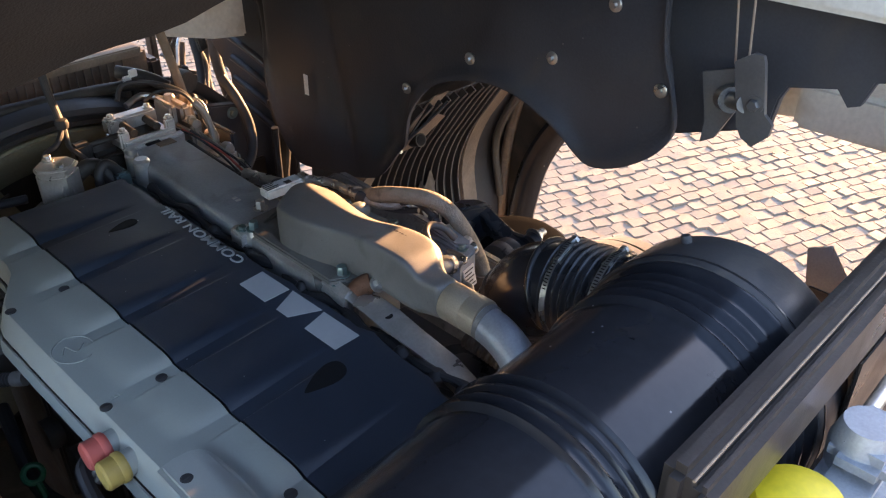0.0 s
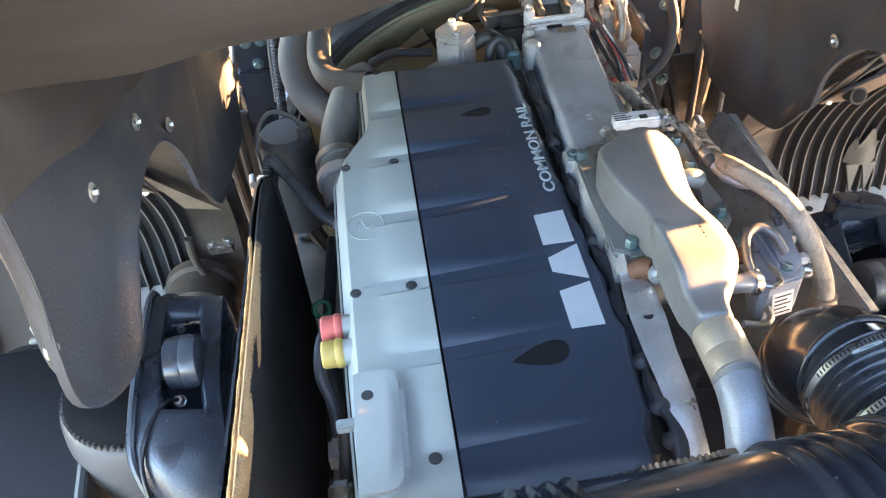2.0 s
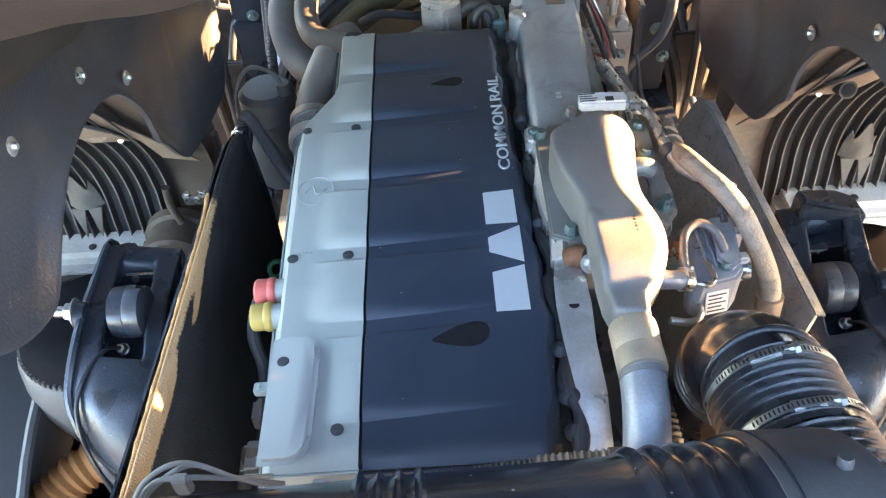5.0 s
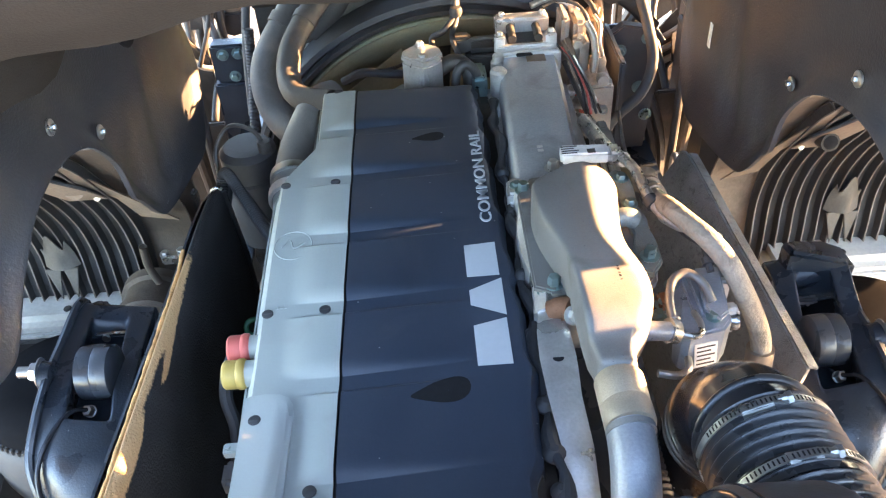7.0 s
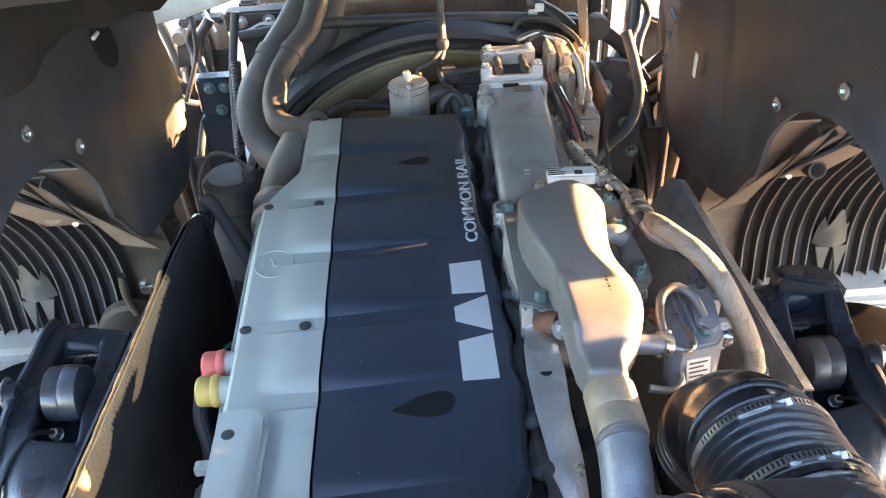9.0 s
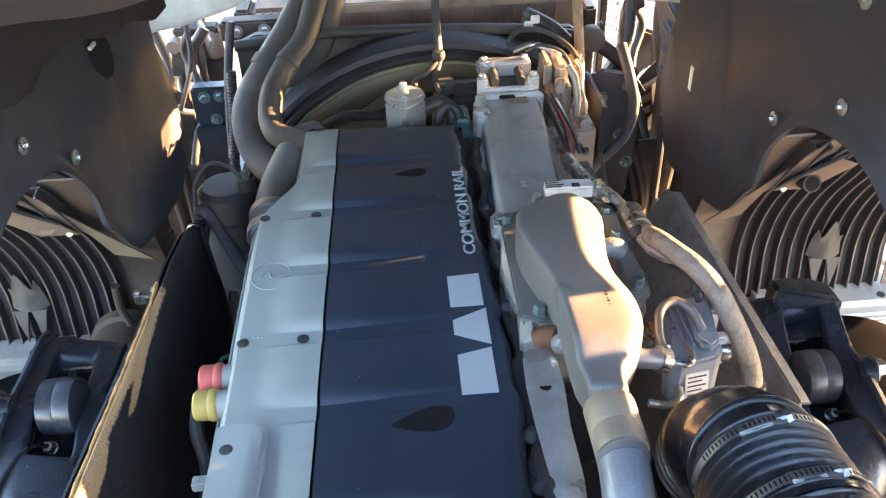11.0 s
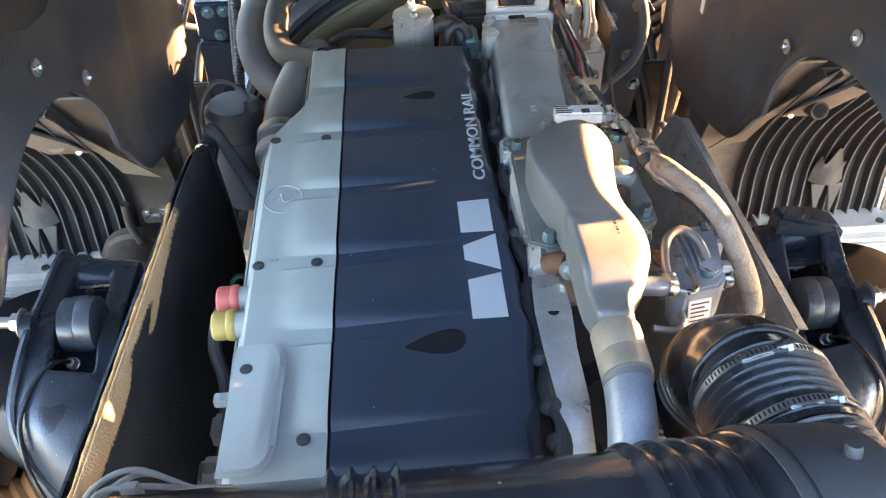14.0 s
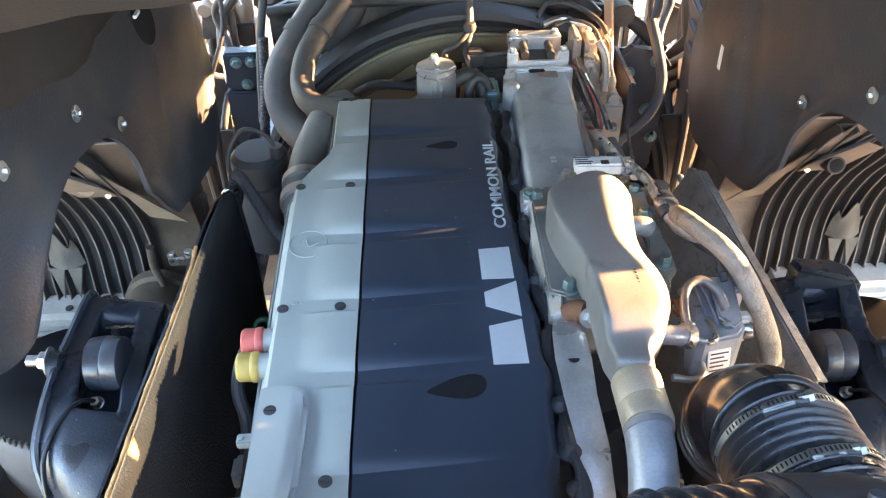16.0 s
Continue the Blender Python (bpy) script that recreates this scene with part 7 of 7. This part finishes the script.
t = thing("orange_conduit", (-0.50, 0.02, 0.9), "orange-brown coiled conduit with black hoses", "conduit")
part("coil", corrugated([(-0.49, 0.27, 0.95), (-0.525, 0.245, 0.955), (-0.565, 0.215, 0.95), (-0.61, 0.17, 0.93)], 0.040, 0.017, 0.1, 18, 6), M_ORANGE, t)
part("hose", tube([(-0.44, 0.08, 0.98), (-0.40, 0.02, 1.05), (-0.34, -0.02, 1.08), (-0.28, -0.03, 1.1)], 0.014, 12, 6), M_BLACK, t)
part("hose", tube([(-0.60, -0.05, 0.95), (-0.52, -0.10, 1.05), (-0.40, -0.12, 1.1)], 0.012, 12, 6), M_BLACK, t)

# ---- ground ----
solo("ground", grid([-400, -40, -6, 0, 6, 40, 400], [-400, -40, -6, 0, 6, 40, 400], lambda x, y: (x, y, -0.0065)), M_SAND, "sandy ground between the paving stones", "ground", kind="structure")
pav = thing("pavement", (3.4, 1.4, 0), "sunlit sand-coloured block paving laid in rows", "pavement", kind="structure")


def stone_mesh(seed):
    rnd = random.Random(seed)
    L, W = 0.050, 0.041
    bm = bmesh.new()
    lo, mid, top = [], [], []
    for sx, sy in ((-1, -1), (1, -1), (1, 1), (-1, 1)):
        jx, jy = rnd.uniform(-0.008, 0.008), rnd.uniform(-0.008, 0.008)
        lo.append(bm.verts.new((sx * L + jx, sy * W + jy, -0.05)))
        mid.append(bm.verts.new((sx * L + jx, sy * W + jy, -0.008)))
        top.append(bm.verts.new((sx * L * 0.92 + jx, sy * W * 0.91 + jy, rnd.uniform(-0.003, 0.004))))
    for a, b in ((lo, mid), (mid, top)):
        for k in range(4):
            bm.faces.new((a[k], a[(k + 1) % 4], b[(k + 1) % 4], b[k]))
    bm.faces.new(top)
    bmesh.ops.recalc_face_normals(bm, faces=bm.faces)
    me = bpy.data.meshes.new("paving_stone")
    bm.to_mesh(me)
    bm.free()
    return me


STONES = [stone_mesh(k) for k in range(12)]
for me in STONES:
    me.materials.append(M_STONE)
rnd = random.Random(7)
cells = []
c45, s45 = math.cos(radians(-20)), math.sin(radians(-20))
for i in range(-90, 91):
    for j in range(-110, 111):
        u, v = 0.104 * i + (0.052 if j % 2 else 0.0) + 0.012 * math.sin(1.7 * j), 0.085 * j + 0.018 * math.sin(0.35 * i)
        x, y = 3.6 + c45 * u - s45 * v, 1.6 + s45 * u + c45 * v
        if 1.0 < x < 11.0 and -3.0 < y < 9.0:
            cells.append((math.hypot(x - 2.6, y - 0.9), x, y))
cells.sort()
base = Matrix.Rotation(radians(-20), 4, "Z")
verts, faces = [], []
for k, (d, x, y) in enumerate(cells):
    me = STONES[rnd.randrange(12)]
    m = Matrix.Translation((x, y, rnd.uniform(-0.004, 0.004))) @ base @ Matrix.Rotation(radians(rnd.uniform(-7, 7)), 4, "Z") @ Matrix.Rotation(rnd.uniform(-0.02, 0.02), 4, "X") @ Matrix.Rotation(rnd.uniform(-0.02, 0.02), 4, "Y")
    if k < 300:
        ob = new("paving_stone", me)
        ob.parent = pav
        ob.matrix_parent_inverse = Matrix.Translation(-pav.location)
        ob.matrix_basis = m
    else:
        o = len(verts)
        verts += [m @ v.co for v in me.vertices]
        faces += [tuple(o + q for q in p.vertices) for p in me.polygons]
me = bpy.data.meshes.new("paving")
me.from_pydata(verts, [], faces)
me.materials.append(M_STONES)
ob = new("paving", me)
ob.parent = pav
ob.matrix_parent_inverse = Matrix.Translation(-pav.location)
tagged(ob, kind="stuff")
